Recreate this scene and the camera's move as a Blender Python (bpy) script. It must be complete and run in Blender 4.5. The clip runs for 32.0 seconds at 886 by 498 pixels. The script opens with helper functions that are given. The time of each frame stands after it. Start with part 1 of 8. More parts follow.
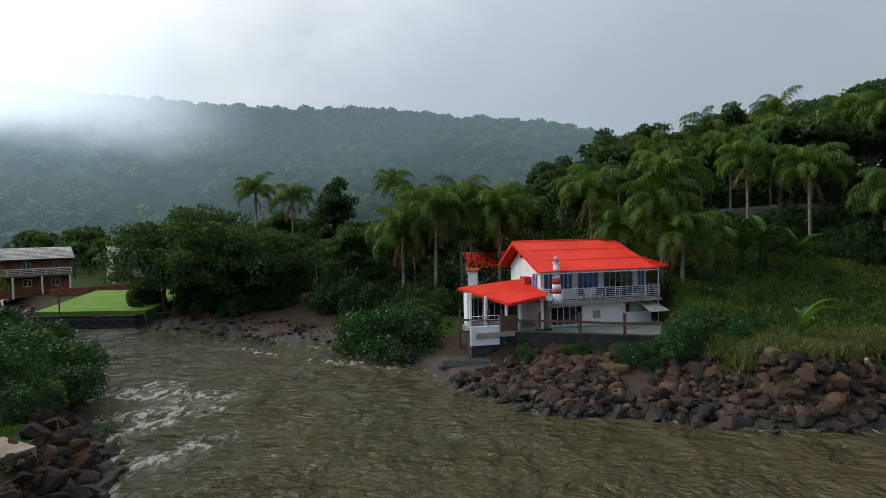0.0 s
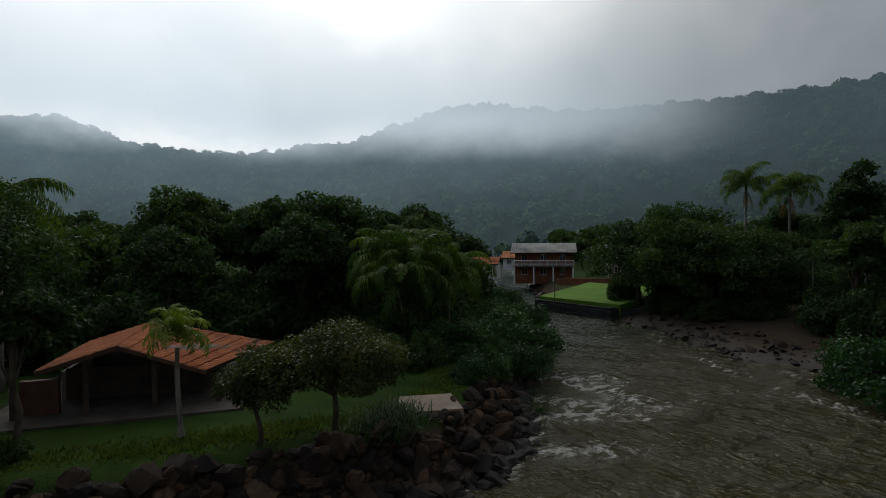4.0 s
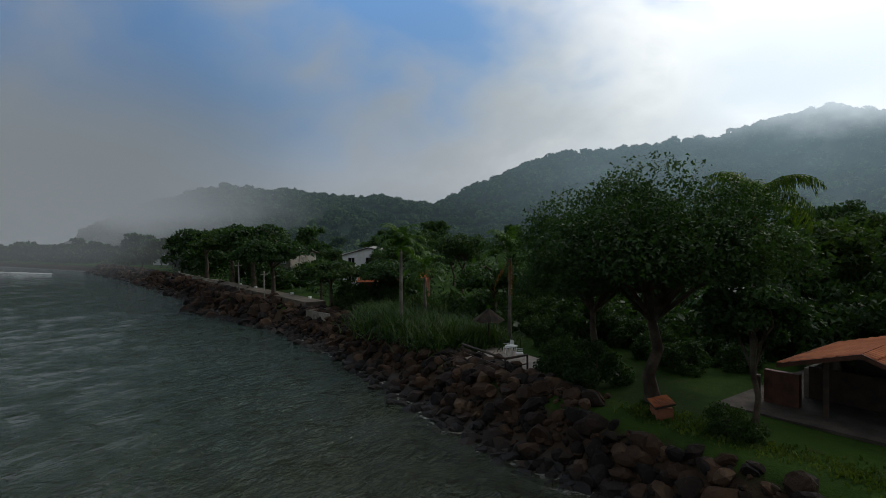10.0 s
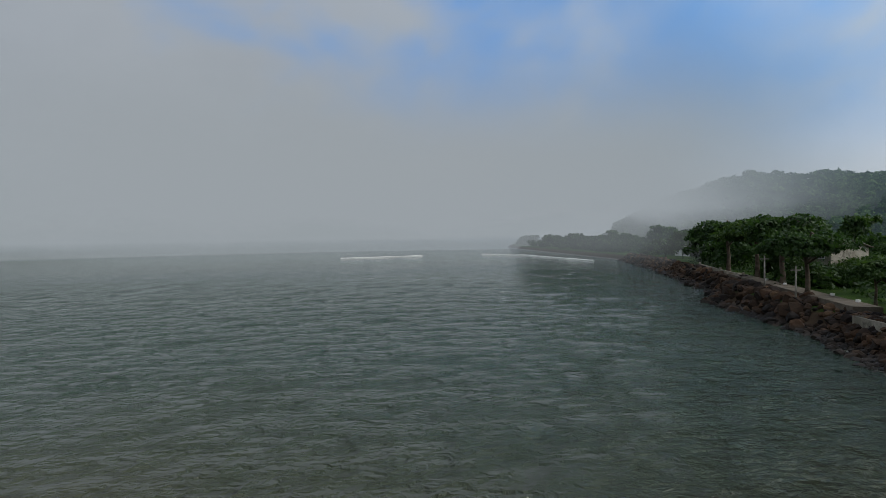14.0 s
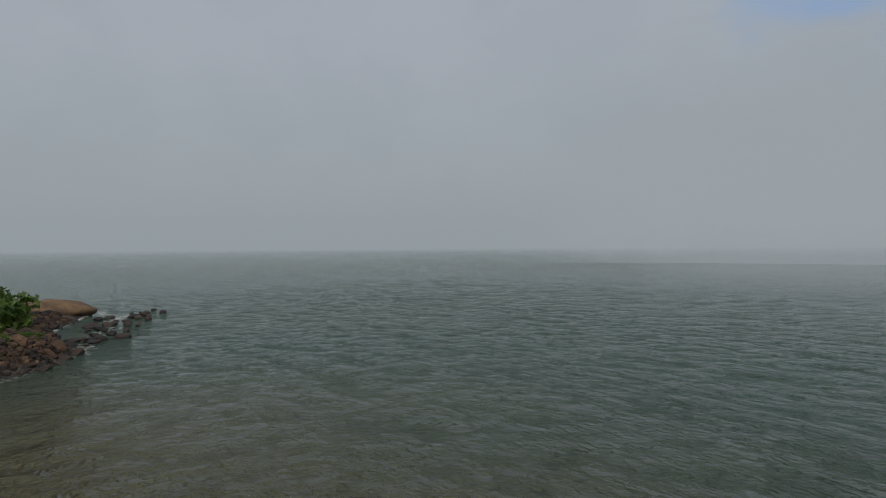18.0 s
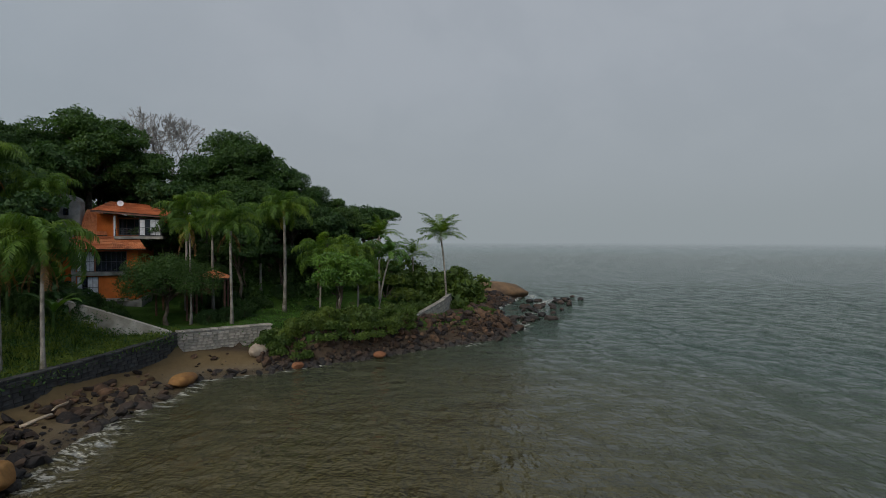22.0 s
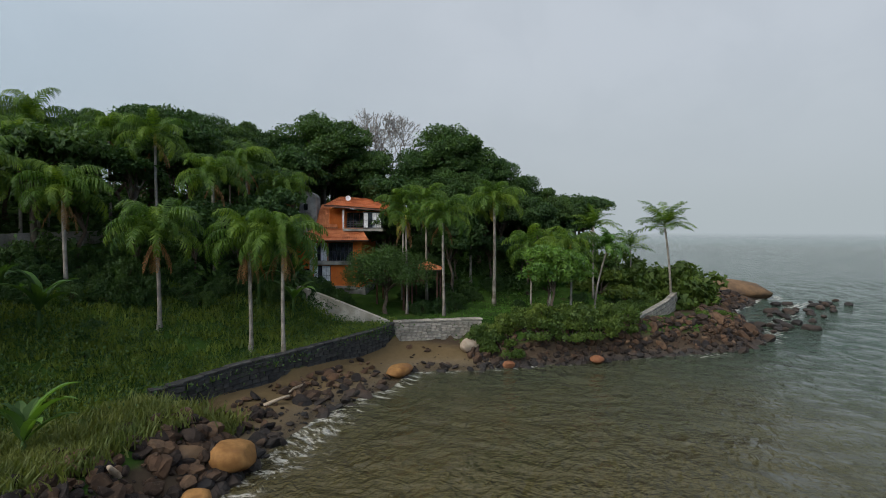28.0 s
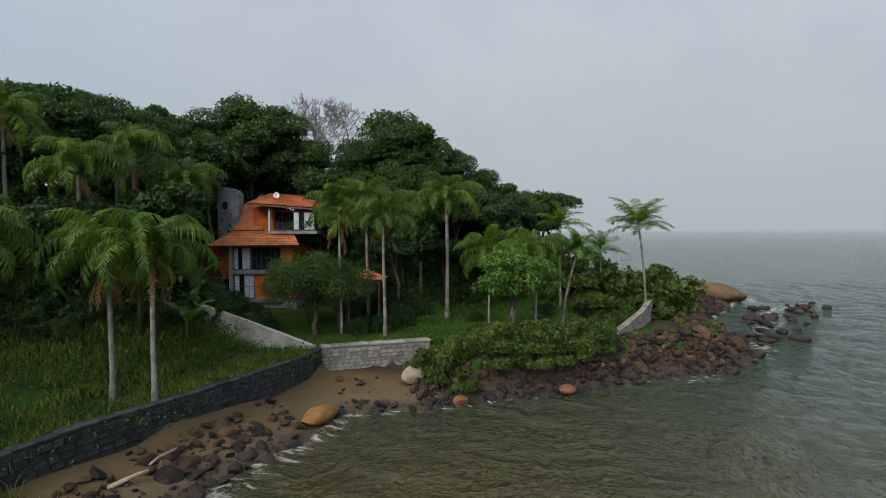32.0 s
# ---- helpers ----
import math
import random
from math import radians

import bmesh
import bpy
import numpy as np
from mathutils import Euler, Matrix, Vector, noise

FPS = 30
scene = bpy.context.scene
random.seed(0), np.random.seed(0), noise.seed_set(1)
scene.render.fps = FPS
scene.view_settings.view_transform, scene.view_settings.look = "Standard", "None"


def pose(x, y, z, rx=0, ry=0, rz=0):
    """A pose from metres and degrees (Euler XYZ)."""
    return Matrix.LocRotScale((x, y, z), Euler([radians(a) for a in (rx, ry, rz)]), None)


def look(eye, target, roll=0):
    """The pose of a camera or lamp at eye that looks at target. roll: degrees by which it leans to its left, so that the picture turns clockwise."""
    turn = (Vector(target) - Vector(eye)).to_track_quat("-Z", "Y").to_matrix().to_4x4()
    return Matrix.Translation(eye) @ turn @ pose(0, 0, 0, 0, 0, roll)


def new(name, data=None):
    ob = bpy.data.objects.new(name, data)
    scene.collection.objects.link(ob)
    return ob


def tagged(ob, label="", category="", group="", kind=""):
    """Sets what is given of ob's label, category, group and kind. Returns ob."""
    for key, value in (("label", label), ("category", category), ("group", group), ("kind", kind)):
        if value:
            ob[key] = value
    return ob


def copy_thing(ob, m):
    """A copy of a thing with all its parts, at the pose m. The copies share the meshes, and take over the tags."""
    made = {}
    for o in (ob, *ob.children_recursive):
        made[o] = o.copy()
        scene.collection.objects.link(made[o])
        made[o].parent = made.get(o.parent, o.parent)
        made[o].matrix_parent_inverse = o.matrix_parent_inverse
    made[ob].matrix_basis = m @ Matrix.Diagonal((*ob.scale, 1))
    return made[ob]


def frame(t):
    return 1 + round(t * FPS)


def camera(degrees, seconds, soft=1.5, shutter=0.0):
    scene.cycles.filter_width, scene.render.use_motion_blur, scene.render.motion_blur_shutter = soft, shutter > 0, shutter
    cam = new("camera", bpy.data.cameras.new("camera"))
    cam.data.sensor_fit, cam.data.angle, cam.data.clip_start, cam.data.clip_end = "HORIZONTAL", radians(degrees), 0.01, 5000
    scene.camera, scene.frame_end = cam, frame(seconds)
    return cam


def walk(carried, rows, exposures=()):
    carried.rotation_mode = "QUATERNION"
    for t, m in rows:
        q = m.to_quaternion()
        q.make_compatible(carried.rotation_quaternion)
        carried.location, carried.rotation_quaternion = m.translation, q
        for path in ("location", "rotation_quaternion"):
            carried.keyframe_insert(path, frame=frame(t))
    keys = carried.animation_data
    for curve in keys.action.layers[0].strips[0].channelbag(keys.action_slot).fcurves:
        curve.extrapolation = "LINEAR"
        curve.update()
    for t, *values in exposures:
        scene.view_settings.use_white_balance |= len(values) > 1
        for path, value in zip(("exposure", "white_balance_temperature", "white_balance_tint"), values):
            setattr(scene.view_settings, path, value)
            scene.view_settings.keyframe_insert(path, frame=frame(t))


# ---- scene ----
# ---- the camera and its way: seconds, place, pitch, heading, lean ----
cam = camera(79.0, 32.0, soft=0.8)
PATH = [
    (0, 6.19, 9.94, 10.32, 88.09, 3.55, -1.30),
    (0.5, 6.71, 10.28, 10.26, 88.25, 8.08, -1.24),
    (1, 7.17, 10.83, 10.22, 88.43, 15.23, -1.08),
    (1.5, 7.56, 11.52, 10.18, 88.59, 22.65, -0.95),
    (2, 7.88, 12.34, 10.14, 88.69, 27.71, -0.76),
    (2.5, 8.10, 13.22, 10.10, 88.71, 32.51, -0.73),
    (3, 8.30, 13.93, 10.07, 88.81, 39.35, -0.52),
    (3.5, 8.39, 14.40, 10.09, 88.85, 46.63, -0.39),
    (4, 8.43, 14.59, 10.09, 88.96, 54.57, -0.60),
    (4.5, 8.22, 14.71, 10.08, 89.06, 61.65, -0.57),
    (6.5, 7.76, 15.34, 10.11, 88.88, 86.97, -0.73),
    (7, 7.70, 15.47, 10.15, 88.83, 93.76, -0.84),
    (7.5, 7.66, 15.57, 10.21, 88.80, 100.43, -0.87),
    (8, 7.62, 15.64, 10.24, 88.77, 106.77, -0.93),
    (8.5, 7.62, 15.66, 10.29, 88.79, 112.62, -0.96),
    (9, 7.64, 15.64, 10.33, 88.82, 117.67, -0.88),
    (9.5, 7.70, 15.66, 10.38, 88.83, 122.02, -0.86),
    (10, 7.70, 15.62, 10.41, 88.79, 125.96, -0.78),
    (10.5, 7.67, 15.60, 10.41, 88.77, 130.17, -0.76),
    (11, 7.72, 15.55, 10.42, 88.78, 135.19, -0.71),
    (11.5, 7.80, 15.46, 10.40, 88.82, 142.39, -0.69),
    (12, 8.00, 15.55, 10.42, 88.82, 150.35, -0.63),
    (12.5, 8.18, 15.66, 10.48, 88.75, 156.94, -0.79),
    (13, 8.33, 15.73, 10.55, 88.56, 163.60, -0.65),
    (13.5, 8.30, 15.94, 10.50, 88.48, 170.17, -0.64),
    (14, 8.24, 16.12, 10.46, 88.69, 177.61, -0.89),
    (14.5, 8.14, 16.13, 10.51, 89.03, 185.17, -0.46),
    (15, 8.01, 16.01, 10.63, 89.37, 192.79, -0.21),
    (15.5, 7.87, 15.80, 10.81, 89.41, 200.41, -0.17),
    (17.5, 7.48, 13.84, 12.46, 89.97, 229.37, -0.48),
    (18, 7.82, 14.09, 12.59, 89.77, 234.70, -0.36),
    (18.5, 8.26, 14.50, 12.68, 89.64, 239.39, -0.33),
    (19, 8.80, 15.00, 12.73, 89.46, 243.02, -0.28),
    (19.5, 9.32, 15.27, 12.75, 89.28, 246.76, -0.31),
    (20, 9.73, 15.36, 12.74, 89.18, 251.14, -0.25),
    (20.5, 9.91, 15.43, 12.68, 89.10, 255.30, -0.41),
    (21, 9.98, 15.56, 12.58, 89.20, 261.06, -0.16),
    (21.5, 10.12, 15.82, 12.46, 89.21, 267.41, -0.06),
    (22, 10.23, 16.04, 12.39, 89.12, 275.55, 0.14),
    (22.5, 10.20, 16.08, 12.41, 88.96, 285.31, 0.10),
    (23, 10.19, 16.02, 12.47, 88.79, 294.36, 0.17),
    (23.5, 10.16, 15.97, 12.52, 88.61, 302.16, 0.10),
    (24, 10.07, 15.96, 12.54, 88.55, 308.14, 0.07),
    (24.5, 10.05, 15.88, 12.55, 88.49, 314.85, 0.05),
    (25, 10.02, 15.84, 12.54, 88.45, 316.26, 0.04),
    (25.5, 10.17, 15.99, 12.55, 88.35, 313.03, 0.14),
    (26, 10.56, 16.27, 12.53, 88.30, 307.35, 0.22),
    (26.5, 11.13, 16.63, 12.48, 88.27, 303.89, 0.20),
    (28.5, 15.28, 18.84, 12.61, 87.98, 295.70, -0.05),
    (29, 16.50, 19.39, 12.64, 87.93, 295.19, -0.14),
    (29.5, 17.90, 19.95, 12.65, 87.91, 294.83, -0.22),
    (30, 19.59, 20.50, 12.68, 87.85, 294.56, -0.27),
    (30.5, 21.01, 21.08, 12.79, 87.84, 294.39, -0.32),
    (31, 22.06, 21.31, 12.91, 87.82, 293.95, -0.31),
    (31.5, 22.92, 21.22, 12.99, 87.85, 293.23, -0.34),
    (32, 23.79, 20.71, 13.01, 87.83, 293.13, -0.32),
]
EXPOSURES = [(0, 0.1), (1.5, -0.2), (3, -0.85), (4.5, -1.25), (7, -1.32), (9.5, -1.0), (11.5, -0.55), (14, -0.25), (18, -0.25), (20.5, -0.36), (22.2, -0.24), (23.5, 0.12), (26, 0.3), (32, 0.3)]
walk(cam, [(t, pose(x, y, z, rx, 0, rz) @ pose(0, 0, 0, 0, 0, lean)) for t, x, y, z, rx, rz, lean in PATH], EXPOSURES)

# ---- light, sky and exposure ----
SUN_HEADING, SUN_HEIGHT = 76.0, 30.0          # degrees to the left of +y, degrees up
sun_way = Vector((-math.sin(radians(SUN_HEADING)) * math.cos(radians(SUN_HEIGHT)),
                  math.cos(radians(SUN_HEADING)) * math.cos(radians(SUN_HEIGHT)), math.sin(radians(SUN_HEIGHT))))
sun_data = bpy.data.lights.new("sun", "SUN")
sun_data.energy, sun_data.angle, sun_data.color = 0.7, radians(14), (1.0, 0.95, 0.86)
sun = new("sun", sun_data)
sun.matrix_world = look((0, 0, 300), Vector((0, 0, 300)) - sun_way)


class Nodes:
    """Short hand for building a node tree."""

    def __init__(self, tree):
        self.t = tree
        tree.nodes.clear()

    def add(self, kind, inputs=None, **props):
        n = self.t.nodes.new(kind)
        if "operation" in props:
            n.operation = props["operation"]
        if "data_type" in props:
            n.data_type, n.blend_type = props["data_type"], props["blend_type"]
        if "interpolation_type" in props:
            n.interpolation_type = props["interpolation_type"]
        if "feature" in props:
            n.feature = props["feature"]
        for k, v in (inputs or {}).items():
            if isinstance(v, bpy.types.NodeSocket):
                self.t.links.new(v, n.inputs[k])
            else:
                n.inputs[k].default_value = v
        return n

    def ramp(self, fac, stops):
        n = self.add("ShaderNodeValToRGB", {"Fac": fac})
        el = n.color_ramp.elements
        while len(el) < len(stops):
            el.new(0.5)
        for e, (p, c) in zip(el, stops):
            e.position, e.color = p, (*c, 1) if len(c) == 3 else c
        return n.outputs["Color"]

    def math(self, op, a, b=0.0, c=0.0):
        return self.add("ShaderNodeMath", {0: a, 1: b, 2: c}, operation=op).outputs[0]

    def span(self, v, a, b, lo=0.0, hi=1.0):
        return self.add("ShaderNodeMapRange", {"Value": v, "From Min": a, "From Max": b, "To Min": lo, "To Max": hi},
                        interpolation_type="SMOOTHSTEP").outputs[0]

    def mix(self, fac, a, b, mode="MIX"):
        n = self.add("ShaderNodeMix", data_type="RGBA", blend_type=mode)
        for s, v in ((n.inputs[0], fac), (n.inputs[6], a), (n.inputs[7], b)):
            if isinstance(v, bpy.types.NodeSocket):
                self.t.links.new(v, s)
            else:
                s.default_value = v if isinstance(v, float) else (*v, 1) if len(v) == 3 else v
        return n.outputs[2]

    def noise(self, vec, scale, detail=3.0, rough=0.55, what="Fac"):
        return self.add("ShaderNodeTexNoise", {"Vector": vec, "Scale": scale, "Detail": detail, "Roughness": rough}).outputs[what]


world = bpy.data.worlds.new("sky")
scene.world = world
world.use_nodes = True
w = Nodes(world.node_tree)
w_dir = w.add("ShaderNodeTexCoord").outputs["Generated"]
w_sep = w.add("ShaderNodeSeparateXYZ", {0: w_dir})
w_up = w_sep.outputs["Z"]
sky = w.add("ShaderNodeTexSky")
sky.sky_type, sky.sun_disc, sky.sun_elevation, sky.sun_rotation = "NISHITA", False, radians(SUN_HEIGHT), radians(-SUN_HEADING)
sky.air_density, sky.dust_density, sky.ozone_density = 1.0, 1.5, 1.5
w_sky = w.mix(1.0, sky.outputs["Color"], (0.11, 0.12, 0.13), "MULTIPLY")
w_near = w.add("ShaderNodeVectorMath", {0: w_dir, 1: tuple(sun_way)}, operation="DOT_PRODUCT").outputs["Value"]
w_bend = w.noise(w_dir, 2.6, 4.0, 0.5, "Color")
w_warp = w.add("ShaderNodeVectorMath", {0: w_dir, 1: w.mix(1.0, w_bend, (0.22, 0.22, 0.22), "MULTIPLY")}, operation="ADD").outputs[0]
w_flat = w.add("ShaderNodeMapping", {"Vector": w_warp, "Scale": (1.0, 1.0, 1.5), "Rotation": (0.35, 0.3, 0.7)}).outputs[0]
w_soft = w.noise(w_flat, 2.3, 5.0, 0.5)
w_fine = w.noise(w_flat, 4.5, 8.0, 0.55)
# cloud brightness: grey far from the sun, white near it
w_grey = w.ramp(w.span(w_near, -1.0, 1.0), [(0.0, (0.41, 0.45, 0.51)), (0.3, (0.40, 0.44, 0.50)), (0.5, (0.43, 0.485, 0.565)), (0.75, (0.60, 0.665, 0.75)), (0.896, (0.92, 0.97, 1.04)), (0.94, (1.18, 1.22, 1.27)), (0.972, (1.56, 1.59, 1.60)), (0.99, (2.7, 2.7, 2.68)), (1.0, (3.7, 3.68, 3.64))])
# ragged, darker bellies of cloud where the sun stands behind it
w_rag = w.math("MULTIPLY", w.span(w_near, 0.2, 0.85, 0.12, 0.42), w.span(w_fine, 0.62, 0.36))
w_cloud = w.mix(w_rag, w.mix(1.0, w_grey, (1.1, 1.09, 1.08), "MULTIPLY"), w.mix(1.0, w_grey, (0.56, 0.60, 0.64), "MULTIPLY"))
# the open blue lies over the bay, above the mist
w_gap_way = Vector((-0.40, -0.80, 0.46)).normalized()
w_gap = w.add("ShaderNodeVectorMath", {0: w_dir, 1: tuple(w_gap_way)}, operation="DOT_PRODUCT").outputs["Value"]
w_veil = w.math("ADD", w.math("MULTIPLY", w.math("SUBTRACT", w_soft, 0.5), 0.95), w.math("MULTIPLY", w.math("SUBTRACT", w_fine, 0.5), 0.3))
w_open = w.math("MULTIPLY", w.span(w.math("ADD", w_gap, w_veil), 0.72, 1.08), w.span(w_up, 0.06, 0.25))
w_blue = w.mix(0.8, w_sky, w.mix(w.span(w_near, 0.28, 0.66), (0.17, 0.42, 0.90), (0.34, 0.80, 1.65)))
w_all = w.mix(w_open, w_cloud, w_blue)
w_all = w.mix(w.span(w_up, 0.0, 0.16, 0.75, 0.0), w_all, w.mix(w.span(w_near, 0.3, 0.8), (0.40, 0.44, 0.47), (0.62, 0.70, 0.76)))
w_bg = w.add("ShaderNodeBackground", {"Color": w_all, "Strength": 1.0})
w.add("ShaderNodeOutputWorld", {"Surface": w_bg.outputs[0]})

# ---- materials ----
def material(name):
    m = bpy.data.materials.new(name)
    m.use_nodes = True
    return m, Nodes(m.node_tree)


def finish(n, color, rough=0.7, metal=0.0, bump=None, depth=0.05, strength=0.6, **more):
    ins = {"Base Color": color, "Roughness": rough, "Metallic": metal}
    ins.update(more)
    if bump is not None:
        ins["Normal"] = n.add("ShaderNodeBump", {"Height": bump, "Distance": depth, "Strength": strength}).outputs[0]
    b = n.add("ShaderNodeBsdfPrincipled", ins)
    n.add("ShaderNodeOutputMaterial", {"Surface": b.outputs[0]})


def surface(name, dark, light, scale=2.0, rough=0.75, depth=0.03, fine=14.0, metal=0.0, stain=None, vary=0.0):
    """A matt surface with two scales of variation, a fine relief and, if asked for, stains."""
    m, n = material(name)
    at = n.add("ShaderNodeTexCoord").outputs["Object"] if vary else n.add("ShaderNodeNewGeometry").outputs["Position"]
    a, b = n.noise(at, scale, 4.0), n.noise(at, scale * fine, 3.0)
    c = n.mix(n.span(a, 0.3, 0.7), dark, light)
    c = n.mix(n.math("MULTIPLY", n.span(b, 0.35, 0.75), 0.35), c, tuple(v * 0.6 for v in dark))
    if stain:
        s = n.noise(at, scale * 0.45, 6.0, 0.7)
        c = n.mix(n.span(s, 0.52, 0.66, 0.0, 0.85), c, stain)
    if vary:
        r = n.add("ShaderNodeObjectInfo").outputs["Random"]
        c = n.mix(1.0, c, n.ramp(r, [(0, (1 - vary,) * 3), (1, (1 + vary, 1 + vary * 0.9, 1 + vary * 0.8))]), "MULTIPLY")
    finish(n, c, rough, metal, b, depth, **({"Specular IOR Level": 0.2} if rough >= 0.85 else {}))
    return m


def leafy(name, dark, light, gloss=0.45, through_light=0.35, hue=0.25):
    """Leaves: colour differs from leaf to leaf and from plant to plant."""
    m, n = material(name)
    g = n.add("ShaderNodeNewGeometry")
    r, o = g.outputs["Random Per Island"], n.add("ShaderNodeObjectInfo").outputs["Random"]
    big = n.noise(g.outputs["Position"], 0.55, 3.0)
    f = n.math("ADD", n.math("MULTIPLY", r, 0.42), n.math("MULTIPLY", n.span(big, 0.3, 0.7), 0.6))
    c = n.mix(f, dark, light)
    c = n.mix(1.0, c, n.ramp(o, [(0, (1 - hue, 1 - hue * 0.7, 1 - hue)), (0.5, (1, 1, 1)), (1, (1 + hue * 1.4, 1 + hue * 0.8, 1))]), "MULTIPLY")
    p = n.add("ShaderNodeBsdfPrincipled", {"Base Color": c, "Roughness": gloss, "Specular IOR Level": 0.28})
    tr = n.add("ShaderNodeBsdfTranslucent", {"Color": n.mix(1.0, c, (1.3, 1.35, 0.6), "MULTIPLY")})
    mx = n.add("ShaderNodeMixShader", {0: through_light, 1: p.outputs[0], 2: tr.outputs[0]})
    n.add("ShaderNodeOutputMaterial", {"Surface": mx.outputs[0]})
    return m


LEAF_DARK = leafy("leaf_dark", (0.0134, 0.0361, 0.0101), (0.0470, 0.0924, 0.0218), 0.62)
LEAF_MID = leafy("leaf_mid", (0.0134, 0.0378, 0.0084), (0.0487, 0.0966, 0.0202), 0.6)
LEAF_FRESH = leafy("leaf_fresh", (0.0252, 0.0714, 0.0118), (0.0840, 0.1680, 0.0294))
LEAF_SHINY = leafy("leaf_shiny", (0.0101, 0.0378, 0.0101), (0.0378, 0.1008, 0.0235), 0.4)
PALM_GREEN = leafy("palm_green", (0.020, 0.056, 0.006), (0.105, 0.175, 0.020), 0.55, 0.4, 0.34)
PALM_DARK = leafy("palm_dark", (0.0109, 0.0353, 0.0067), (0.0437, 0.0924, 0.0168), 0.6)
PALM_YELLOW = leafy("palm_yellow", (0.09, 0.10, 0.015), (0.22, 0.19, 0.03), 0.45)
PALM_BRIGHT = leafy("palm_bright", (0.07, 0.13, 0.012), (0.20, 0.27, 0.03), 0.5, 0.45)
PALM_DRY = leafy("palm_dry", (0.085, 0.042, 0.016), (0.21, 0.115, 0.045), 0.8, 0.2)
GRASS = leafy("grass_blades", (0.030, 0.066, 0.010), (0.115, 0.155, 0.026), 0.6)
LEAF_TINTED = leafy("leaf_tinted", (0.014, 0.030, 0.007), (0.068, 0.080, 0.018), 0.45)
LEAF_HEDGE = leafy("leaf_hedge", (0.025, 0.052, 0.009), (0.088, 0.128, 0.022), 0.6)
GRASS_DRY = leafy("grass_dry", (0.05, 0.075, 0.016), (0.15, 0.155, 0.04), 0.6)
BARK = surface("bark", (0.05, 0.035, 0.025), (0.13, 0.10, 0.075), 1.5, 0.9, 0.04, 9, stain=(0.10, 0.11, 0.08))
GREY_BARK = surface("grey_bark", (0.12, 0.11, 0.10), (0.22, 0.20, 0.18), 1.5, 0.9, 0.03, 9)
PALM_BARK = surface("palm_bark", (0.13, 0.115, 0.095), (0.28, 0.25, 0.21), 1.2, 0.9, 0.03, 12, stain=(0.09, 0.08, 0.05))
WHITE = surface("white_paint", (0.74, 0.74, 0.73), (0.84, 0.84, 0.83), 0.7, 0.6, 0.004, 18, stain=(0.62, 0.61, 0.57))
WHITE_METAL = surface("white_metal", (0.62, 0.62, 0.62), (0.78, 0.78, 0.78), 2.0, 0.4, 0.002, 20)
CONCRETE = surface("old_concrete", (0.16, 0.15, 0.13), (0.34, 0.32, 0.28), 0.6, 0.9, 0.02, 16, stain=(0.07, 0.07, 0.055))
PLASTER_WORN = surface("worn_plaster", (0.20, 0.18, 0.14), (0.40, 0.37, 0.31), 0.7, 0.9, 0.02, 16, stain=(0.06, 0.055, 0.04))
TERRACE = surface("terrace_paving", (0.24, 0.20, 0.17), (0.36, 0.31, 0.27), 1.0, 0.8, 0.01, 12)
PATIO = surface("patio_stone", (0.06, 0.05, 0.042), (0.12, 0.10, 0.085), 1.0, 0.9, 0.01, 12)
ORANGE = surface("orange_plaster", (0.46, 0.105, 0.02), (0.62, 0.17, 0.035), 0.6, 0.85, 0.01, 16, stain=(0.28, 0.08, 0.03))
BROWN_WOOD = surface("brown_wood", (0.07, 0.028, 0.016), (0.15, 0.06, 0.035), 2.0, 0.7, 0.01, 14)
DARK_WOOD = surface("dark_wood", (0.03, 0.02, 0.014), (0.08, 0.05, 0.035), 2.0, 0.75, 0.01, 14)
DRIFT = surface("driftwood", (0.24, 0.18, 0.12), (0.42, 0.34, 0.25), 2.0, 0.9, 0.02, 14)
GREY_ROOF = surface("grey_roof", (0.22, 0.21, 0.19), (0.42, 0.40, 0.35), 0.5, 0.8, 0.01, 14, stain=(0.15, 0.15, 0.13))
BRICK_WALL = surface("brick_wall", (0.20, 0.075, 0.04), (0.34, 0.14, 0.08), 0.8, 0.9, 0.02, 16)
SLAB = surface("slab_concrete", (0.20, 0.155, 0.115), (0.32, 0.26, 0.20), 0.8, 0.9, 0.01, 16, stain=(0.22, 0.17, 0.13))
STONE_DARK = surface("wall_stone_dark", (0.020, 0.020, 0.020), (0.055, 0.054, 0.052), 1.2, 0.9, 0.03, 9, vary=0.35)
STONE_PALE = surface("wall_stone_pale", (0.15, 0.135, 0.11), (0.32, 0.295, 0.25), 1.2, 0.9, 0.03, 9, vary=0.3)
MORTAR = surface("mortar", (0.03, 0.03, 0.028), (0.07, 0.07, 0.064), 1.5, 0.95, 0.02, 9)
MORTAR_PALE = surface("mortar_pale", (0.14, 0.13, 0.11), (0.24, 0.22, 0.19), 1.5, 0.95, 0.02, 9)
PLASTIC_WHITE = surface("white_plastic", (0.68, 0.68, 0.66), (0.80, 0.80, 0.78), 2.0, 0.35, 0.001, 10)
BLACK_METAL = surface("dark_metal", (0.02, 0.02, 0.022), (0.05, 0.05, 0.05), 3.0, 0.5, 0.002, 10)
CURTAIN = surface("curtain", (0.45, 0.45, 0.45), (0.66, 0.66, 0.66), 3.0, 0.9, 0.01, 6)
RED_PAINT = surface("red_paint", (0.46, 0.02, 0.018), (0.62, 0.035, 0.03), 1.0, 0.5, 0.003, 14)
THATCH = surface("thatch", (0.02, 0.016, 0.012), (0.06, 0.045, 0.03), 2.0, 0.95, 0.05, 10)


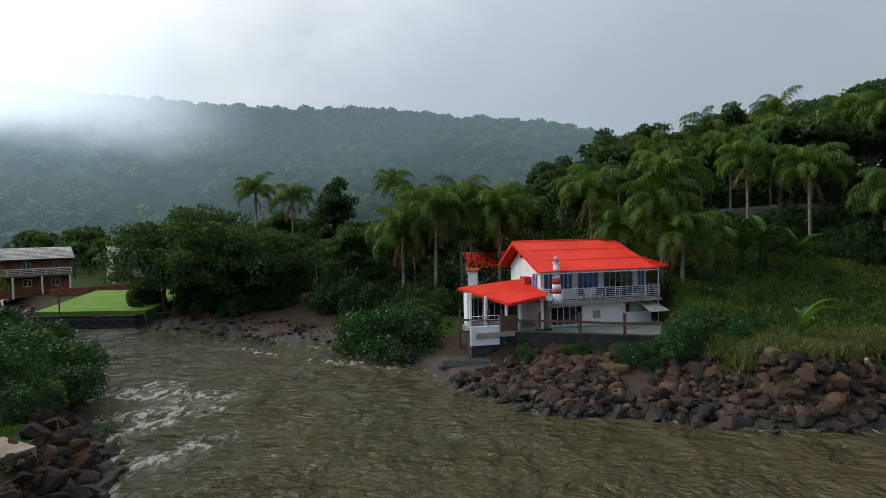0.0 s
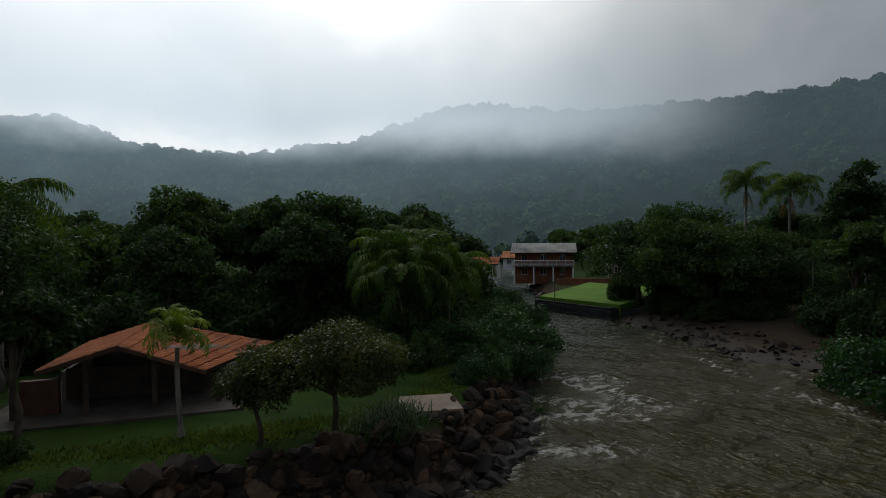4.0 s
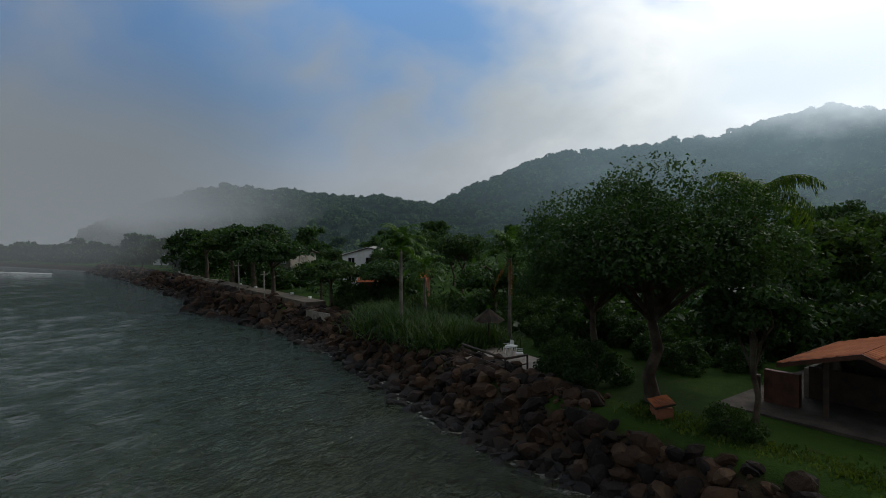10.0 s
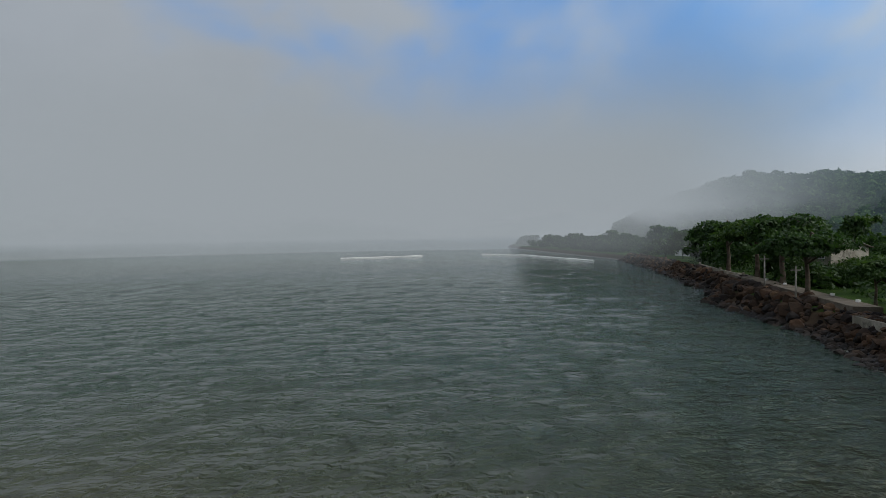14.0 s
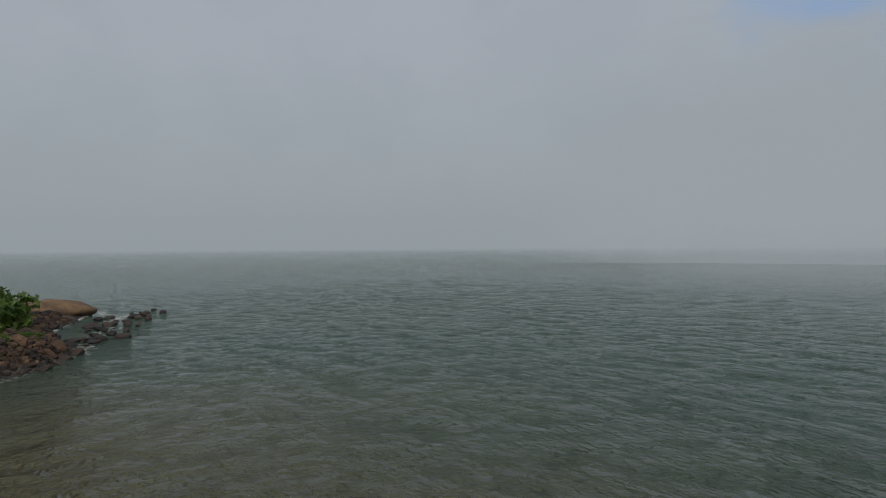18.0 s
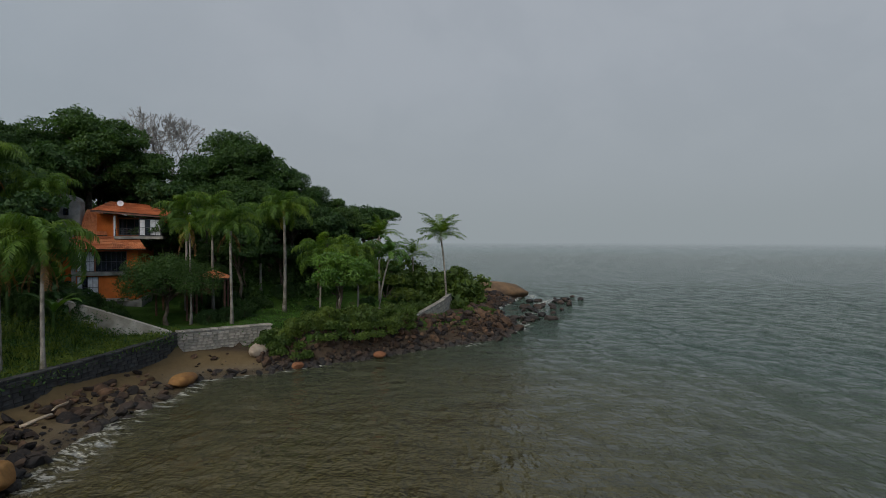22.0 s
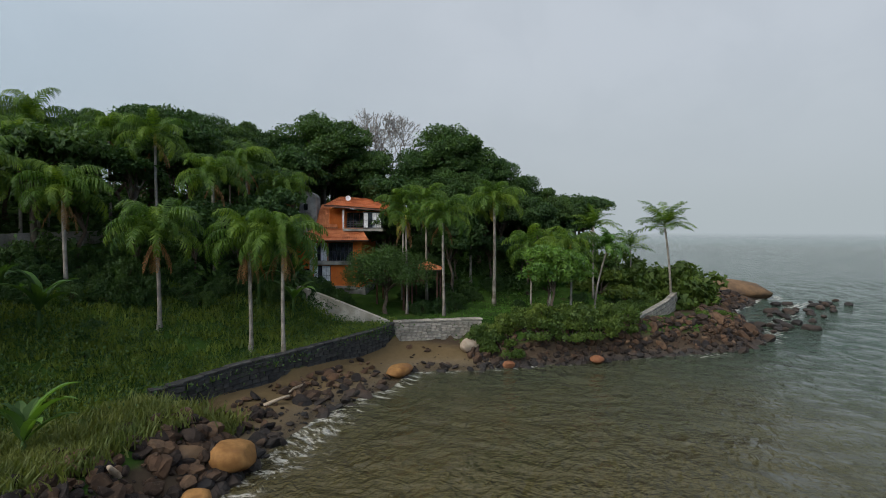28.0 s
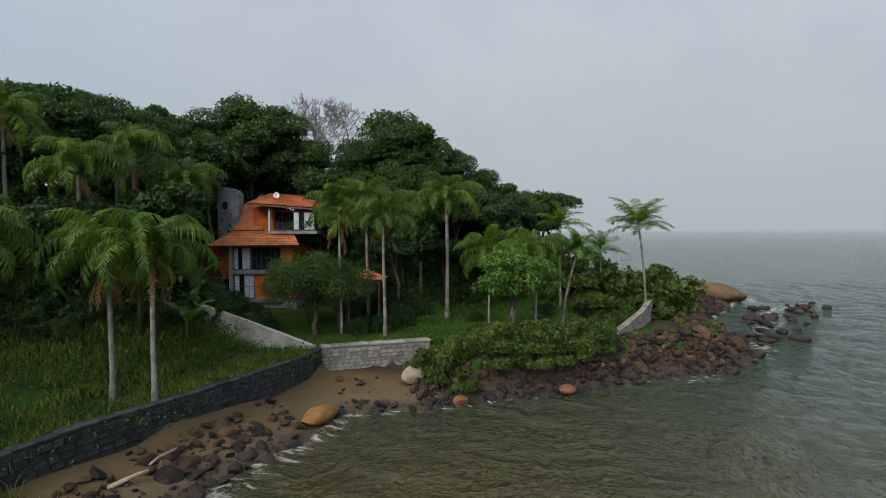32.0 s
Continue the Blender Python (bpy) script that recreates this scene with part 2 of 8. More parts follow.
def roof_red():
    m, n = material("red_roof_paint")
    at = n.add("ShaderNodeNewGeometry").outputs["Position"]
    c = n.mix(n.span(n.noise(at, 0.5, 5.0), 0.3, 0.7), (0.54, 0.020, 0.009), (0.67, 0.036, 0.015))
    c = n.mix(n.span(n.noise(at, 3.0, 5.0, 0.7), 0.55, 0.8, 0, 0.5), c, (0.42, 0.02, 0.016))
    finish(n, c, 0.6, 0.0, n.noise(at, 20.0), 0.004, **{"Specular IOR Level": 0.18})
    return m


RED_ROOF = roof_red()
TILE = surface("clay_tile", (0.40, 0.12, 0.045), (0.60, 0.23, 0.10), 0.8, 0.85, 0.01, 9, stain=(0.25, 0.09, 0.045))
TILE_OLD = surface("old_clay_tile", (0.28, 0.078, 0.026), (0.43, 0.135, 0.05), 0.7, 0.85, 0.01, 9, stain=(0.12, 0.06, 0.04))


def glass(name, tint, rough=0.06):
    m, n = material(name)
    at = n.add("ShaderNodeNewGeometry").outputs["Position"]
    finish(n, n.mix(n.noise(at, 0.6), tint, tuple(v * 2.2 for v in tint)), rough, 0.0, n.noise(at, 1.3), 0.006, 0.3, **{"Specular IOR Level": 0.8})
    return m


WINDOW_GLASS = glass("window_glass", (0.010, 0.012, 0.016))
BLUE_GLASS = glass("blue_glass", (0.012, 0.05, 0.16))


def clear_pane():
    m, n = material("clear_pane")
    gl = n.add("ShaderNodeBsdfGlossy", {"Color": (0.9, 0.95, 0.95, 1), "Roughness": 0.05})
    tr = n.add("ShaderNodeBsdfTransparent", {"Color": (0.80, 0.88, 0.88, 1)})
    fr = n.add("ShaderNodeFresnel", {"IOR": 1.45})
    mx = n.add("ShaderNodeMixShader", {0: fr.outputs[0], 1: tr.outputs[0], 2: gl.outputs[0]})
    n.add("ShaderNodeOutputMaterial", {"Surface": mx.outputs[0]})
    return m


CLEAR = clear_pane()


def rock_material():
    m, n = material("shore_rock")
    g = n.add("ShaderNodeNewGeometry")
    at, r = g.outputs["Position"], n.add("ShaderNodeObjectInfo").outputs["Random"]
    isl = g.outputs["Random Per Island"]
    k = n.math("FRACT", n.math("ADD", n.math("MULTIPLY", isl, 7.3), r))
    c = n.ramp(k, [(0, (0.013, 0.010, 0.009)), (0.35, (0.029, 0.018, 0.012)), (0.7, (0.054, 0.030, 0.016)), (0.9, (0.088, 0.047, 0.025)), (1, (0.13, 0.08, 0.045))])
    c = n.mix(n.span(n.noise(at, 1.6, 6.0, 0.65), 0.35, 0.7), c, n.mix(1.0, c, (0.5, 0.5, 0.52), "MULTIPLY"))
    c = n.mix(n.span(n.noise(at, 7.0, 5.0), 0.58, 0.78, 0, 0.45), c, (0.15, 0.105, 0.066))
    # wet and weed-dark up to the height that the waves reach
    z = n.add("ShaderNodeSeparateXYZ", {0: at}).outputs["Z"]
    wet = n.span(n.math("ADD", z, n.math("MULTIPLY", n.noise(at, 0.8), 0.7)), 0.5, 1.3, 1.0, 0.0)
    c = n.mix(n.math("MULTIPLY", wet, 0.75), c, (0.016, 0.015, 0.014))
    ro = n.math("SUBTRACT", 0.92, n.math("MULTIPLY", wet, 0.22))
    finish(n, c, ro, 0.0, n.noise(at, 6.0, 8.0, 0.65), 0.06, 0.9, **{"Specular IOR Level": 0.3})
    return m


ROCK = rock_material()
OCHRE_ROCK = surface("ochre_rock", (0.15, 0.068, 0.02), (0.29, 0.15, 0.05), 1.2, 0.85, 0.05, 8, stain=(0.16, 0.08, 0.04))
PALE_ROCK = surface("pale_rock", (0.26, 0.20, 0.14), (0.42, 0.35, 0.28), 1.0, 0.85, 0.05, 8, stain=(0.26, 0.17, 0.11))
RED_ROCK = surface("reddish_rock", (0.15, 0.06, 0.028), (0.28, 0.125, 0.06), 1.2, 0.85, 0.05, 8)

# ---- helpers for meshes ----
def mesh_from(name, verts, faces, mat, smooth=False):
    me = bpy.data.meshes.new(name)
    me.from_pydata([tuple(v) for v in verts], [], [tuple(f) for f in faces])
    me.materials.append(mat)
    if smooth:
        me.shade_smooth()
    me.update()
    return me


def quads_mesh(name, quads, mat, mats=(), which=None):
    """A mesh of loose quads from an array (n, 4, 3)."""
    q = np.asarray(quads, dtype=np.float32)
    n = len(q)
    me = bpy.data.meshes.new(name)
    me.vertices.add(4 * n)
    me.vertices.foreach_set("co", q.ravel())
    me.loops.add(4 * n)
    me.loops.foreach_set("vertex_index", np.arange(4 * n, dtype=np.int32))
    me.polygons.add(n)
    me.polygons.foreach_set("loop_start", np.arange(0, 4 * n, 4, dtype=np.int32))
    me.materials.append(mat)
    for m in mats:
        me.materials.append(m)
    if which is not None:
        me.polygons.foreach_set("material_index", np.asarray(which, dtype=np.int32))
    me.update(calc_edges=True)
    return me


def tris_mesh(name, tris, mat):
    """A mesh of loose triangles from an array (n, 3, 3)."""
    q = np.asarray(tris, dtype=np.float32)
    n = len(q)
    me = bpy.data.meshes.new(name)
    me.vertices.add(3 * n)
    me.vertices.foreach_set("co", q.ravel())
    me.loops.add(3 * n)
    me.loops.foreach_set("vertex_index", np.arange(3 * n, dtype=np.int32))
    me.polygons.add(n)
    me.polygons.foreach_set("loop_start", np.arange(0, 3 * n, 3, dtype=np.int32))
    me.materials.append(mat)
    me.update(calc_edges=True)
    return me


def grid_mesh(name, xs, ys, z, mat, smooth=True):
    """A sheet over the lines xs, ys with heights z[i, j]."""
    nx, ny = len(xs), len(ys)
    X, Y = np.meshgrid(xs, ys, indexing="ij")
    co = np.stack([X, Y, z], -1).reshape(-1, 3)
    i, j = np.meshgrid(np.arange(nx - 1), np.arange(ny - 1), indexing="ij")
    a = (i * ny + j).ravel()
    f = np.stack([a, a + ny, a + ny + 1, a + 1], -1)
    me = bpy.data.meshes.new(name)
    me.vertices.add(len(co))
    me.vertices.foreach_set("co", co.astype(np.float32).ravel())
    me.loops.add(4 * len(f))
    me.loops.foreach_set("vertex_index", f.astype(np.int32).ravel())
    me.polygons.add(len(f))
    me.polygons.foreach_set("loop_start", np.arange(0, 4 * len(f), 4, dtype=np.int32))
    me.materials.append(mat)
    if smooth:
        me.shade_smooth()
    me.update(calc_edges=True)
    return me


def part(name, me, parent, label="", m=None):
    """Links a mesh, or a bmesh with its material already in a mesh, as one part under a thing or a part."""
    ob = new(name, me)
    ob.parent = parent
    if m is not None:
        ob.matrix_basis = m
    return tagged(ob, label)


def thing(name, label, category, m=None, group="", kind=""):
    ob = new(name)
    if m is not None:
        ob.matrix_basis = m
    return tagged(ob, label, category, group, kind)


def box(name, lo, hi, mat, bevel=0.0):
    """A box from corner to corner as a mesh, with bevelled edges."""
    bm = bmesh.new()
    bmesh.ops.create_cube(bm, size=1.0)
    lo, hi = Vector(lo), Vector(hi)
    for v in bm.verts:
        v.co = Vector(((lo[k] + hi[k]) / 2 + v.co[k] * (hi[k] - lo[k])) for k in range(3))
    if bevel:
        bmesh.ops.bevel(bm, geom=bm.edges[:], offset=bevel, segments=1, affect="EDGES")
    me = bpy.data.meshes.new(name)
    bm.to_mesh(me)
    bm.free()
    me.materials.append(mat)
    return me


def tube(name, points, radii, mat, sides=7, cap=True):
    """A tapered, bent tube along points."""
    verts, faces = tube_data(points, radii, sides)
    if cap:
        faces = faces + [tuple(range(sides))[::-1], tuple(range(len(verts) - sides, len(verts)))]
    return mesh_from(name, verts, faces, mat, sides > 5)


def tube_data(points, radii, sides, start=0):
    verts, faces = [], []
    pts = [Vector(p) for p in points]
    for k, p in enumerate(pts):
        d = (pts[min(k + 1, len(pts) - 1)] - pts[max(k - 1, 0)]).normalized()
        a = d.orthogonal().normalized() if abs(d.z) < 0.9 else Vector((1, 0, 0))
        a = (a - d * a.dot(d)).normalized()
        b = d.cross(a)
        for s in range(sides):
            t = 2 * math.pi * s / sides
            verts.append(p + (a * math.cos(t) + b * math.sin(t)) * radii[k])
    for k in range(len(pts) - 1):
        for s in range(sides):
            i, j = start + k * sides + s, start + k * sides + (s + 1) % sides
            faces.append((i, j, j + sides, i + sides))
    return verts, faces


# ---- the lie of the land ----
# shore of the western land, from the river mouth southwards along the bay
WEST = [(-400, 330), (-170, 168), (-92, 100), (-64, 77), (-50, 67), (-36, 57.5), (-23, 44.6), (-15.8, 37.4), (-11.2, 33.2), (-9.0, 29), (-9.0, 23), (-10.5, 16),
        (-12.8, 10), (-14.3, 5), (-16.8, -2), (-20.5, -9), (-25.8, -20), (-31.6, -37), (-35.5, -61), (-43, -75), (-58, -130), (-72, -196), (-66, -440), (-120, -700), (-900, -700), (-900, 330)]
# shore of the eastern land: river bank, house, beach, garden, tip of the point
EAST = [(-400, 338), (-166, 176), (-86, 106), (-58, 82), (-46, 71), (-34, 70.5), (-24, 66), (-13, 59.5), (-8, 61), (-6, 57), (1.6, 51), (4.5, 46), (7, 43), (10, 40), (15, 39.8),
        (18, 38), (24, 37.4), (30, 39.6), (36, 40.4), (42.5, 41.8), (50, 41.2), (55, 42), (58.5, 37), (62, 33), (70, 25), (78, 16.5), (85, 13.4), (97, 15), (107, 16.5), (122, 12.5), (132, 10.5), (134, 22), (128, 45), (132, 100), (150, 400), (-200, 700)]


def shore_distance(x, y, line):
    """Distance to a closed line, above zero inside it."""
    x, y = np.asarray(x, float), np.asarray(y, float)
    best, inside = np.full(x.shape, 1e9), np.zeros(x.shape, bool)
    for (ax, ay), (bx, by) in zip(line, line[1:] + line[:1]):
        dx, dy = bx - ax, by - ay
        t = np.clip(((x - ax) * dx + (y - ay) * dy) / (dx * dx + dy * dy), 0, 1)
        best = np.minimum(best, np.hypot(x - ax - t * dx, y - ay - t * dy))
        if ay != by:
            inside ^= ((ay > y) != (by > y)) & (x < dx * (y - ay) / dy + ax)
    return np.where(inside, best, -best)


def smooth(a, b, v):
    t = np.clip((v - a) / (b - a), 0, 1)
    return t * t * (3 - 2 * t)


def wall_line(x):
    """The sea wall behind the little beach: its y over x."""
    return np.interp(x, [34, 36, 41, 47, 54, 58, 60.2], [48.6, 47.9, 47.9, 47.2, 46.8, 46.85, 47.2])


def land(x, y):
    x, y = np.asarray(x, float), np.asarray(y, float)
    dw, de = shore_distance(x, y, WEST), shore_distance(x, y, EAST)
    west = np.where(dw > 0, 2.25 * smooth(-0.3, 2.6, dw) + 0.02 * np.clip(dw - 25, 0, 200), 0.35 * dw)
    # eastern land: a low shelf, then the wooded hill of the headland
    shelf = np.interp(x, [-60, -10, 0, 22, 30, 60, 76, 86, 96, 115], [2.0, 1.6, 2.6, 2.7, 2.4, 3.1, 3.1, 2.1, 1.6, 1.2])
    rise = np.interp(x, [-60, -25, -8, 2, 24, 34, 56, 64, 80, 105], [2.5, 3.5, 9.0, 10, 9.5, 9.0, 9.5, 15, 18, 12])
    steep = np.interp(x, [-60, -10, 5, 20, 60, 120], [0.0, 0.02, 0.14, 0.40, 0.66, 0.55])
    crest = np.interp(x, [-60, -10, 6, 20, 35, 60, 80, 100, 113, 124], [1.5, 2.5, 5.5, 10, 15, 22, 23, 16, 4, 0.4])
    beach = smooth(-38, -18, x) * smooth(6, -2, x)
    edge = 3.2 + 9.0 * beach + 5.6 * smooth(3, 6, x) * smooth(23.5, 20.5, x)
    up = np.clip((de - rise) * steep, 0, None)
    east = shelf * smooth(-0.2, 1, de / edge) + crest * (1 - np.exp(-up / np.maximum(crest, 0.1)))
    inland = (x - 60.2) * 0.759 + (y - 47.2) * 0.651
    cove = smooth(33.5, 35, x) * smooth(63.5, 62, x) * smooth(0.55, 0.25, y - wall_line(x)) * smooth(1.1, 0.7, inland) * (y > 30)
    east = east * (1 - cove) + np.clip(0.22 * de, 0, 1.45) * cove
    side = smooth(58.5, 60.0, x) * smooth(1.1, 0.7, inland) * smooth(35.5, 37.5, y) * smooth(47.6, 47.0, y)
    east = east * (1 - side) + np.clip(0.3 * de, 0, 1.3) * side
    yard = smooth(2.5, 4.5, x) * smooth(22.3, 20.8, x) * smooth(48.0, 49.5, y) * smooth(62.5, 60.5, y)
    east = east * (1 - yard) + np.minimum(east, 2.2) * yard
    # the ground drops below the fence of the white house
    fence_y = np.interp(x, [4.0, 8.0, 10.8, 13.65, 16.65, 19.75, 22], [51.0, 50.7, 50.15, 49.4, 48.65, 47.95, 47.4])
    drop = smooth(2.0, 3.5, x) * smooth(20.5, 17.5, x) * smooth(0.2, -0.3, y - fence_y) * (y > 38)
    east = east * (1 - drop) + np.minimum(east, 0.25 + 0.11 * np.clip(de, 0, 9)) * drop
    plot = smooth(60.5, 63, x) * smooth(81, 77, x) * smooth(69, 65.5, y) * smooth(42, 46, y)
    east = east * (1 - plot) + np.minimum(east, 3.6 + 0.05 * np.clip(y - 46, 0, None)) * plot
    east = np.where(de > 0, east, 0.35 * de)
    return np.clip(np.maximum(west, east), -2.5, None)


def shore_at(x, y, line):
    """The same distance for one point."""
    best, inside = 1e18, False
    ax, ay = line[-1]
    for bx, by in line:
        dx, dy = bx - ax, by - ay
        t = ((x - ax) * dx + (y - ay) * dy) / (dx * dx + dy * dy)
        t = 0.0 if t < 0 else 1.0 if t > 1 else t
        ex, ey = x - ax - t * dx, y - ay - t * dy
        d = ex * ex + ey * ey
        if d < best:
            best = d
        if (ay > y) != (by > y) and x < dx * (y - ay) / dy + ax:
            inside = not inside
        ax, ay = bx, by
    return math.sqrt(best) if inside else -math.sqrt(best)


# heights on a half-metre lattice, for placing things quickly
LAT = (-130.0, -110.0, 0.5, 560, 480)
lat_z = land(*np.meshgrid(LAT[0] + LAT[2] * np.arange(LAT[3]), LAT[1] + LAT[2] * np.arange(LAT[4]), indexing="ij"))


def ground_z(x, y):
    i, j = (x - LAT[0]) / LAT[2], (y - LAT[1]) / LAT[2]
    if 0 <= i < LAT[3] - 1 and 0 <= j < LAT[4] - 1:
        a, b = int(i), int(j)
        u, v = i - a, j - b
        return float((lat_z[a, b] * (1 - u) + lat_z[a + 1, b] * u) * (1 - v) + (lat_z[a, b + 1] * (1 - u) + lat_z[a + 1, b + 1] * u) * v)
    return float(land(np.array([x]), np.array([y]))[0])


def lines(lo, a, b, hi, step, grow=1.12):
    mid = list(np.arange(a, b + 0.01, step))
    out, s, v = [], step, a
    while v > lo:
        s *= grow
        v -= s
        out.append(v)
    left, out, s, v = out[::-1], [], step, mid[-1]
    while v < hi:
        s *= grow
        v += s
        out.append(v)
    return np.array(left + mid + out)


def ground_material():
    m, n = material("ground")
    g = n.add("ShaderNodeNewGeometry")
    at = g.outputs["Position"]
    sp = n.add("ShaderNodeSeparateXYZ", {0: at})
    z, slope = sp.outputs["Z"], n.add("ShaderNodeSeparateXYZ", {0: g.outputs["Normal"]}).outputs["Z"]
    a, b, c3 = n.noise(at, 0.25, 5.0), n.noise(at, 2.2, 5.0), n.noise(at, 12.0, 3.0)
    grass = n.mix(n.span(a, 0.35, 0.65), (0.016, 0.037, 0.007), (0.036, 0.071, 0.012))
    grass = n.mix(n.span(b, 0.5, 0.8, 0, 0.6), grass, (0.06, 0.085, 0.02))
    earth = n.mix(b, (0.028, 0.019, 0.012), (0.075, 0.05, 0.03))
    sand = n.mix(b, (0.082, 0.056, 0.027), (0.130, 0.092, 0.047))
    mud = n.mix(b, (0.030, 0.022, 0.015), (0.075, 0.053, 0.035))
    cove = n.math("MULTIPLY", n.span(sp.outputs["X"], 32, 38), n.span(sp.outputs["X"], 63, 60))
    low = n.mix(cove, mud, sand)
    wet = n.span(z, 0.1, 0.55, 0.55, 1.0)
    low = n.mix(1.0, low, n.add("ShaderNodeCombineColor", {0: wet, 1: wet, 2: wet}).outputs[0], "MULTIPLY")
    bare = n.span(n.noise(at, 0.5, 6.0, 0.7), 0.6, 0.7, 0, 0.5)
    c = n.mix(bare, grass, earth)
    c = n.mix(n.span(slope, 0.80, 0.60), c, earth)
    c = n.mix(n.span(n.math("ADD", z, n.math("MULTIPLY", b, 0.5)), 1.95, 2.35), low, c)
    finish(n, c, n.span(z, 0.1, 0.7, 0.35, 0.95), 0.0, n.math("ADD", b, c3), 0.08, 0.7, **{"Specular IOR Level": n.span(z, 0.3, 0.9, 0.4, 0.05)})
    return m


GROUND = ground_material()
gx, gy = lines(-2500, -75, 140, 2500, 1.1, 1.13), lines(-2500, -60, 120, 2500, 1.1, 1.13)
GX, GY = np.meshgrid(gx, gy, indexing="ij")
gz = land(GX, GY)
rough = np.array([[noise.noise((a * 0.35, b * 0.35, 3.0)) for b in gy] for a in gx])
gz = gz + np.where(gz > 2.35, 0.28, 0.08) * rough * (gz > 0)
ground = tagged(new("ground", grid_mesh("ground", gx, gy, gz, GROUND)), "grassy shore with bare earth, mud and a small sandy cove", "ground", kind="structure")


# ---- water ----
def water_material():
    m, n = material("murky_water")
    g = n.add("ShaderNodeNewGeometry")
    at = g.outputs["Position"]
    sp = n.add("ShaderNodeSeparateXYZ", {0: at})
    drift = n.add("ShaderNodeMapping", {"Vector": at, "Rotation": (0, 0, 0.5), "Scale": (1.0, 0.55, 1.0)}).outputs[0]
    cross = n.add("ShaderNodeMapping", {"Vector": at, "Rotation": (0, 0, -0.35), "Scale": (0.6, 1.0, 1.0)}).outputs[0]
    warp = n.add("ShaderNodeVectorMath", {0: drift, 1: n.mix(1.0, n.noise(at, 0.3, 3.0, 0.5, "Color"), (2.2, 2.2, 0.0), "MULTIPLY")}, operation="ADD").outputs[0]
    crest = lambda v: n.math("MULTIPLY", n.math("ABSOLUTE", n.math("SUBTRACT", v, 0.5)), -2.0)
    a, b, c3 = crest(n.noise(warp, 0.22, 2.0, 0.5)), crest(n.noise(cross, 0.75, 3.0, 0.55)), n.noise(warp, 3.2, 4.0, 0.6)
    tint = n.noise(at, 0.02, 4.0)
    brown, green = (0.058, 0.047, 0.018), (0.023, 0.044, 0.027)
    off = n.add("ShaderNodeVectorMath", {0: at, 1: (20, 50, 0)}, operation="DISTANCE").outputs["Value"]
    c = n.mix(n.span(n.math("ADD", off, n.math("MULTIPLY", tint, 50)), 40, 120), brown, green)
    c = n.mix(n.span(tint, 0.4, 0.7), c, n.mix(1.0, c, (0.8, 0.9, 0.95), "MULTIPLY"))
    shore = n.add("ShaderNodeAttribute")
    shore.attribute_name = "surf"
    foam = n.math("ADD", n.math("MULTIPLY", shore.outputs["Fac"], 0.66), n.math("MULTIPLY", n.span(n.noise(warp, 1.5, 9.0, 0.72), 0.34, 0.68), 0.45))
    foam = n.span(foam, 0.50, 0.86)
    c = n.mix(n.math("MULTIPLY", foam, 0.85), c, (0.52, 0.50, 0.44))
    gloss = n.math("ADD", 0.06, n.math("MULTIPLY", foam, 0.5))
    h = n.math("ADD", n.math("MULTIPLY", a, 1.1), n.math("ADD", n.math("MULTIPLY", b, 0.62), n.math("MULTIPLY", c3, 0.30)))
    finish(n, c, gloss, 0.0, h, 1.25, 1.0, IOR=1.33)
    return m


WATER = water_material()
sx, sy = lines(-3200, -46, 122, 3200, 0.7, 1.10), lines(-3200, -60, 72, 3200, 0.7, 1.10)
swell = np.array([[noise.noise((a * 0.16 + b * 0.05, b * 0.30 - a * 0.04, 7.0)) + 0.5 * noise.noise((a * 0.45, b * 0.7, 2.0)) for b in sy] for a in sx])
damp = np.minimum(1, 30.0 / (1 + np.hypot(*np.meshgrid(np.clip(np.abs(sx - 40) - 90, 0, None), np.clip(np.abs(sy) - 70, 0, None), indexing="ij"))))
sea = tagged(new("water", grid_mesh("water", sx, sy, 0.13 * swell * damp, WATER)), "murky brown-green sea and river mouth with small waves", "water", kind="structure")

# surf: along the stony shores, over the shoal at the river mouth and round the point
SX, SY = np.meshgrid(sx, sy, indexing="ij")
off_w, off_e = -shore_distance(SX, SY, WEST), -shore_distance(SX, SY, EAST)
edge_w = smooth(2.6, 0.2, off_w) * smooth(-90, -20, SY) * smooth(66, 44, SY) * 0.62
edge_e = smooth(1.9, -0.3, off_e) * smooth(-10, 0, SX) * 0.62 + smooth(3.5, 0, off_e) * smooth(78, 90, SX) * 0.35


def breaker(x, y, turn, length, width):
    u = (SX - x) * math.cos(radians(turn)) + (SY - y) * math.sin(radians(turn))
    v = -(SX - x) * math.sin(radians(turn)) + (SY - y) * math.cos(radians(turn))
    return np.exp(-(u / length) ** 4 - ((v + 0.012 * u * u) / width) ** 2)


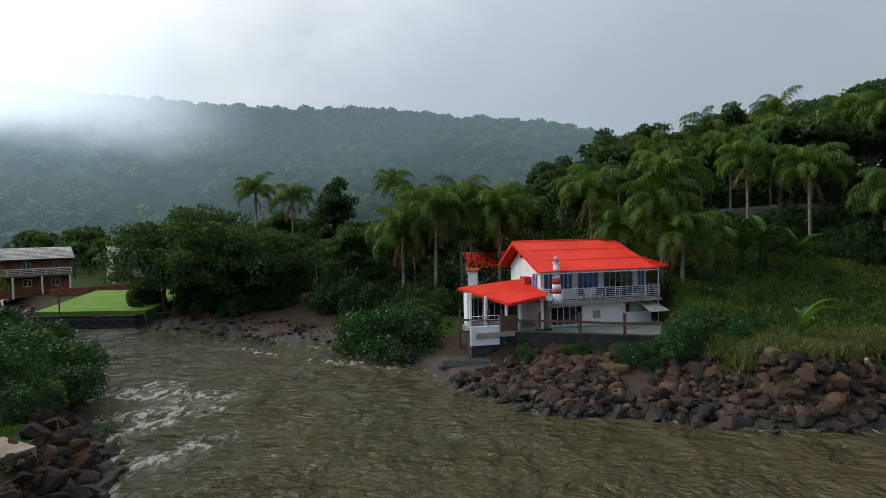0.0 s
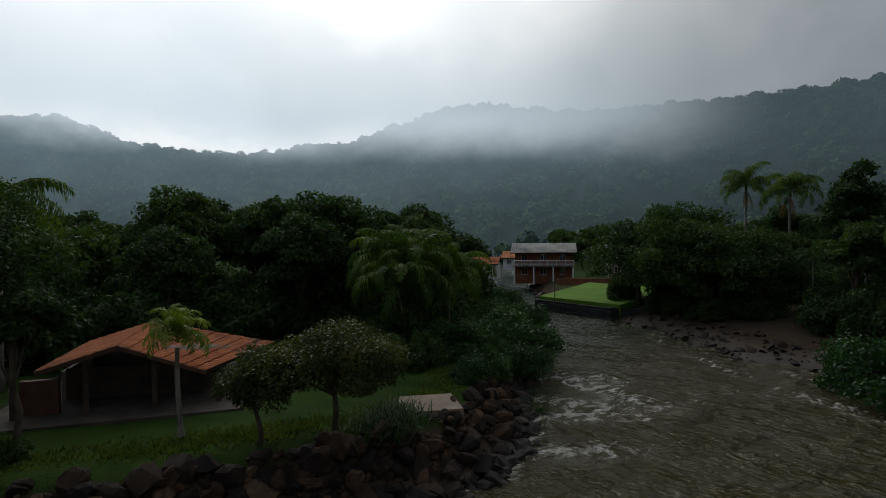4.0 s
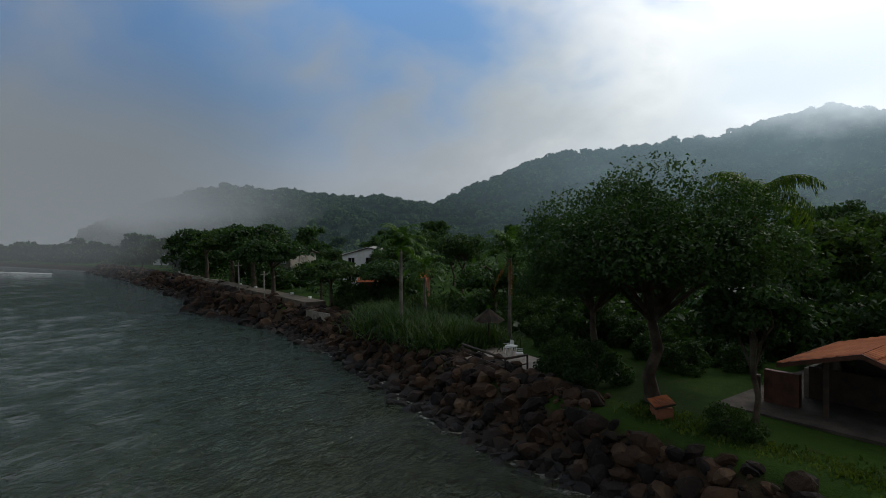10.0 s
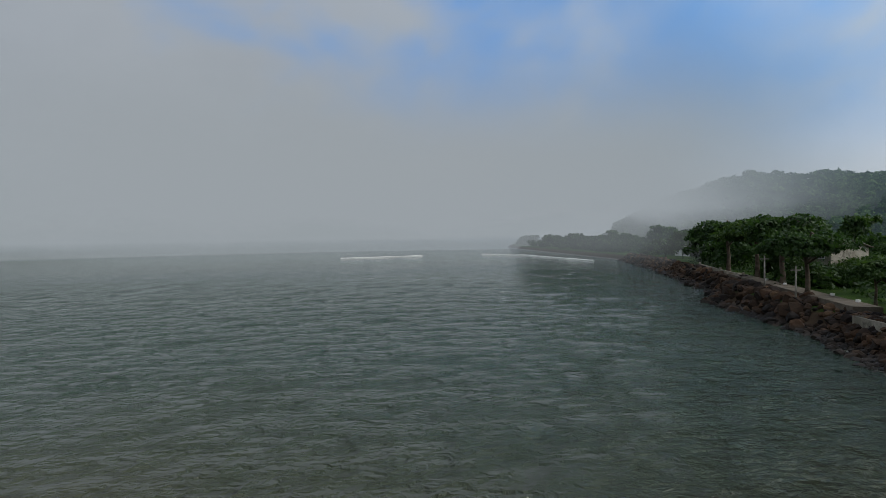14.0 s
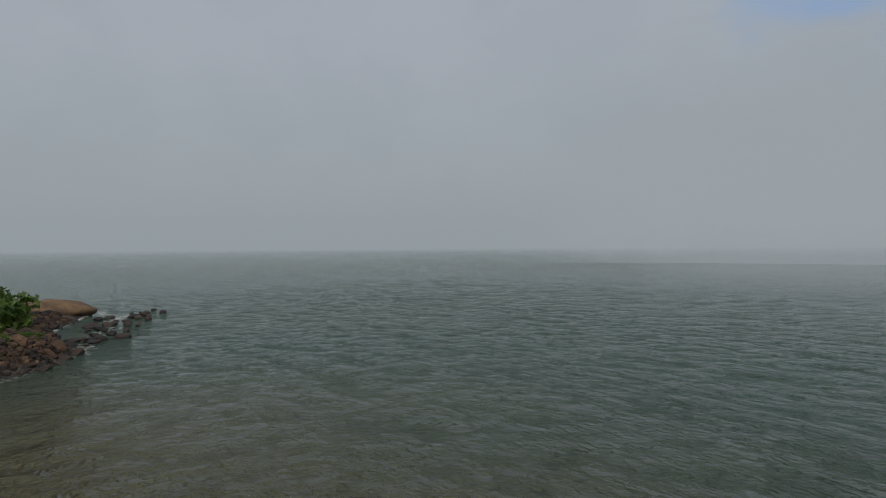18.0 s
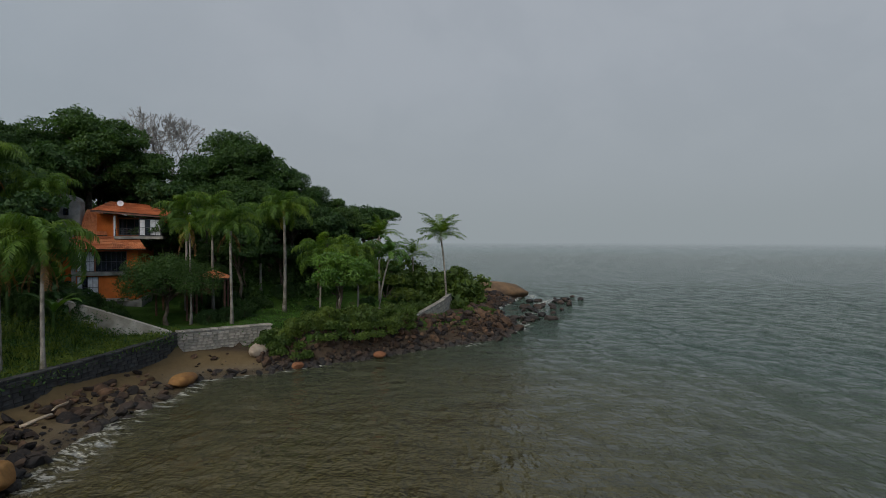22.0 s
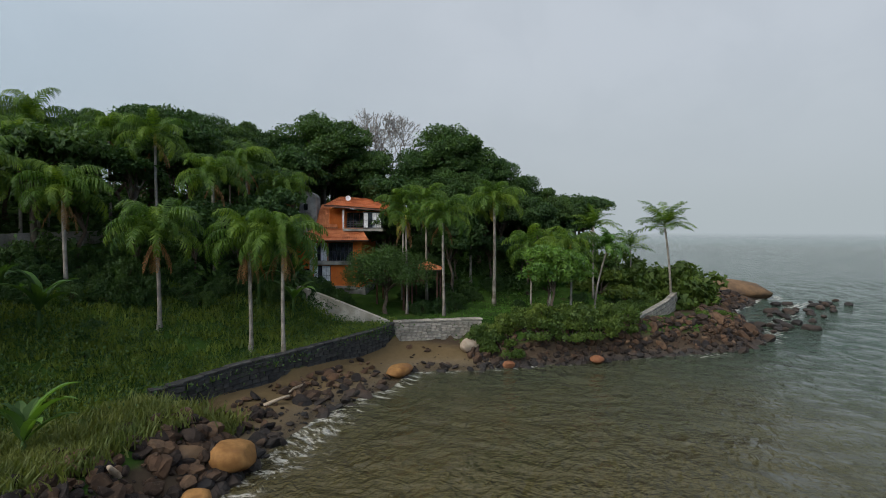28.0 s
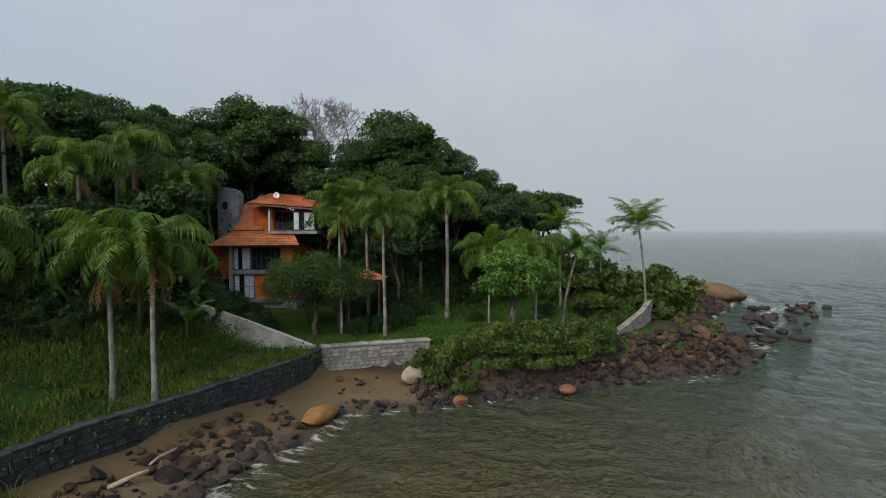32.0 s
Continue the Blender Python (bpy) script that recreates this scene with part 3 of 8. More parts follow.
# x, y, heading of the crest, half length, width, strength
BREAKERS = [(-14.6, 43.6, -5, 6.5, 2.4, 0.68), (-12.6, 40.2, 20, 5.0, 2.0, 0.64), (-17.6, 44.6, 40, 5.0, 2.4, 0.6), (-12.6, 37.0, 60, 5.5, 1.6, 0.7), (-9.4, 33.6, 55, 5.0, 1.4, 0.7), (-3.0, 51.4, -20, 6.0, 1.4, 0.62), (-13.0, 56.0, -30, 6.0, 1.4, 0.55),
            (-7.0, 57.0, -35, 3.5, 0.8, 0.6), (40.0, 40.3, 14, 7.5, 1.7, 0.66), (50.5, 41.0, 5, 5.0, 1.2, 0.62), (33.5, 38.6, 10, 4, 1.2, 0.6), (90.0, 12.0, -10, 7, 1.8, 0.66), (104.0, 9.5, -20, 9, 2.2, 0.62), (121.0, 6.0, -25, 8, 2.0, 0.66), (132.0, 8.0, 0, 5, 1.6, 0.7), (74.0, 18.6, -45, 3, 0.9, 0.62)]
surf = np.maximum(edge_w, edge_e)
for spec in BREAKERS:
    surf = np.maximum(surf, spec[5] * breaker(*spec[:5]))
at_surf = sea.data.attributes.new("surf", "FLOAT", "POINT")
at_surf.data.foreach_set("value", surf.astype(np.float32).ravel())

# ---- far wooded mountains ----
def mountain_material(name, dark, light, depth):
    m, n = material(name)
    g = n.add("ShaderNodeNewGeometry")
    at = g.outputs["Position"]
    a, b, c3 = n.noise(at, 0.012, 4.0), n.noise(at, 0.10, 2.0), g.outputs["Random Per Island"]
    f = n.math("ADD", n.math("MULTIPLY", n.span(b, 0.3, 0.7), 0.6), n.math("MULTIPLY", c3, 0.4))
    c = n.mix(f, dark, light)
    c = n.mix(1.0, c, n.ramp(a, [(0.35, (0.75, 0.85, 0.95)), (0.65, (1.15, 1.1, 0.9))]), "MULTIPLY")
    finish(n, c, 0.9, 0.0, n.noise(at, 0.5, 5.0), depth, 0.8, **{"Specular IOR Level": 0.1})
    return m


SKYLINE_AT = [-40, -25, -16, -10, 0, 14, 29, 42, 54, 65, 72, 80, 85, 91, 99, 108, 117, 122, 127, 133, 140, 148, 155, 162]
SKYLINE_UP = [.0, .02, .12, .185, .208, .225, .218, .225, .238, .172, .150, .150, .156, .186, .158, .150, .134, .098, .060, .072, .084, .094, .060, .0]
hub_x, hub_y, hub_z = 8.0, 15.0, 10.5


def mountain(th, rr):
    """Height over heading and distance from the river mouth."""
    crest_r = np.interp(th, [-40, 60, 85, 115, 128, 150, 176], [430, 560, 620, 560, 640, 620, 640])
    top = np.interp(th, SKYLINE_AT, SKYLINE_UP) * 0.975 * crest_r + hub_z - 4.5
    foot = np.interp(th, [-40, -10, 20, 60, 110, 150, 176], [200, 190, 170, 190, 200, 330, 560])
    k = smooth(0, 1, (rr - foot) / (crest_r - foot))
    spur = 7.0 * np.sin(np.radians(th) * 17 + rr * 0.012) + 4.0 * np.sin(np.radians(th) * 41 - rr * 0.02)
    return top * k + spur * 4 * k * (1 - k) - 3.0 * (rr < foot + 4) - 0.05 * np.clip(rr - crest_r, 0, None), k


th, rr = np.linspace(-40, 162, 300), np.concatenate([np.linspace(150, 640, 70), np.linspace(650, 1000, 12)])
TH, RR = np.meshgrid(th, rr, indexing="ij")
MZ, _ = mountain(TH, RR)
MX, MY = hub_x - np.sin(np.radians(TH)) * RR, hub_y + np.cos(np.radians(TH)) * RR
nv = MX.shape
idx = np.arange(nv[0] * nv[1]).reshape(nv)
mf = np.stack([idx[:-1, :-1], idx[1:, :-1], idx[1:, 1:], idx[:-1, 1:]], -1).reshape(-1, 4)
FOREST_FLOOR = mountain_material("far_forest_floor", (0.006, 0.017, 0.010), (0.014, 0.032, 0.016), 2.0)
me = mesh_from("mountains", np.stack([MX, MY, MZ], -1).reshape(-1, 3), mf, FOREST_FLOOR, True)
mountains = tagged(new("backdrop_mountains", me), "forest-covered mountains under low cloud", "mountains", kind="structure")


def mountain_forest(count, seed):
    """Every crown of the mountain forest as a dome of broad leaf sprays, all in one mesh."""
    r = np.random.default_rng(seed)
    t, d = r.uniform(-38, 160, count), np.sqrt(r.uniform(165 ** 2, 655 ** 2, count))
    z, k = mountain(t, d)
    ok = (k > 0.002) & (k < 1.0) | ((k >= 1.0) & (r.random(count) < 0.5))
    t, d, z = t[ok], d[ok], z[ok]
    n, per = len(t), 84
    base = np.stack([hub_x - np.sin(np.radians(t)) * d, hub_y + np.cos(np.radians(t)) * d, z], 1)
    size = r.uniform(2.6, 6.2, n) * r.uniform(0.8, 1.15, n)
    v = unit(r.normal(size=(n * per, 3)))
    v[:, 2] = np.abs(v[:, 2]) - 0.15
    knob = np.repeat(unit(r.normal(size=(n, 3))), per, 0)
    skin = 0.72 + 0.28 * np.abs(np.sum(v * knob, 1)) + r.uniform(-0.12, 0.12, n * per)
    pts = np.repeat(base + np.stack([np.zeros(n), np.zeros(n), size * r.uniform(0.15, 0.75, n)], 1), per, 0) + v * (skin * np.repeat(size, per))[:, None] * [1, 1, 0.95]
    mat = mountain_material("far_forest", (0.016, 0.044, 0.018), (0.085, 0.140, 0.042), 0.8)
    return tagged(new("mountain_forest", tris_mesh("mountain_forest", leaf_tris(pts, v + [0, 0, 0.2], np.repeat(size, per) * 0.42, r, 0.45, 0.95), mat)), "dense green forest covering the mountain slopes", "forest", kind="stuff")


# ---- mist: self-glowing veils far out paint in haze, fog and cloud, with soft ends ----
def mist_material(name, colour, low, high, z0, z1, patch, scale, mid, half, top, sun_glow=1.0, base=0.01):
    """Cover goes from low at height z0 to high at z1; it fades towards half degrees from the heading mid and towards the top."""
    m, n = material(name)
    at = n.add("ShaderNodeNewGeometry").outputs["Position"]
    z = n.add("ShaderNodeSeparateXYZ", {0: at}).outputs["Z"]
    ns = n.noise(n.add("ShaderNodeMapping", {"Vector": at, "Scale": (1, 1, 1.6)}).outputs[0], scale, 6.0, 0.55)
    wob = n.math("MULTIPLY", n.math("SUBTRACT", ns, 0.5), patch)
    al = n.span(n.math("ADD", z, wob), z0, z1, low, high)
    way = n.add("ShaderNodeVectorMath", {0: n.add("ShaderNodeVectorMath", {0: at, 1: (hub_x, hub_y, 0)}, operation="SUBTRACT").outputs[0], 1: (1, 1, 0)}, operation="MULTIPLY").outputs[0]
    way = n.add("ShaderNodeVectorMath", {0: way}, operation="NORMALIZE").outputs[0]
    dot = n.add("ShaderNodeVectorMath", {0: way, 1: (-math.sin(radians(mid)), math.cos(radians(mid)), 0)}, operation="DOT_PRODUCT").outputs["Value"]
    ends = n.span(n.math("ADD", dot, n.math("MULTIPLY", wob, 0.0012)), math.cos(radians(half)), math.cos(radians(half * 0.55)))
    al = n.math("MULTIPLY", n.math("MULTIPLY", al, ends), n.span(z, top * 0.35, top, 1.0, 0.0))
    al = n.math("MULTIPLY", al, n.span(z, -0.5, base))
    # emission stands in for scattered sunlight: set brighter towards the sun's heading
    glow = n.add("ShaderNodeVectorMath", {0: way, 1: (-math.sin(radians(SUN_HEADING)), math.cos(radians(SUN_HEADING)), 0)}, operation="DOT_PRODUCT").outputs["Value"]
    em = n.add("ShaderNodeEmission", {"Color": (*colour, 1), "Strength": n.span(glow, 0.55, 1.0, 1.0, sun_glow)})
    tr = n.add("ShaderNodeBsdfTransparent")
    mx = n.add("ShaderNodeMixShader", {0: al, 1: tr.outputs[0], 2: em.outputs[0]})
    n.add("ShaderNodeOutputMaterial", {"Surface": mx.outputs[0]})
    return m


def veil(name, radius, mid, half, top, colour, low, high, z0, z1, label, patch=0.0, scale=0.006, sun_glow=1.0, base=0.01):
    mat = mist_material(name, colour, low, high, z0, z1, patch, scale, mid, half, top, sun_glow, base)
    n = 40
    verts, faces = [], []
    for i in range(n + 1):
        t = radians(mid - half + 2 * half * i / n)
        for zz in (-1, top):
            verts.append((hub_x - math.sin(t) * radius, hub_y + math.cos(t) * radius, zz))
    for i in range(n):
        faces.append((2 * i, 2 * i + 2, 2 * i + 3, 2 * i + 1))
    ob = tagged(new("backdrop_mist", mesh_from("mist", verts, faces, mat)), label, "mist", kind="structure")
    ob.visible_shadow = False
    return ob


HAZE = "glowing sheet of thin haze before the wooded mountains"
veil("mist_near", 206, 58, 122, 150, (0.16, 0.24, 0.29), 0.06, 0.14, 5, 55, HAZE, 30, sun_glow=1.3)
veil("mist_mid", 222, 56, 128, 170, (0.24, 0.335, 0.39), 0.08, 0.42, 8, 62, HAZE, 46, 0.010, sun_glow=2.9)
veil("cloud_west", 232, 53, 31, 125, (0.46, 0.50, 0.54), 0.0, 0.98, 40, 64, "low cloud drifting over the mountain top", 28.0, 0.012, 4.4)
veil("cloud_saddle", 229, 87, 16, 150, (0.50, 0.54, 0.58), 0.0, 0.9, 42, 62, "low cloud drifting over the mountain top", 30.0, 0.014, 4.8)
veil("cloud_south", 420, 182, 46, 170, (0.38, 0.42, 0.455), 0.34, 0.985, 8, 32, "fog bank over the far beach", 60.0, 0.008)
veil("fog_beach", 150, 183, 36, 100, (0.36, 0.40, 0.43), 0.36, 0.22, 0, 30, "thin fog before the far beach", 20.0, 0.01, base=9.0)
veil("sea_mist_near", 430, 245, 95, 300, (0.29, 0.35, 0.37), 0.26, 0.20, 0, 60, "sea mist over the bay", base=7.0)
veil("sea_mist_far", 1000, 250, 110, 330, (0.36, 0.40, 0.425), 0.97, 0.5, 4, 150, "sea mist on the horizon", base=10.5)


def surf_line(label, way, width, seed):
    """A low broken crest of foam along a line, with an uneven rim."""
    r = np.random.default_rng(seed)
    pts = []
    for (ax, ay), (bx, by) in zip(way, way[1:]):
        n = max(2, int(math.hypot(bx - ax, by - ay) / 2.0))
        pts += [(ax + (bx - ax) * i / n, ay + (by - ay) * i / n) for i in range(n)]
    verts, faces = [], []
    for i, (x, y) in enumerate(pts):
        nx, ny = pts[min(i + 1, len(pts) - 1)][0] - pts[max(i - 1, 0)][0], pts[min(i + 1, len(pts) - 1)][1] - pts[max(i - 1, 0)][1]
        L = math.hypot(nx, ny)
        ox, oy = ny / L, -nx / L
        w = width * max(0.05, 0.55 + 1.1 * noise.noise((i * 0.23, seed, 0.0)) + r.uniform(-0.1, 0.1))
        for k, z in ((-1, 0.02), (0, 0.16 + 0.2 * w / width), (1, 0.02)):
            verts.append((x + ox * w * k, y + oy * w * k, z))
        if i:
            a = 3 * i
            faces += [(a - 3, a, a + 1, a - 2), (a - 2, a + 1, a + 2, a - 1)]
    return tagged(new("water_foam", mesh_from("water_foam", verts, faces, FOAM)), label, "foam", kind="stuff")


FOAM = surface("sea_foam", (0.50, 0.50, 0.47), (0.80, 0.80, 0.78), 0.8, 0.8, 0.05, 8)
surf_line("white surf on the far beach", [(-27, -291), (-48, -267), (-55.5, -223), (-61.5, -194)], 1.0, 5)
surf_line("white breaking wave out in the bay", [(50, -265.5), (28.8, -274), (5.3, -284)], 0.45, 8)

# ---- plants ----
rng = np.random.default_rng(7)


def leaf_quads(centres, size, rng, flat=0.5, long=1.5):
    """One bent-looking quad a leaf, at random turns; flat: how level they lie."""
    n = len(centres)
    d = rng.normal(size=(n, 3))
    d[:, 2] *= 1 - flat
    d /= np.linalg.norm(d, axis=1)[:, None]
    up = rng.normal(size=(n, 3)) * 0.6 + [0, 0, 1]
    s = np.cross(d, up)
    s /= np.linalg.norm(s, axis=1)[:, None]
    L = size * rng.uniform(0.7, 1.3, n)[:, None]
    a, b = d * L * long / 2, s * L / 2
    drop = np.array([0, 0, -0.18]) * L
    return np.stack([centres - a, centres + b * 0.8 + drop * 0.3, centres + a + drop, centres - b * 0.8 + drop * 0.3], 1)


def unit(v):
    return v / np.linalg.norm(v, axis=1)[:, None]


def leaf_tris(centres, normals, size, r, loose=1.0, wide=0.7):
    """One pointed leaf a centre, lying roughly across its normal."""
    n = len(centres)
    nn = unit(normals + r.normal(size=(n, 3)) * loose)
    a = unit(np.cross(nn, r.normal(size=(n, 3))))
    b = np.cross(nn, a)
    L = (size * r.uniform(0.65, 1.35, n))[:, None]
    drop = np.array([0, 0, -0.15]) * L
    return np.stack([centres - a * L * 0.5 + b * L * wide * 0.5, centres - a * L * 0.4 - b * L * wide * 0.5, centres + a * L * 0.62 + drop], 1)


def dome_leaves(r, centre, radii, count, low=-0.35, crumple=0.42):
    """Leaf places and outward normals over a lumpy dome, most near its skin."""
    v = unit(r.normal(size=(int(count * 2.2), 3)))
    v = v[v[:, 2] > low][:count]
    knobs = unit(r.normal(size=(9, 3)))
    lump = np.max(v @ knobs.T, 1)
    k = r.uniform(0.35, 1.0, len(v)) ** 0.5 * (1 - crumple + crumple * 1.3 * lump) * r.uniform(0.9, 1.16, len(v))
    return centre + v * k[:, None] * radii, v


def crown_mesh(name, seed, radius, height, base, clumps, leaves, size, mat, shape="round", low=-0.35):
    """A crown of leafy domes with gaps between them; returns it with the middles of the domes."""
    r = np.random.default_rng(seed)
    lobes = max(9, int(clumps / 3.6))
    flat = shape == "umbrella"
    mids, pts, nrm = [], [], []
    while len(mids) < lobes:
        v = r.normal(size=3)
        v /= np.linalg.norm(v)
        if v[2] < (0.05 if flat else -0.6):
            continue
        k = r.uniform(0.30, 0.74)
        p = v * k * [radius, radius, height / 2] + [0, 0, base + height / 2 * (0.25 if flat else 0.95)]
        if any(np.linalg.norm((p - q) / [1, 1, 0.8]) < radius * 0.19 for q in mids) and r.random() < 0.85:
            continue
        mids.append(p)
    for p in mids:
        rl = radius * r.uniform(0.18, 0.36)
        c, v = dome_leaves(r, p, np.array([rl, rl, rl * (0.5 if flat else 0.72)]), int(clumps * leaves * 2 / lobes), low)
        pts.append(c)
        nrm.append(v)
    return tris_mesh(name, leaf_tris(np.concatenate(pts), np.concatenate(nrm) + [0, 0, 0.25], size, r), mat), np.array(mids)


def limb_mesh(name, seed, trunk_h, trunk_r, centres, count, bend=0.03):
    """A tapered trunk that forks into limbs reaching for the clumps."""
    r = np.random.default_rng(seed + 100)
    wob = r.normal(size=(6, 2)) * bend * trunk_h
    wob[0] = 0
    pts = [(wob[i, 0], wob[i, 1], trunk_h * i / 5 - (0.4 if i == 0 else 0)) for i in range(6)]
    rad = [trunk_r * (1.5 if i == 0 else 1.0 - 0.09 * i) for i in range(6)]
    verts, faces = tube_data(pts, rad, 7)
    top = Vector(pts[-1])
    for c in centres[r.permutation(len(centres))[:count]]:
        c = Vector(c)
        f = Vector(pts[r.integers(3, 6)])
        mid = f.lerp(c, 0.5) + Vector(r.normal(size=3) * 0.25) + Vector((0, 0, 0.15 * (c - f).length))
        v2, f2 = tube_data([f, mid, c], [trunk_r * 0.5, trunk_r * 0.3, trunk_r * 0.1], 5, len(verts))
        verts, faces = verts + v2, faces + f2
    return mesh_from(name, verts, faces, BARK, True)


def tree(name, label, seed, height, radius, crown_h, trunk_r, mat, clumps=90, leaves=34, size=0.34, shape="round", limbs=14, category="tree"):
    """A broad-leaved tree at the origin: trunk and crown."""
    ob = thing(name, label, category)
    cm, cs = crown_mesh("crown", seed, radius, crown_h, height - crown_h, clumps, leaves, size, mat, shape)
    part("trunk", limb_mesh("trunk", seed, height - crown_h * 0.6, trunk_r, cs, limbs), ob)
    part("crown", cm, ob)
    return ob


def put(ob, x, y, scale=1.0, turn=0.0, z=None, tall=1.0, lean=0.0, lean_way=0.0):
    """The pose of a plant on the ground."""
    zz = ground_z(x, y) if z is None else z
    return pose(x, y, zz - 0.05, 0, 0, 0) @ pose(0, 0, 0, 0, 0, lean_way) @ pose(0, 0, 0, lean, 0, -lean_way + turn) @ Matrix.Diagonal((scale, scale, scale * tall, 1))


mountain_forest(8600, 33)


# -- palm fronds --
def frond_mesh(name, seed, length, rise, droop, hang, stations, width, mat, leaflet=0.55):
    """One feather leaf along +x: a bent midrib with leaflets hanging from both sides."""
    r = np.random.default_rng(seed)
    q = []
    ang, p, step = rise, np.array([0.0, 0, 0]), length / stations
    for k in range(stations):
        t = k / (stations - 1)
        d = np.array([math.cos(ang), 0, math.sin(ang)])
        nrm = np.array([-math.sin(ang), 0, math.cos(ang)])
        p2 = p + d * step
        w0 = 0.035 * (1.1 - t)
        q.append([p + [0, w0, 0], p2 + [0, w0, 0], p2 - [0, w0, 0], p - [0, w0, 0]])
        q.append([p + nrm * w0, p2 + nrm * w0, p2 - nrm * w0, p - nrm * w0])
        if t > 0.14:
            L = leaflet * math.sin(math.pi * min(1, 0.18 + 0.8 * t)) ** 0.6 + 0.12
            for side in (1, -1):
                way = d * 0.5 + np.array([0, side, 0]) * r.uniform(0.45, 1.0) + nrm * r.uniform(-0.1, 0.5) + np.array([0, 0, -0.55 * hang])
                way /= np.linalg.norm(way)
                l1 = L * r.uniform(0.8, 1.2)
                a, m2 = p, p + way * l1 * 0.5
                e = m2 + (way * (1 - hang) + np.array([0, 0, -1.0]) * hang) * l1 * 0.6
                wv = d * width * r.uniform(0.8, 1.2)
                q.append([a - wv * 0.5, m2 - wv * 0.6, m2 + wv * 0.6, a + wv * 0.5])
                q.append([m2 - wv * 0.6, e - wv * 0.08, e + wv * 0.08, m2 + wv * 0.6])
        p, ang = p2, ang - droop * (0.35 + 1.2 * t) / stations
    return quads_mesh(name, q, mat)


QUEEN_FRONDS = [frond_mesh("frond", 20 + k, 4.4, 1.05 - 0.1 * k, 2.45 + 0.3 * k, 0.84, 48, 0.068, PALM_GREEN, 0.98) for k in range(3)]
YOUNG_FRONDS = [frond_mesh("frond", 30 + k, 2.8, 1.0, 2.3, 0.5, 34, 0.07, LEAF_FRESH, 0.62) for k in range(2)]
COCO_FRONDS = [frond_mesh("frond", 40 + k, 4.0, 0.75, 0.95 + 0.3 * k, 0.35, 34, 0.08, PALM_GREEN, 0.8) for k in range(2)]
DRY_FRONDS = [frond_mesh("dry_frond", 50 + k, 3.0, -0.9, 0.7, 0.8, 16, 0.10, PALM_DRY, 0.45) for k in range(2)]
BRIGHT_FRONDS = [frond_mesh("frond", 33 + k, 2.6, 1.15, 2.6, 0.55, 34, 0.06, PALM_BRIGHT, 0.62) for k in range(2)]
GOLD_FRONDS = [frond_mesh("frond", 60, 2.6, 0.2, 2.6, 0.8, 20, 0.10, PALM_YELLOW, 0.5)]


def palm_trunk(name, height, radius, lean, seed, mat=PALM_BARK):
    r = np.random.default_rng(seed)
    pts, rad = [], []
    for i in range(15):
        t = i / 14
        pts.append((lean * t * t + 0.05 * math.sin(4 * t + seed), 0.05 * math.cos(3 * t + seed), height * t - (0.3 if i == 0 else 0)))
        rad.append(radius * (1.5 - 0.5 * min(1, 6 * t)) * (1 + 0.05 * (i % 2)) * (1 - 0.25 * t))
    return tube(name, pts, rad, mat, 8), Vector(pts[-1])


def palm(label, height, seed, fronds=QUEEN_FRONDS, count=22, radius=0.16, lean=0.0, dry=2, gold=0, spread=1.0, shaft=True, mat=PALM_BARK):
    """A palm at the origin: trunk, crownshaft and every frond."""
    r = np.random.default_rng(seed)
    ob = thing("palm_tree", label, "palm")
    tm, top = palm_trunk("trunk", height, radius, lean, seed, mat)
    part("trunk", tm, ob)
    if shaft:
        part("crownshaft", tube("crownshaft", [top - Vector((0, 0, 0.25)), top + Vector((0, 0, 0.35)), top + Vector((0, 0, 0.9))], [radius * 0.85, radius * 1.15, radius * 0.5], PALM_YELLOW if gold else LEAF_FRESH, 7), ob)
    count = int(count * 1.5)
    for k in range(count):
        t = k / count
        tilt = -70 * (1 - t) ** 0.8 + 58 + r.uniform(-12, 12)
        me = fronds[k % len(fronds)]
        part("frond", me, ob, "", Matrix.Translation(top + Vector((0, 0, 0.2 + 0.5 * t))) @ pose(0, 0, 0, r.uniform(-14, 14), -tilt + 24, k * 137.5 + r.uniform(-15, 15)) @ Matrix.Diagonal((*(spread * r.uniform(0.85, 1.1),) * 3, 1)))
    for k in range(gold):
        part("frond", GOLD_FRONDS[0], ob, "yellowing frond", Matrix.Translation(top + Vector((0, 0, 0.1))) @ pose(0, 0, 0, 0, 35 + r.uniform(-10, 20), r.uniform(0, 360)))
    for k in range(dry + 1 if dry else 0):
        part("dry_frond", DRY_FRONDS[k % 2], ob, "withered brown frond", Matrix.Translation(top + Vector((0, 0, -0.05))) @ pose(0, 0, 0, 0, r.uniform(-8, 10), k * 150 + r.uniform(0, 90)))
    return ob


def far_palm(label, height, seed, fronds, count=18, radius=0.16):
    """A palm that stands among others far off: trunk and a crown of fronds in one mesh."""
    r = np.random.default_rng(seed)
    ob = thing("palm_tree", label, "palm")
    tm, top = palm_trunk("trunk", height, radius, 0.3, seed)
    part("trunk", tm, ob)
    qs = []
    for k in range(count):
        me = fronds[k % len(fronds)]
        co = np.empty(len(me.vertices) * 3, np.float32)
        me.vertices.foreach_get("co", co)
        tilt = -70 * (1 - k / count) ** 0.8 + 58 + r.uniform(-12, 12)
        m = np.array(Matrix.Translation(top + Vector((0, 0, 0.3))) @ pose(0, 0, 0, r.uniform(-14, 14), -tilt + 24, k * 137.5 + r.uniform(-15, 15)))
        qs.append((co.reshape(-1, 3) @ m[:3, :3].T + m[:3, 3]).reshape(-1, 4, 3))
    part("crown", quads_mesh("crown", np.concatenate(qs), PALM_DARK), ob)
    return ob


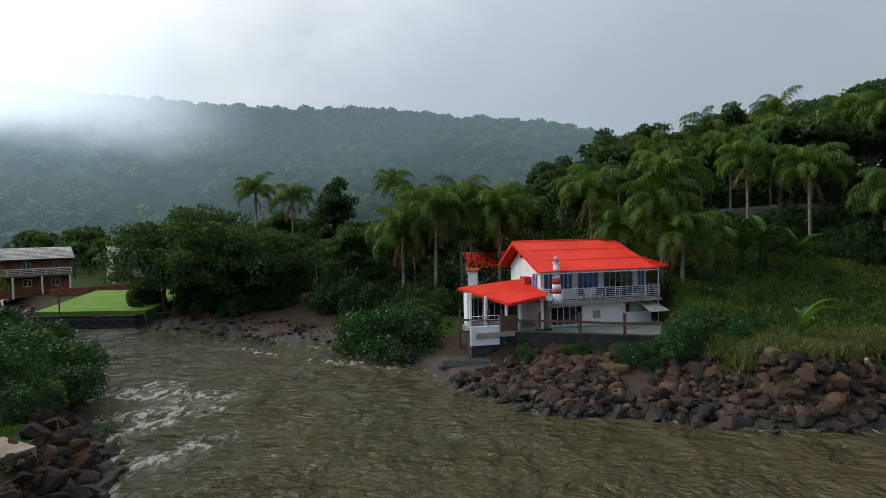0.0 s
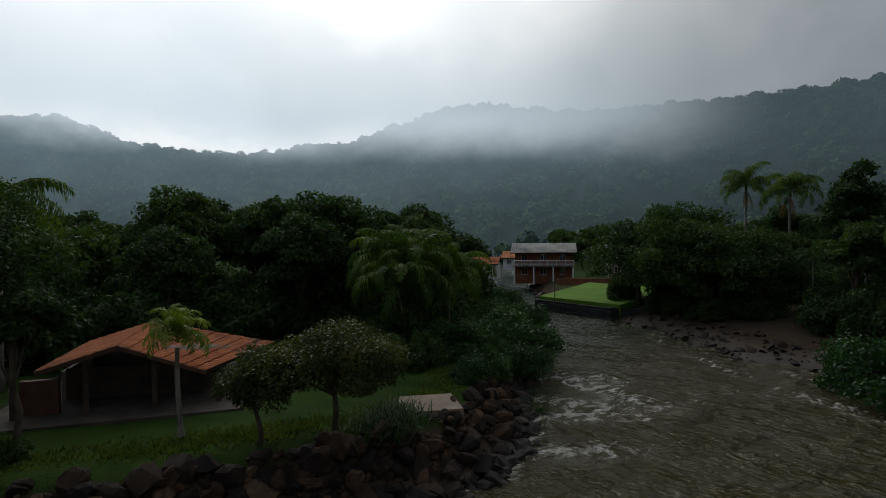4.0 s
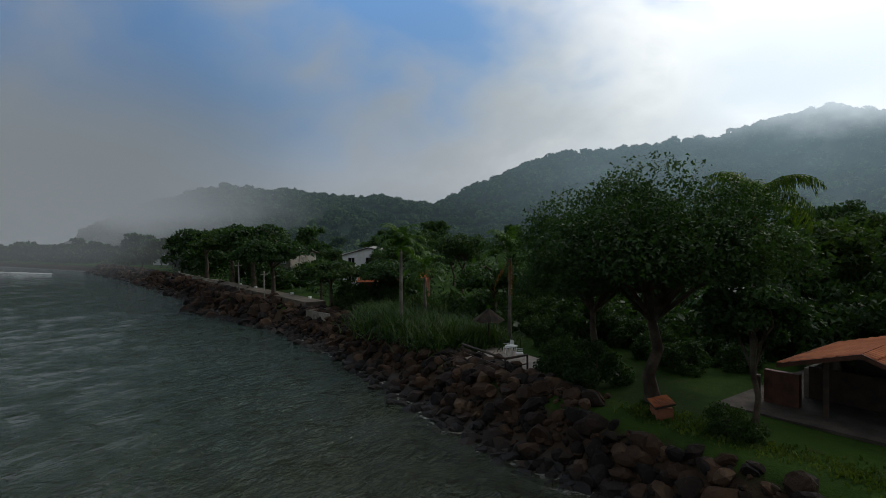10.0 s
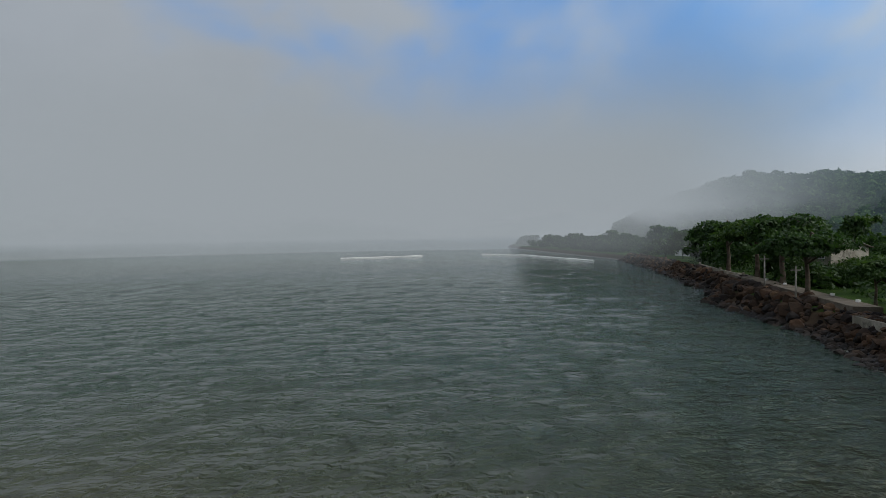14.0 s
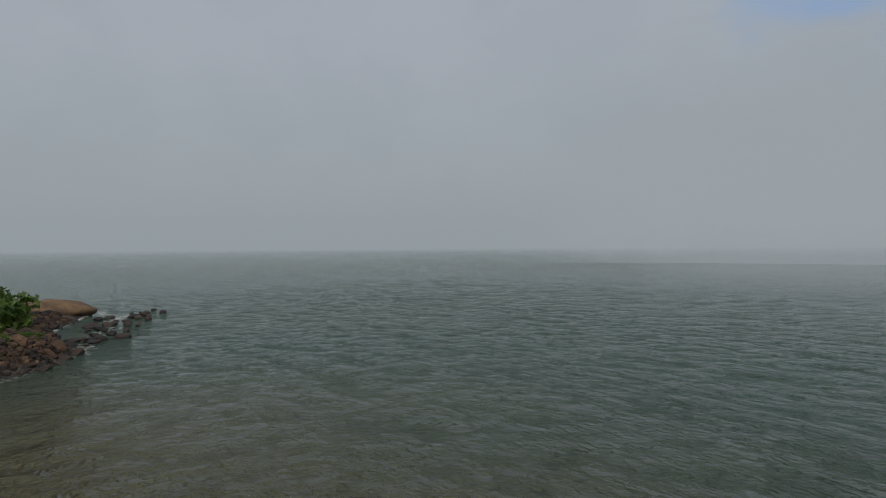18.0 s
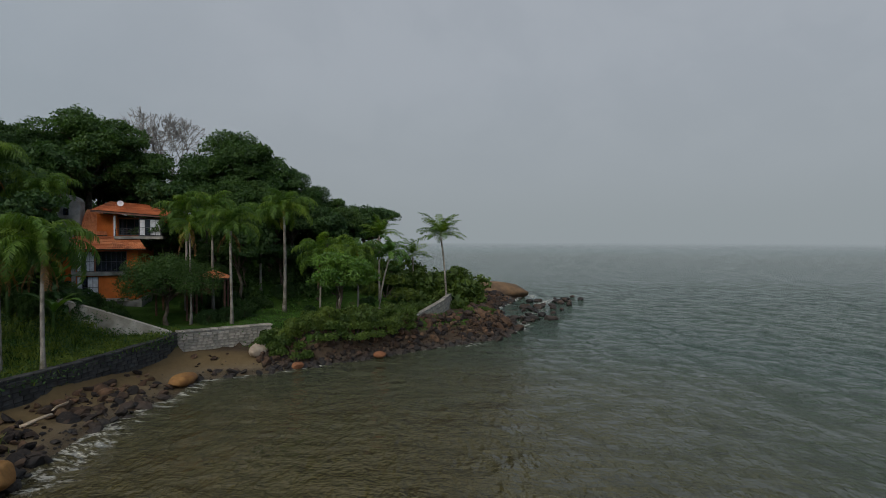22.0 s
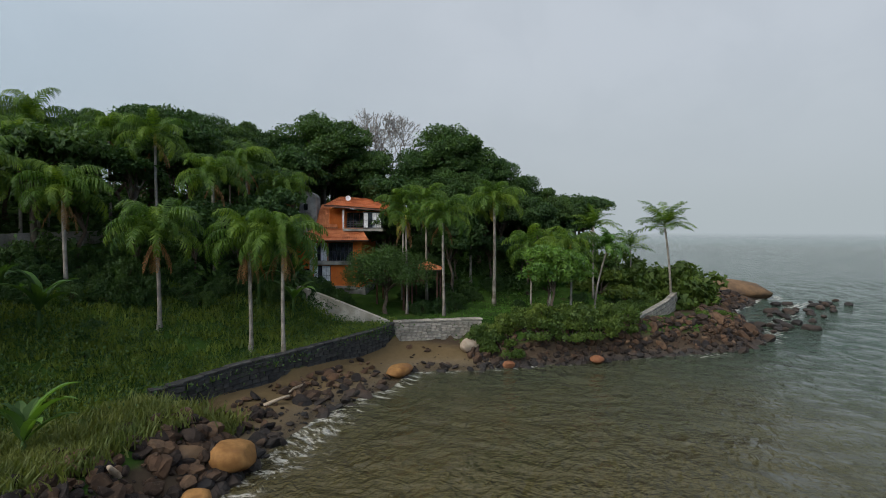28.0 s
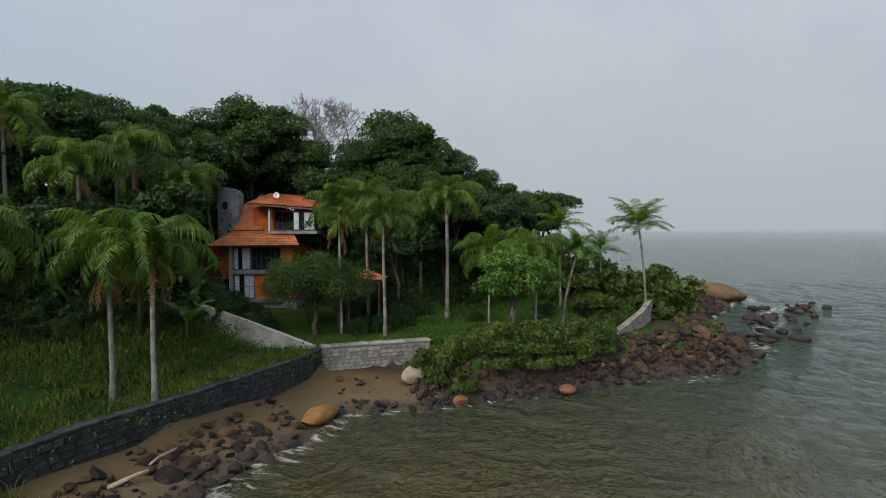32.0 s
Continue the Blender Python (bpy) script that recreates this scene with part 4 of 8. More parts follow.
def banana_leaf(seed, length, width, droop, mat):
    """A broad paddle leaf along +x with a folded midrib and a torn rim."""
    r = np.random.default_rng(seed)
    n, p, ang = 12, np.array([0.0, 0, 0]), 1.15
    rows = []
    for k in range(n + 1):
        t = k / n
        wd = width * math.sin(math.pi * min(1, 0.06 + t * 0.95)) ** 0.7 * (0.35 if t < 0.15 else 1) * r.uniform(0.8, 1.05)
        nrm = np.array([-math.sin(ang), 0, math.cos(ang)])
        rows.append((p + [0, wd / 2, 0] + nrm * wd * 0.18, p.copy(), p + [0, -wd / 2, 0] + nrm * wd * 0.18))
        p = p + np.array([math.cos(ang), 0, math.sin(ang)]) * length / n
        ang -= droop * (0.2 + 1.4 * t) / n
    verts = [v for row in rows for v in row]
    faces = []
    for k in range(n):
        a = 3 * k
        faces += [(a, a + 1, a + 4, a + 3), (a + 1, a + 2, a + 5, a + 4)]
    return mesh_from("leaf", verts, faces, mat)


BANANA_LEAVES = [banana_leaf(70 + k, 2.3 + 0.2 * k, 0.62, 1.3 + 0.35 * k, LEAF_FRESH if k == 2 else LEAF_MID) for k in range(3)]


def banana(label, height, leaves, seed):
    r = np.random.default_rng(seed)
    ob = thing("banana_plant", label, "plant")
    stems = max(1, leaves // 7)
    for s in range(stems):
        ox, oy = (0, 0) if s == 0 else r.uniform(-0.7, 0.7, 2)
        part("stem", tube("stem", [(ox, oy, -0.2), (ox, oy, height * 0.5), (ox * 1.1, oy * 1.1, height)], [0.16, 0.13, 0.07], LEAF_MID, 7), ob)
        for k in range(leaves // stems):
            part("leaf", BANANA_LEAVES[(k + s) % 3], ob, "", Matrix.Translation((ox, oy, height * r.uniform(0.75, 1.0))) @ pose(0, 0, 0, r.uniform(-12, 12), r.uniform(-18, 22), k * 137.5 + r.uniform(-20, 20)) @ Matrix.Diagonal((*(r.uniform(0.7, 1.15),) * 3, 1)))
    return ob


def shrub(label, seed, rx, ry, h, mat, clumps=60, leaves=40, size=0.2, name="shrub", category="shrub"):
    """A bush that is leafy down to the ground, with a few stems inside."""
    r = np.random.default_rng(seed)
    v = r.normal(size=(clumps, 3))
    v /= np.linalg.norm(v, axis=1)[:, None]
    v[:, 2] = np.abs(v[:, 2])
    c = v * r.uniform(0.5, 1.0, (clumps, 1)) ** 0.5 * [rx, ry, h * 0.88] * r.uniform(0.85, 1.08, (clumps, 1))
    pts, nrm = [], []
    for p in c[:max(14, clumps // 3)]:
        q, v2 = dome_leaves(r, p, np.array([rx * 0.27, ry * 0.27, h * 0.24]), clumps * leaves // max(14, clumps // 3), -0.5)
        pts.append(q)
        nrm.append(v2)
    pts, nrm = np.concatenate(pts), np.concatenate(nrm)
    pts[:, 2] = np.abs(pts[:, 2])
    ob = thing(name, label, category)
    verts, faces = [], []
    for k in range(9):
        tgt = Vector(c[k]) * 0.9
        v2, f2 = tube_data([(r.uniform(-.2, .2), r.uniform(-.2, .2), -0.3), tgt * 0.5 + Vector((0, 0, 0.1)), tgt], [0.06, 0.045, 0.02], 5, len(verts))
        verts, faces = verts + v2, faces + f2
    part("stem", mesh_from("stem", verts, faces, BARK), ob)
    part("foliage", tris_mesh("foliage", leaf_tris(pts, nrm + [0, 0, 0.2], size * 1.15, r), mat), ob)
    return ob

# ---- boulders ----
def boulder_mesh(seed, sub=2, cuts=11, mat=None):
    """An angular stone about 1 m across, cut by random planes."""
    r = np.random.default_rng(seed)
    bm = bmesh.new()
    bmesh.ops.create_icosphere(bm, subdivisions=sub, radius=0.62)
    planes = [(Vector(r.normal(size=3)).normalized(), r.uniform(0.32, 0.5)) for _ in range(cuts)]
    stretch = r.uniform(0.8, 1.3, 3) * [1, 1, 0.85]
    for v in bm.verts:
        for nrm, d in planes:
            over = v.co.dot(nrm) - d
            if over > 0:
                v.co -= nrm * over * 0.97
        v.co += Vector(r.normal(size=3)) * 0.012
        v.co = Vector((v.co.x * stretch[0], v.co.y * stretch[1], v.co.z * stretch[2]))
    me = bpy.data.meshes.new("boulder")
    bm.to_mesh(me)
    bm.free()
    me.materials.append(mat or ROCK)
    return me


TIP_ROCK = surface("tip_rock", (0.075, 0.046, 0.026), (0.165, 0.10, 0.052), 0.5, 0.85, 0.08, 8, stain=(0.06, 0.045, 0.035))
BOULDERS = [boulder_mesh(200 + k) for k in range(9)]
SMALL_STONES = [boulder_mesh(280 + k, 1, 5) for k in range(9)]


def along(line, a, b):
    """Points of a shore between two of its corners, with the way inland."""
    out = []
    for (ax, ay), (bx, by) in zip(line[a:b], line[a + 1:b + 1]):
        n = max(1, int(math.hypot(bx - ax, by - ay) / 0.5))
        L = math.hypot(bx - ax, by - ay)
        for k in range(n):
            t = k / n
            out.append((ax + (bx - ax) * t, ay + (by - ay) * t, (by - ay) / L, -(bx - ax) / L))
    return out


def rock_band(line, a, b, side, near, far, per_metre, lo, hi, seed, label, group, single=40, flat=0.8):
    """Boulders piled along a shore: the largest ones are things, the rest lie between as one heap."""
    r = np.random.default_rng(seed)
    pts = along(line, a, b)
    verts, faces, start, stones = [], [], 0, []
    for _ in range(int(len(pts) * 0.5 * per_metre)):
        x, y, nx, ny = pts[r.integers(len(pts))]
        d = r.uniform(near, far)
        x, y = x + nx * d * side + r.uniform(-.3, .3), y + ny * d * side + r.uniform(-.3, .3)
        s = lo + (hi - lo) * r.random() ** 3.0
        z = max(ground_z(x, y), -0.35) + s * r.uniform(0.02, 0.3)
        m = pose(x, y, z, r.uniform(-40, 40), r.uniform(-40, 40), r.uniform(0, 360)) @ Matrix.Diagonal((s * 1.35, s * 1.2, s * flat * 1.35, 1))
        stones.append((s, m, BOULDERS[r.integers(len(BOULDERS))]))
    stones.sort(key=lambda k: -k[0])
    for k, (s, m, me) in enumerate(stones):
        if k < single:
            ob = tagged(new("boulder", me), label, "boulder", group)
            ob.matrix_basis = m
        else:
            me = SMALL_STONES[k % 9] if s < 0.36 else me
            co = np.empty(len(me.vertices) * 3, np.float32)
            me.vertices.foreach_get("co", co)
            mm = np.array(m)
            verts.append(co.reshape(-1, 3) @ mm[:3, :3].T + mm[:3, 3])
            tri = np.empty(len(me.polygons) * 3, np.int32)
            me.polygons.foreach_get("vertices", tri)
            faces.append(tri.reshape(-1, 3) + start)
            start += len(me.vertices)
    if verts:
        tagged(new("rock_heap", mesh_from("rock_heap", np.concatenate(verts), np.concatenate(faces), ROCK)), "loose dark brown stones heaped between the boulders", "rocks", kind="stuff")


BL = "dark brown angular boulder of the shore defence"
rock_band(EAST, 11, 16, -1, -0.6, 8.6, 110, 0.14, 0.78, 301, BL, "boulders before the white house", 70)
rock_band(EAST, 16, 18, -1, -0.6, 5.0, 84, 0.14, 0.8, 311, BL, "boulders before the white house", 45)
rock_band(EAST, 18, 20, -1, -0.4, 5.2, 26, 0.12, 0.8, 313, "brown stone lying in the sand of the cove", "stones of the cove", 40, 0.6)
rock_band(WEST, 5, 11, 1, -0.9, 2.1, 46, 0.2, 0.85, 302, BL, "boulders before the lawn", 55)
rock_band(WEST, 11, 13, 1, -1.0, 2.0, 46, 0.2, 0.85, 312, BL, "boulders before the lawn", 25)
rock_band(WEST, 13, 17, 1, -1.3, 4.6, 58, 0.2, 0.9, 303, BL, "boulders before the promenade", 40)
rock_band(WEST, 17, 21, 1, -1.5, 4.2, 13, 0.5, 1.5, 304, BL, "boulders before the promenade", 0)
rock_band(EAST, 22, 27, -1, -0.6, 3.6, 50, 0.14, 0.66, 305, "brown boulder at the garden's edge", "boulders before the garden", 25)
rock_band(EAST, 25, 29, -1, -1.0, 6.0, 26, 0.2, 1.2, 306, "weathered brown boulder on the point", "boulders of the point", 20)
rock_band(EAST, 20, 22, -1, -0.3, 5.0, 9, 0.08, 0.7, 307, "dark stone lying on the sand", "stones of the cove", 10, 0.5)
rock_band(EAST, 5, 10, -1, -1.0, 6.0, 11.0, 0.14, 0.65, 308, "flat dark stone on the muddy river bank", "stones of the river bank", 15, 0.42)
rock_band(EAST, 2, 5, -1, -0.6, 1.2, 3, 0.3, 0.7, 309, "dark stone on the river bank", "stones of the river bank", 0)


def lone_rock(label, x, y, z, sx, sy, sz, mat, seed, turn=0, cuts=4, name="boulder"):
    """One boulder that stands out, with its own shape."""
    ob = tagged(new(name, boulder_mesh(seed, 3, cuts, mat)), label, "boulder")
    ob.matrix_basis = pose(x, y, z, 0, 0, turn) @ Matrix.Diagonal((sx, sy, sz, 1))
    ob.data.shade_smooth()
    return ob


lone_rock("large rounded ochre boulder at the water's edge", 33.6, 40.2, 1.05, 1.95, 1.75, 1.8, OCHRE_ROCK, 240)
lone_rock("small rounded ochre boulder in the wash", 30.0, 38.9, 0.45, 1.2, 1.1, 1.05, OCHRE_ROCK, 241)
lone_rock("pale pinkish boulder below the garden wall", 61.5, 39.4, 1.5, 2.0, 1.7, 1.4, PALE_ROCK, 242)
lone_rock("flat ochre boulder on the sand of the cove", 53.5, 42.6, 0.45, 2.6, 1.5, 0.9, OCHRE_ROCK, 243)
lone_rock("pale brown boulder among dark stones", 32.0, 41.8, 1.4, 1.7, 1.3, 1.1, TIP_ROCK, 244)
lone_rock("brownish boulder below the shrubs of the house", 15.2, 45.8, 0.8, 2.0, 1.7, 1.4, TIP_ROCK, 245)
lone_rock("large reddish-brown boulder on the bank", 24.8, 41.4, 1.3, 2.0, 1.6, 1.4, TIP_ROCK, 246)
lone_rock("orange-brown stone at the garden shore", 60.4, 35.0, 0.3, 1.1, 0.9, 0.8, RED_ROCK, 247)
lone_rock("orange-brown stone at the garden shore", 66.2, 28.2, 0.3, 1.0, 0.9, 0.7, RED_ROCK, 248)
lone_rock("broad smooth tan rock at the tip of the point", 129, 18, 0.3, 10, 15, 5.6, TIP_ROCK, 250, 20, 3, "rock_outcrop")
lone_rock("darker rock behind the smooth one at the point", 124, 22, 0.6, 8, 7, 6.5, TIP_ROCK, 251, 20, 4, "rock_outcrop")
lone_rock("reddish rock slab of the point", 90, 17.5, 0.9, 5, 4, 2.4, TIP_ROCK, 252, -30, 5, "rock_outcrop")
r = np.random.default_rng(88)
for k in range(38):
    t = r.random() ** 0.8
    x, y, q = 86 + 44 * t + r.uniform(-3, 3), 12.5 - 14.5 * t + r.normal() * 2.2 + 3 * math.sin(3 * t), r.uniform(0.35, 1.5) * (1.15 - 0.4 * t)
    lone_rock("dark rock standing in the shallow water", x, y, 0.2, q * 1.35, q, q * 0.85, ROCK, 260 + k % 8, 40 * k, 5)


def log(x, y, z, length, r0, rx, rz, label):
    ob = thing("driftwood_log", label, "driftwood", pose(x, y, z, rx, 0, rz))
    part("trunk", tube("trunk", [(0, 0, 0), (0.05, 0.04, length * 0.35), (0.0, 0.1, length * 0.7), (0.08, 0.06, length)], [r0, r0 * 0.95, r0 * 0.8, r0 * 0.6], DRIFT, 9), ob)
    part("branch_stub", tube("branch_stub", [(0, 0, length * 0.5), (0.2, 0.1, length * 0.62)], [r0 * 0.4, r0 * 0.2], DRIFT, 6), ob)
    return ob


log(28.6, 41.6, 1.4, 2.2, 0.17, 52, -50, "bleached driftwood log leaning on the boulders")
log(40.5, 45.2, 0.8, 1.8, 0.13, 80, 60, "bleached driftwood log lying on the stones")
log(45.0, 45.6, 1.1, 3.0, 0.10, 86, -70, "thin grey driftwood trunk on the sand")


# ---- roofs, windows and rails ----
def corrugated(name, a, b, c, d, mat, pitch=0.22, amp=0.03, thick=0.03, rows=1):
    """A corrugated sheet over the corners a, b (low edge) and d, c (high edge); waves run from low to high."""
    a, b, c, d = (Vector(v) for v in (a, b, c, d))
    n = max(4, int((b - a).length / pitch)) * 4
    up = (b - a).cross(d - a).normalized()
    verts, faces = [], []
    for i in range(n + 1):
        t = i / n
        w = up * amp * math.sin(2 * math.pi * i / 4)
        lo, hi = a.lerp(b, t) + w, d.lerp(c, t) + w
        verts += [lo, hi, lo - up * thick, hi - up * thick]
    for i in range(n):
        k = 4 * i
        faces += [(k, k + 4, k + 5, k + 1), (k + 2, k + 3, k + 7, k + 6), (k, k + 2, k + 6, k + 4), (k + 1, k + 5, k + 7, k + 3)]
    faces += [(0, 1, 3, 2), (4 * n, 4 * n + 2, 4 * n + 3, 4 * n + 1)]
    return mesh_from(name, verts, faces, mat)


def slab_between(name, low, high, mat, thick=0.06):
    """A plate with its corners low-left, low-right, high-right, high-left."""
    pts = [Vector(p) for p in (*low, *high)]
    up = (pts[1] - pts[0]).cross(pts[3] - pts[0]).normalized()
    verts = pts + [p - up * thick for p in pts]
    return mesh_from(name, verts, [(0, 1, 2, 3), (7, 6, 5, 4), (0, 4, 5, 1), (1, 5, 6, 2), (2, 6, 7, 3), (3, 7, 4, 0)], mat)


def poly_wall(name, outline, y0, y1, mat, axis="y"):
    """A wall of a given outline (x, z), from y0 to y1; axis x swaps x and y."""
    n = len(outline)
    pt = (lambda u, w, z: (u, w, z)) if axis == "y" else (lambda u, w, z: (w, u, z))
    verts = [pt(u, y0, z) for u, z in outline] + [pt(u, y1, z) for u, z in outline]
    faces = [tuple(range(n)), tuple(range(2 * n - 1, n - 1, -1))] + [(k, k + n, (k + 1) % n + n, (k + 1) % n) for k in range(n)]
    return mesh_from(name, verts, faces, mat)


def window(parent, x0, x1, z0, z1, y, panes, frame_mat, glass_mat, axis="y", out=-1, curtain=False, bars=0, sill=True, name="window"):
    """A window in a wall: frame, sill, panes, bars; set proud of the wall face at y by a little."""
    def bx(nm, u0, u1, w0, w1, h0, h1, mat, par, label=""):
        w0, w1 = min(w0, w1), max(w0, w1)
        lo, hi = ((u0, w0, h0), (u1, w1, h1)) if axis == "y" else ((w0, u0, h0), (w1, u1, h1))
        return part(nm, box(nm, lo, hi, mat), par, label)
    f = 0.05
    win = bx(name, x0, x1, y + out * 0.004, y + out * 0.02, z0, z1, BLACK_METAL if glass_mat is not BLUE_GLASS else BLUE_GLASS, parent)
    for u0, u1, h0, h1 in ((x0, x1, z0, z0 + f), (x0, x1, z1 - f, z1), (x0, x0 + f, z0 + f, z1 - f), (x1 - f, x1, z0 + f, z1 - f)):
        bx("window_frame", u0, u1, y + out * 0.02, y + out * 0.07, h0, h1, frame_mat, win)
    w = (x1 - x0 - 2 * f) / panes
    for k in range(panes):
        u = x0 + f + k * w
        bx("pane", u + 0.02, u + w - 0.02, y + out * 0.022, y + out * 0.034, z0 + f, z1 - f, CURTAIN if curtain and k % 3 != 1 else glass_mat, win)
        if k:
            bx("mullion", u - 0.02, u + 0.02, y + out * 0.02, y + out * 0.065, z0 + f, z1 - f, frame_mat, win)
    for k in range(bars):
        h = z0 + (k + 1) * (z1 - z0) / (bars + 1)
        bx("glazing_bar", x0 + f, x1 - f, y + out * 0.036, y + out * 0.06, h - 0.02, h + 0.02, frame_mat, win)
    if sill:
        bx("sill", x0 - 0.05, x1 + 0.05, y + out * 0.02, y + out * 0.12, z0 - 0.06, z0 - 0.002, frame_mat, win)
    return win


def rail_run(parent, a, b, height, bars, spacing, mat, r=0.022, post_r=0.03, name="railing"):
    """A railing from a to b: posts and level bars, each a part of the run."""
    a, b = Vector(a), Vector(b)
    L = (b - a).length
    n = max(1, round(L / spacing))
    run = part(name, tube("top_rail", [a + Vector((0, 0, height)), b + Vector((0, 0, height))], [r * 1.4] * 2, mat, 6), parent)
    for k in range(n + 1):
        p = a.lerp(b, k / n)
        part("post", tube("post", [p, p + Vector((0, 0, height))], [post_r] * 2, mat, 6), run)
    for k in range(bars):
        h = Vector((0, 0, height * (k + 0.7) / (bars + 0.7)))
        part("bar", tube("bar", [a + h, b + h], [r * 0.8] * 2, mat, 5), run)
    return run


# ---- the white house with the red roof ----
def white_house():
    ob = thing("house", "two-storey white house with bright red corrugated roof and long balcony", "house", pose(11.6, 51.0, 0, 0, 0, 16))
    G, F, E, R = 2.6, 4.66, 7.22, 9.2                      # ground, balcony floor, eaves, ridge
    part("foundation", box("foundation", (-0.6, -0.2, 1.2), (10.0, 9.0, G), CONCRETE, 0.03), ob)
    # ground floor
    part("wall", box("wall", (0.0, 0.9, G), (9.3, 1.1, F - 0.2), WHITE), ob)
    part("wall", box("wall", (9.1, 1.1, G), (9.3, 8.6, F - 0.2), WHITE), ob)
    part("wall", box("wall", (0.0, 1.1, G), (0.2, 8.6, F - 0.2), WHITE), ob)
    part("wall", box("wall", (0.2, 8.4, G), (9.1, 8.6, E), WHITE), ob)
    part("stone_cladding", box("stone_cladding", (7.3, 0.82, G + 0.9), (9.3, 0.896, F - 0.2), STONE_PALE), ob, "pale stone cladding")
    part("stone_cladding", box("stone_cladding", (-0.05, 0.55, G), (0.3, 0.896, F - 0.2), STONE_PALE), ob, "pale stone pillar")
    floor = part("balcony", box("balcony_floor", (-0.1, 0.0, F - 0.2), (9.6, 8.6, F), CONCRETE, 0.02), ob, "balcony slab with a weathered concrete edge")
    part("balcony_lip", box("balcony_lip", (-0.14, -0.05, F - 0.22), (9.64, -0.003, F + 0.03), TERRACE, 0.01), floor)
    # upper floor
    part("wall", box("wall", (0.0, 1.6, F), (9.3, 1.8, E - 0.02), WHITE), ob)
    part("wall", box("wall", (9.1, 1.8, F), (9.3, 8.4, E), WHITE), ob)
    gable = poly_wall("gable_wall", [(1.8, F), (8.4, F), (8.4, E - 0.1), (5.2, R - 0.12), (1.8, E + 0.62)], 0.0, 0.2, WHITE, "x")
    part("gable_wall", gable, ob)
    # roof: the seaward slope in three overlapping sheets, the landward slope, the lower hip
    x0, x1 = -0.95, 8.5
    for k in range(3):
        t0, t1 = k / 3, (k + 1) / 3 + 0.02
        ya, yb = -0.55 + 5.75 * t0, -0.55 + 5.75 * t1
        za, zb = E - 0.12 + (R - E + 0.12) * t0 + 0.035 * k, E - 0.12 + (R - E + 0.12) * t1 + 0.035 * k
        part("roof_sheet", corrugated("roof_sheet", (x0, ya, za), (x1 + 0.35 * (1 - t0), ya, za), (x1 + 0.35 * (1 - t1), yb, zb), (x0, yb, zb), RED_ROOF), ob)
    part("roof_sheet", corrugated("roof_sheet", (x1, 8.9, E - 0.1), (x0, 8.9, E - 0.1), (x0, 5.2, R + 0.06), (x1, 5.2, R + 0.06), RED_ROOF), ob)
    part("roof_sheet", corrugated("roof_sheet", (10.45, 0.25, E - 0.02), (10.45, 8.6, E - 0.02), (8.45, 6.0, R - 0.35), (8.45, 2.2, E + 0.85), RED_ROOF), ob)
    part("roof_sheet", slab_between("roof_sheet", ((8.2, -0.35, E - 0.2), (10.45, 0.25, E - 0.05)), ((8.45, 2.2, E + 0.82), (8.3, 2.2, E + 0.85)), RED_ROOF, 0.05), ob)
    part("ridge_cap", tube("ridge_cap", [(x0 - 0.03, 5.2, R + 0.06), (x1 + 0.03, 5.2, R + 0.06)], [0.1, 0.1], RED_ROOF, 8), ob)
    part("barge_board", slab_between("barge_board", ((x0 - 0.03, -0.6, E - 0.34), (x0 - 0.03, 5.2, R - 0.2)), ((x0 - 0.03, 5.2, R + 0.06), (x0 - 0.03, -0.6, E - 0.08)), RED_ROOF, 0.03), ob)
    part("barge_board", slab_between("barge_board", ((x0 - 0.03, 5.2, R - 0.2), (x0 - 0.03, 9.0, E - 0.32)), ((x0 - 0.03, 9.0, E - 0.06), (x0 - 0.03, 5.2, R + 0.06)), RED_ROOF, 0.03), ob)
    part("eaves_beam", box("eaves_beam", (x0, -0.5, E - 0.32), (9.0, -0.42, E - 0.24), WHITE_METAL), ob)
    for k in range(7):
        x = 0.2 + k * 1.3
        part("rafter", slab_between("rafter", ((x, -0.5, E - 0.3), (x + 0.07, -0.5, E - 0.3)), ((x + 0.07, 1.6, E + 0.3), (x, 1.6, E + 0.3)), WHITE_METAL, 0.1), ob)
    part("soffit", slab_between("soffit", ((x0, -0.45, E - 0.19), (8.3, -0.45, E - 0.19)), ((8.3, 1.6, E + 0.44), (x0, 1.6, E + 0.44)), WHITE, 0.02), ob)
    # windows and doors of the upper floor
    for u0, u1, h0, panes, mat in ((0.25, 1.15, F + 0.1, 2, BLUE_GLASS), (1.55, 2.75, F + 0.75, 3, BLUE_GLASS), (3.15, 5.0, F + 0.75, 4, BLUE_GLASS), (5.4, 8.1, F + 0.05, 5, WINDOW_GLASS), (8.5, 9.15, F + 0.05, 2, BLUE_GLASS)):
        window(ob, u0, u1, h0, E - 0.12, 1.6, panes, WHITE_METAL, mat, sill=h0 > F + 0.5)
    window(ob, 2.0, 3.1, F + 0.55, F + 2.1, 0.0, 3, WHITE_METAL, BLUE_GLASS, "x", curtain=False)
    window(ob, 5.2, 5.75, R - 1.35, R - 0.55, 0.0, 1, BROWN_WOOD, WINDOW_GLASS, "x", bars=4, sill=False)
    hood = part("window_hood", box("window_hood", (-0.62, 3.4, F + 1.15), (-0.003, 4.5, F + 1.75), RED_PAINT, 0.03), ob, "red box-shaped hood on the gable wall")
    # ground floor openings
    window(ob, 0.5, 3.2, G + 0.15, F - 0.45, 0.9, 5, WHITE_METAL, WINDOW_GLASS)
    window(ob, 7.0, 7.3, G + 0.9, F - 0.45, 0.9, 1, DARK_WOOD, WINDOW_GLASS, sill=False)
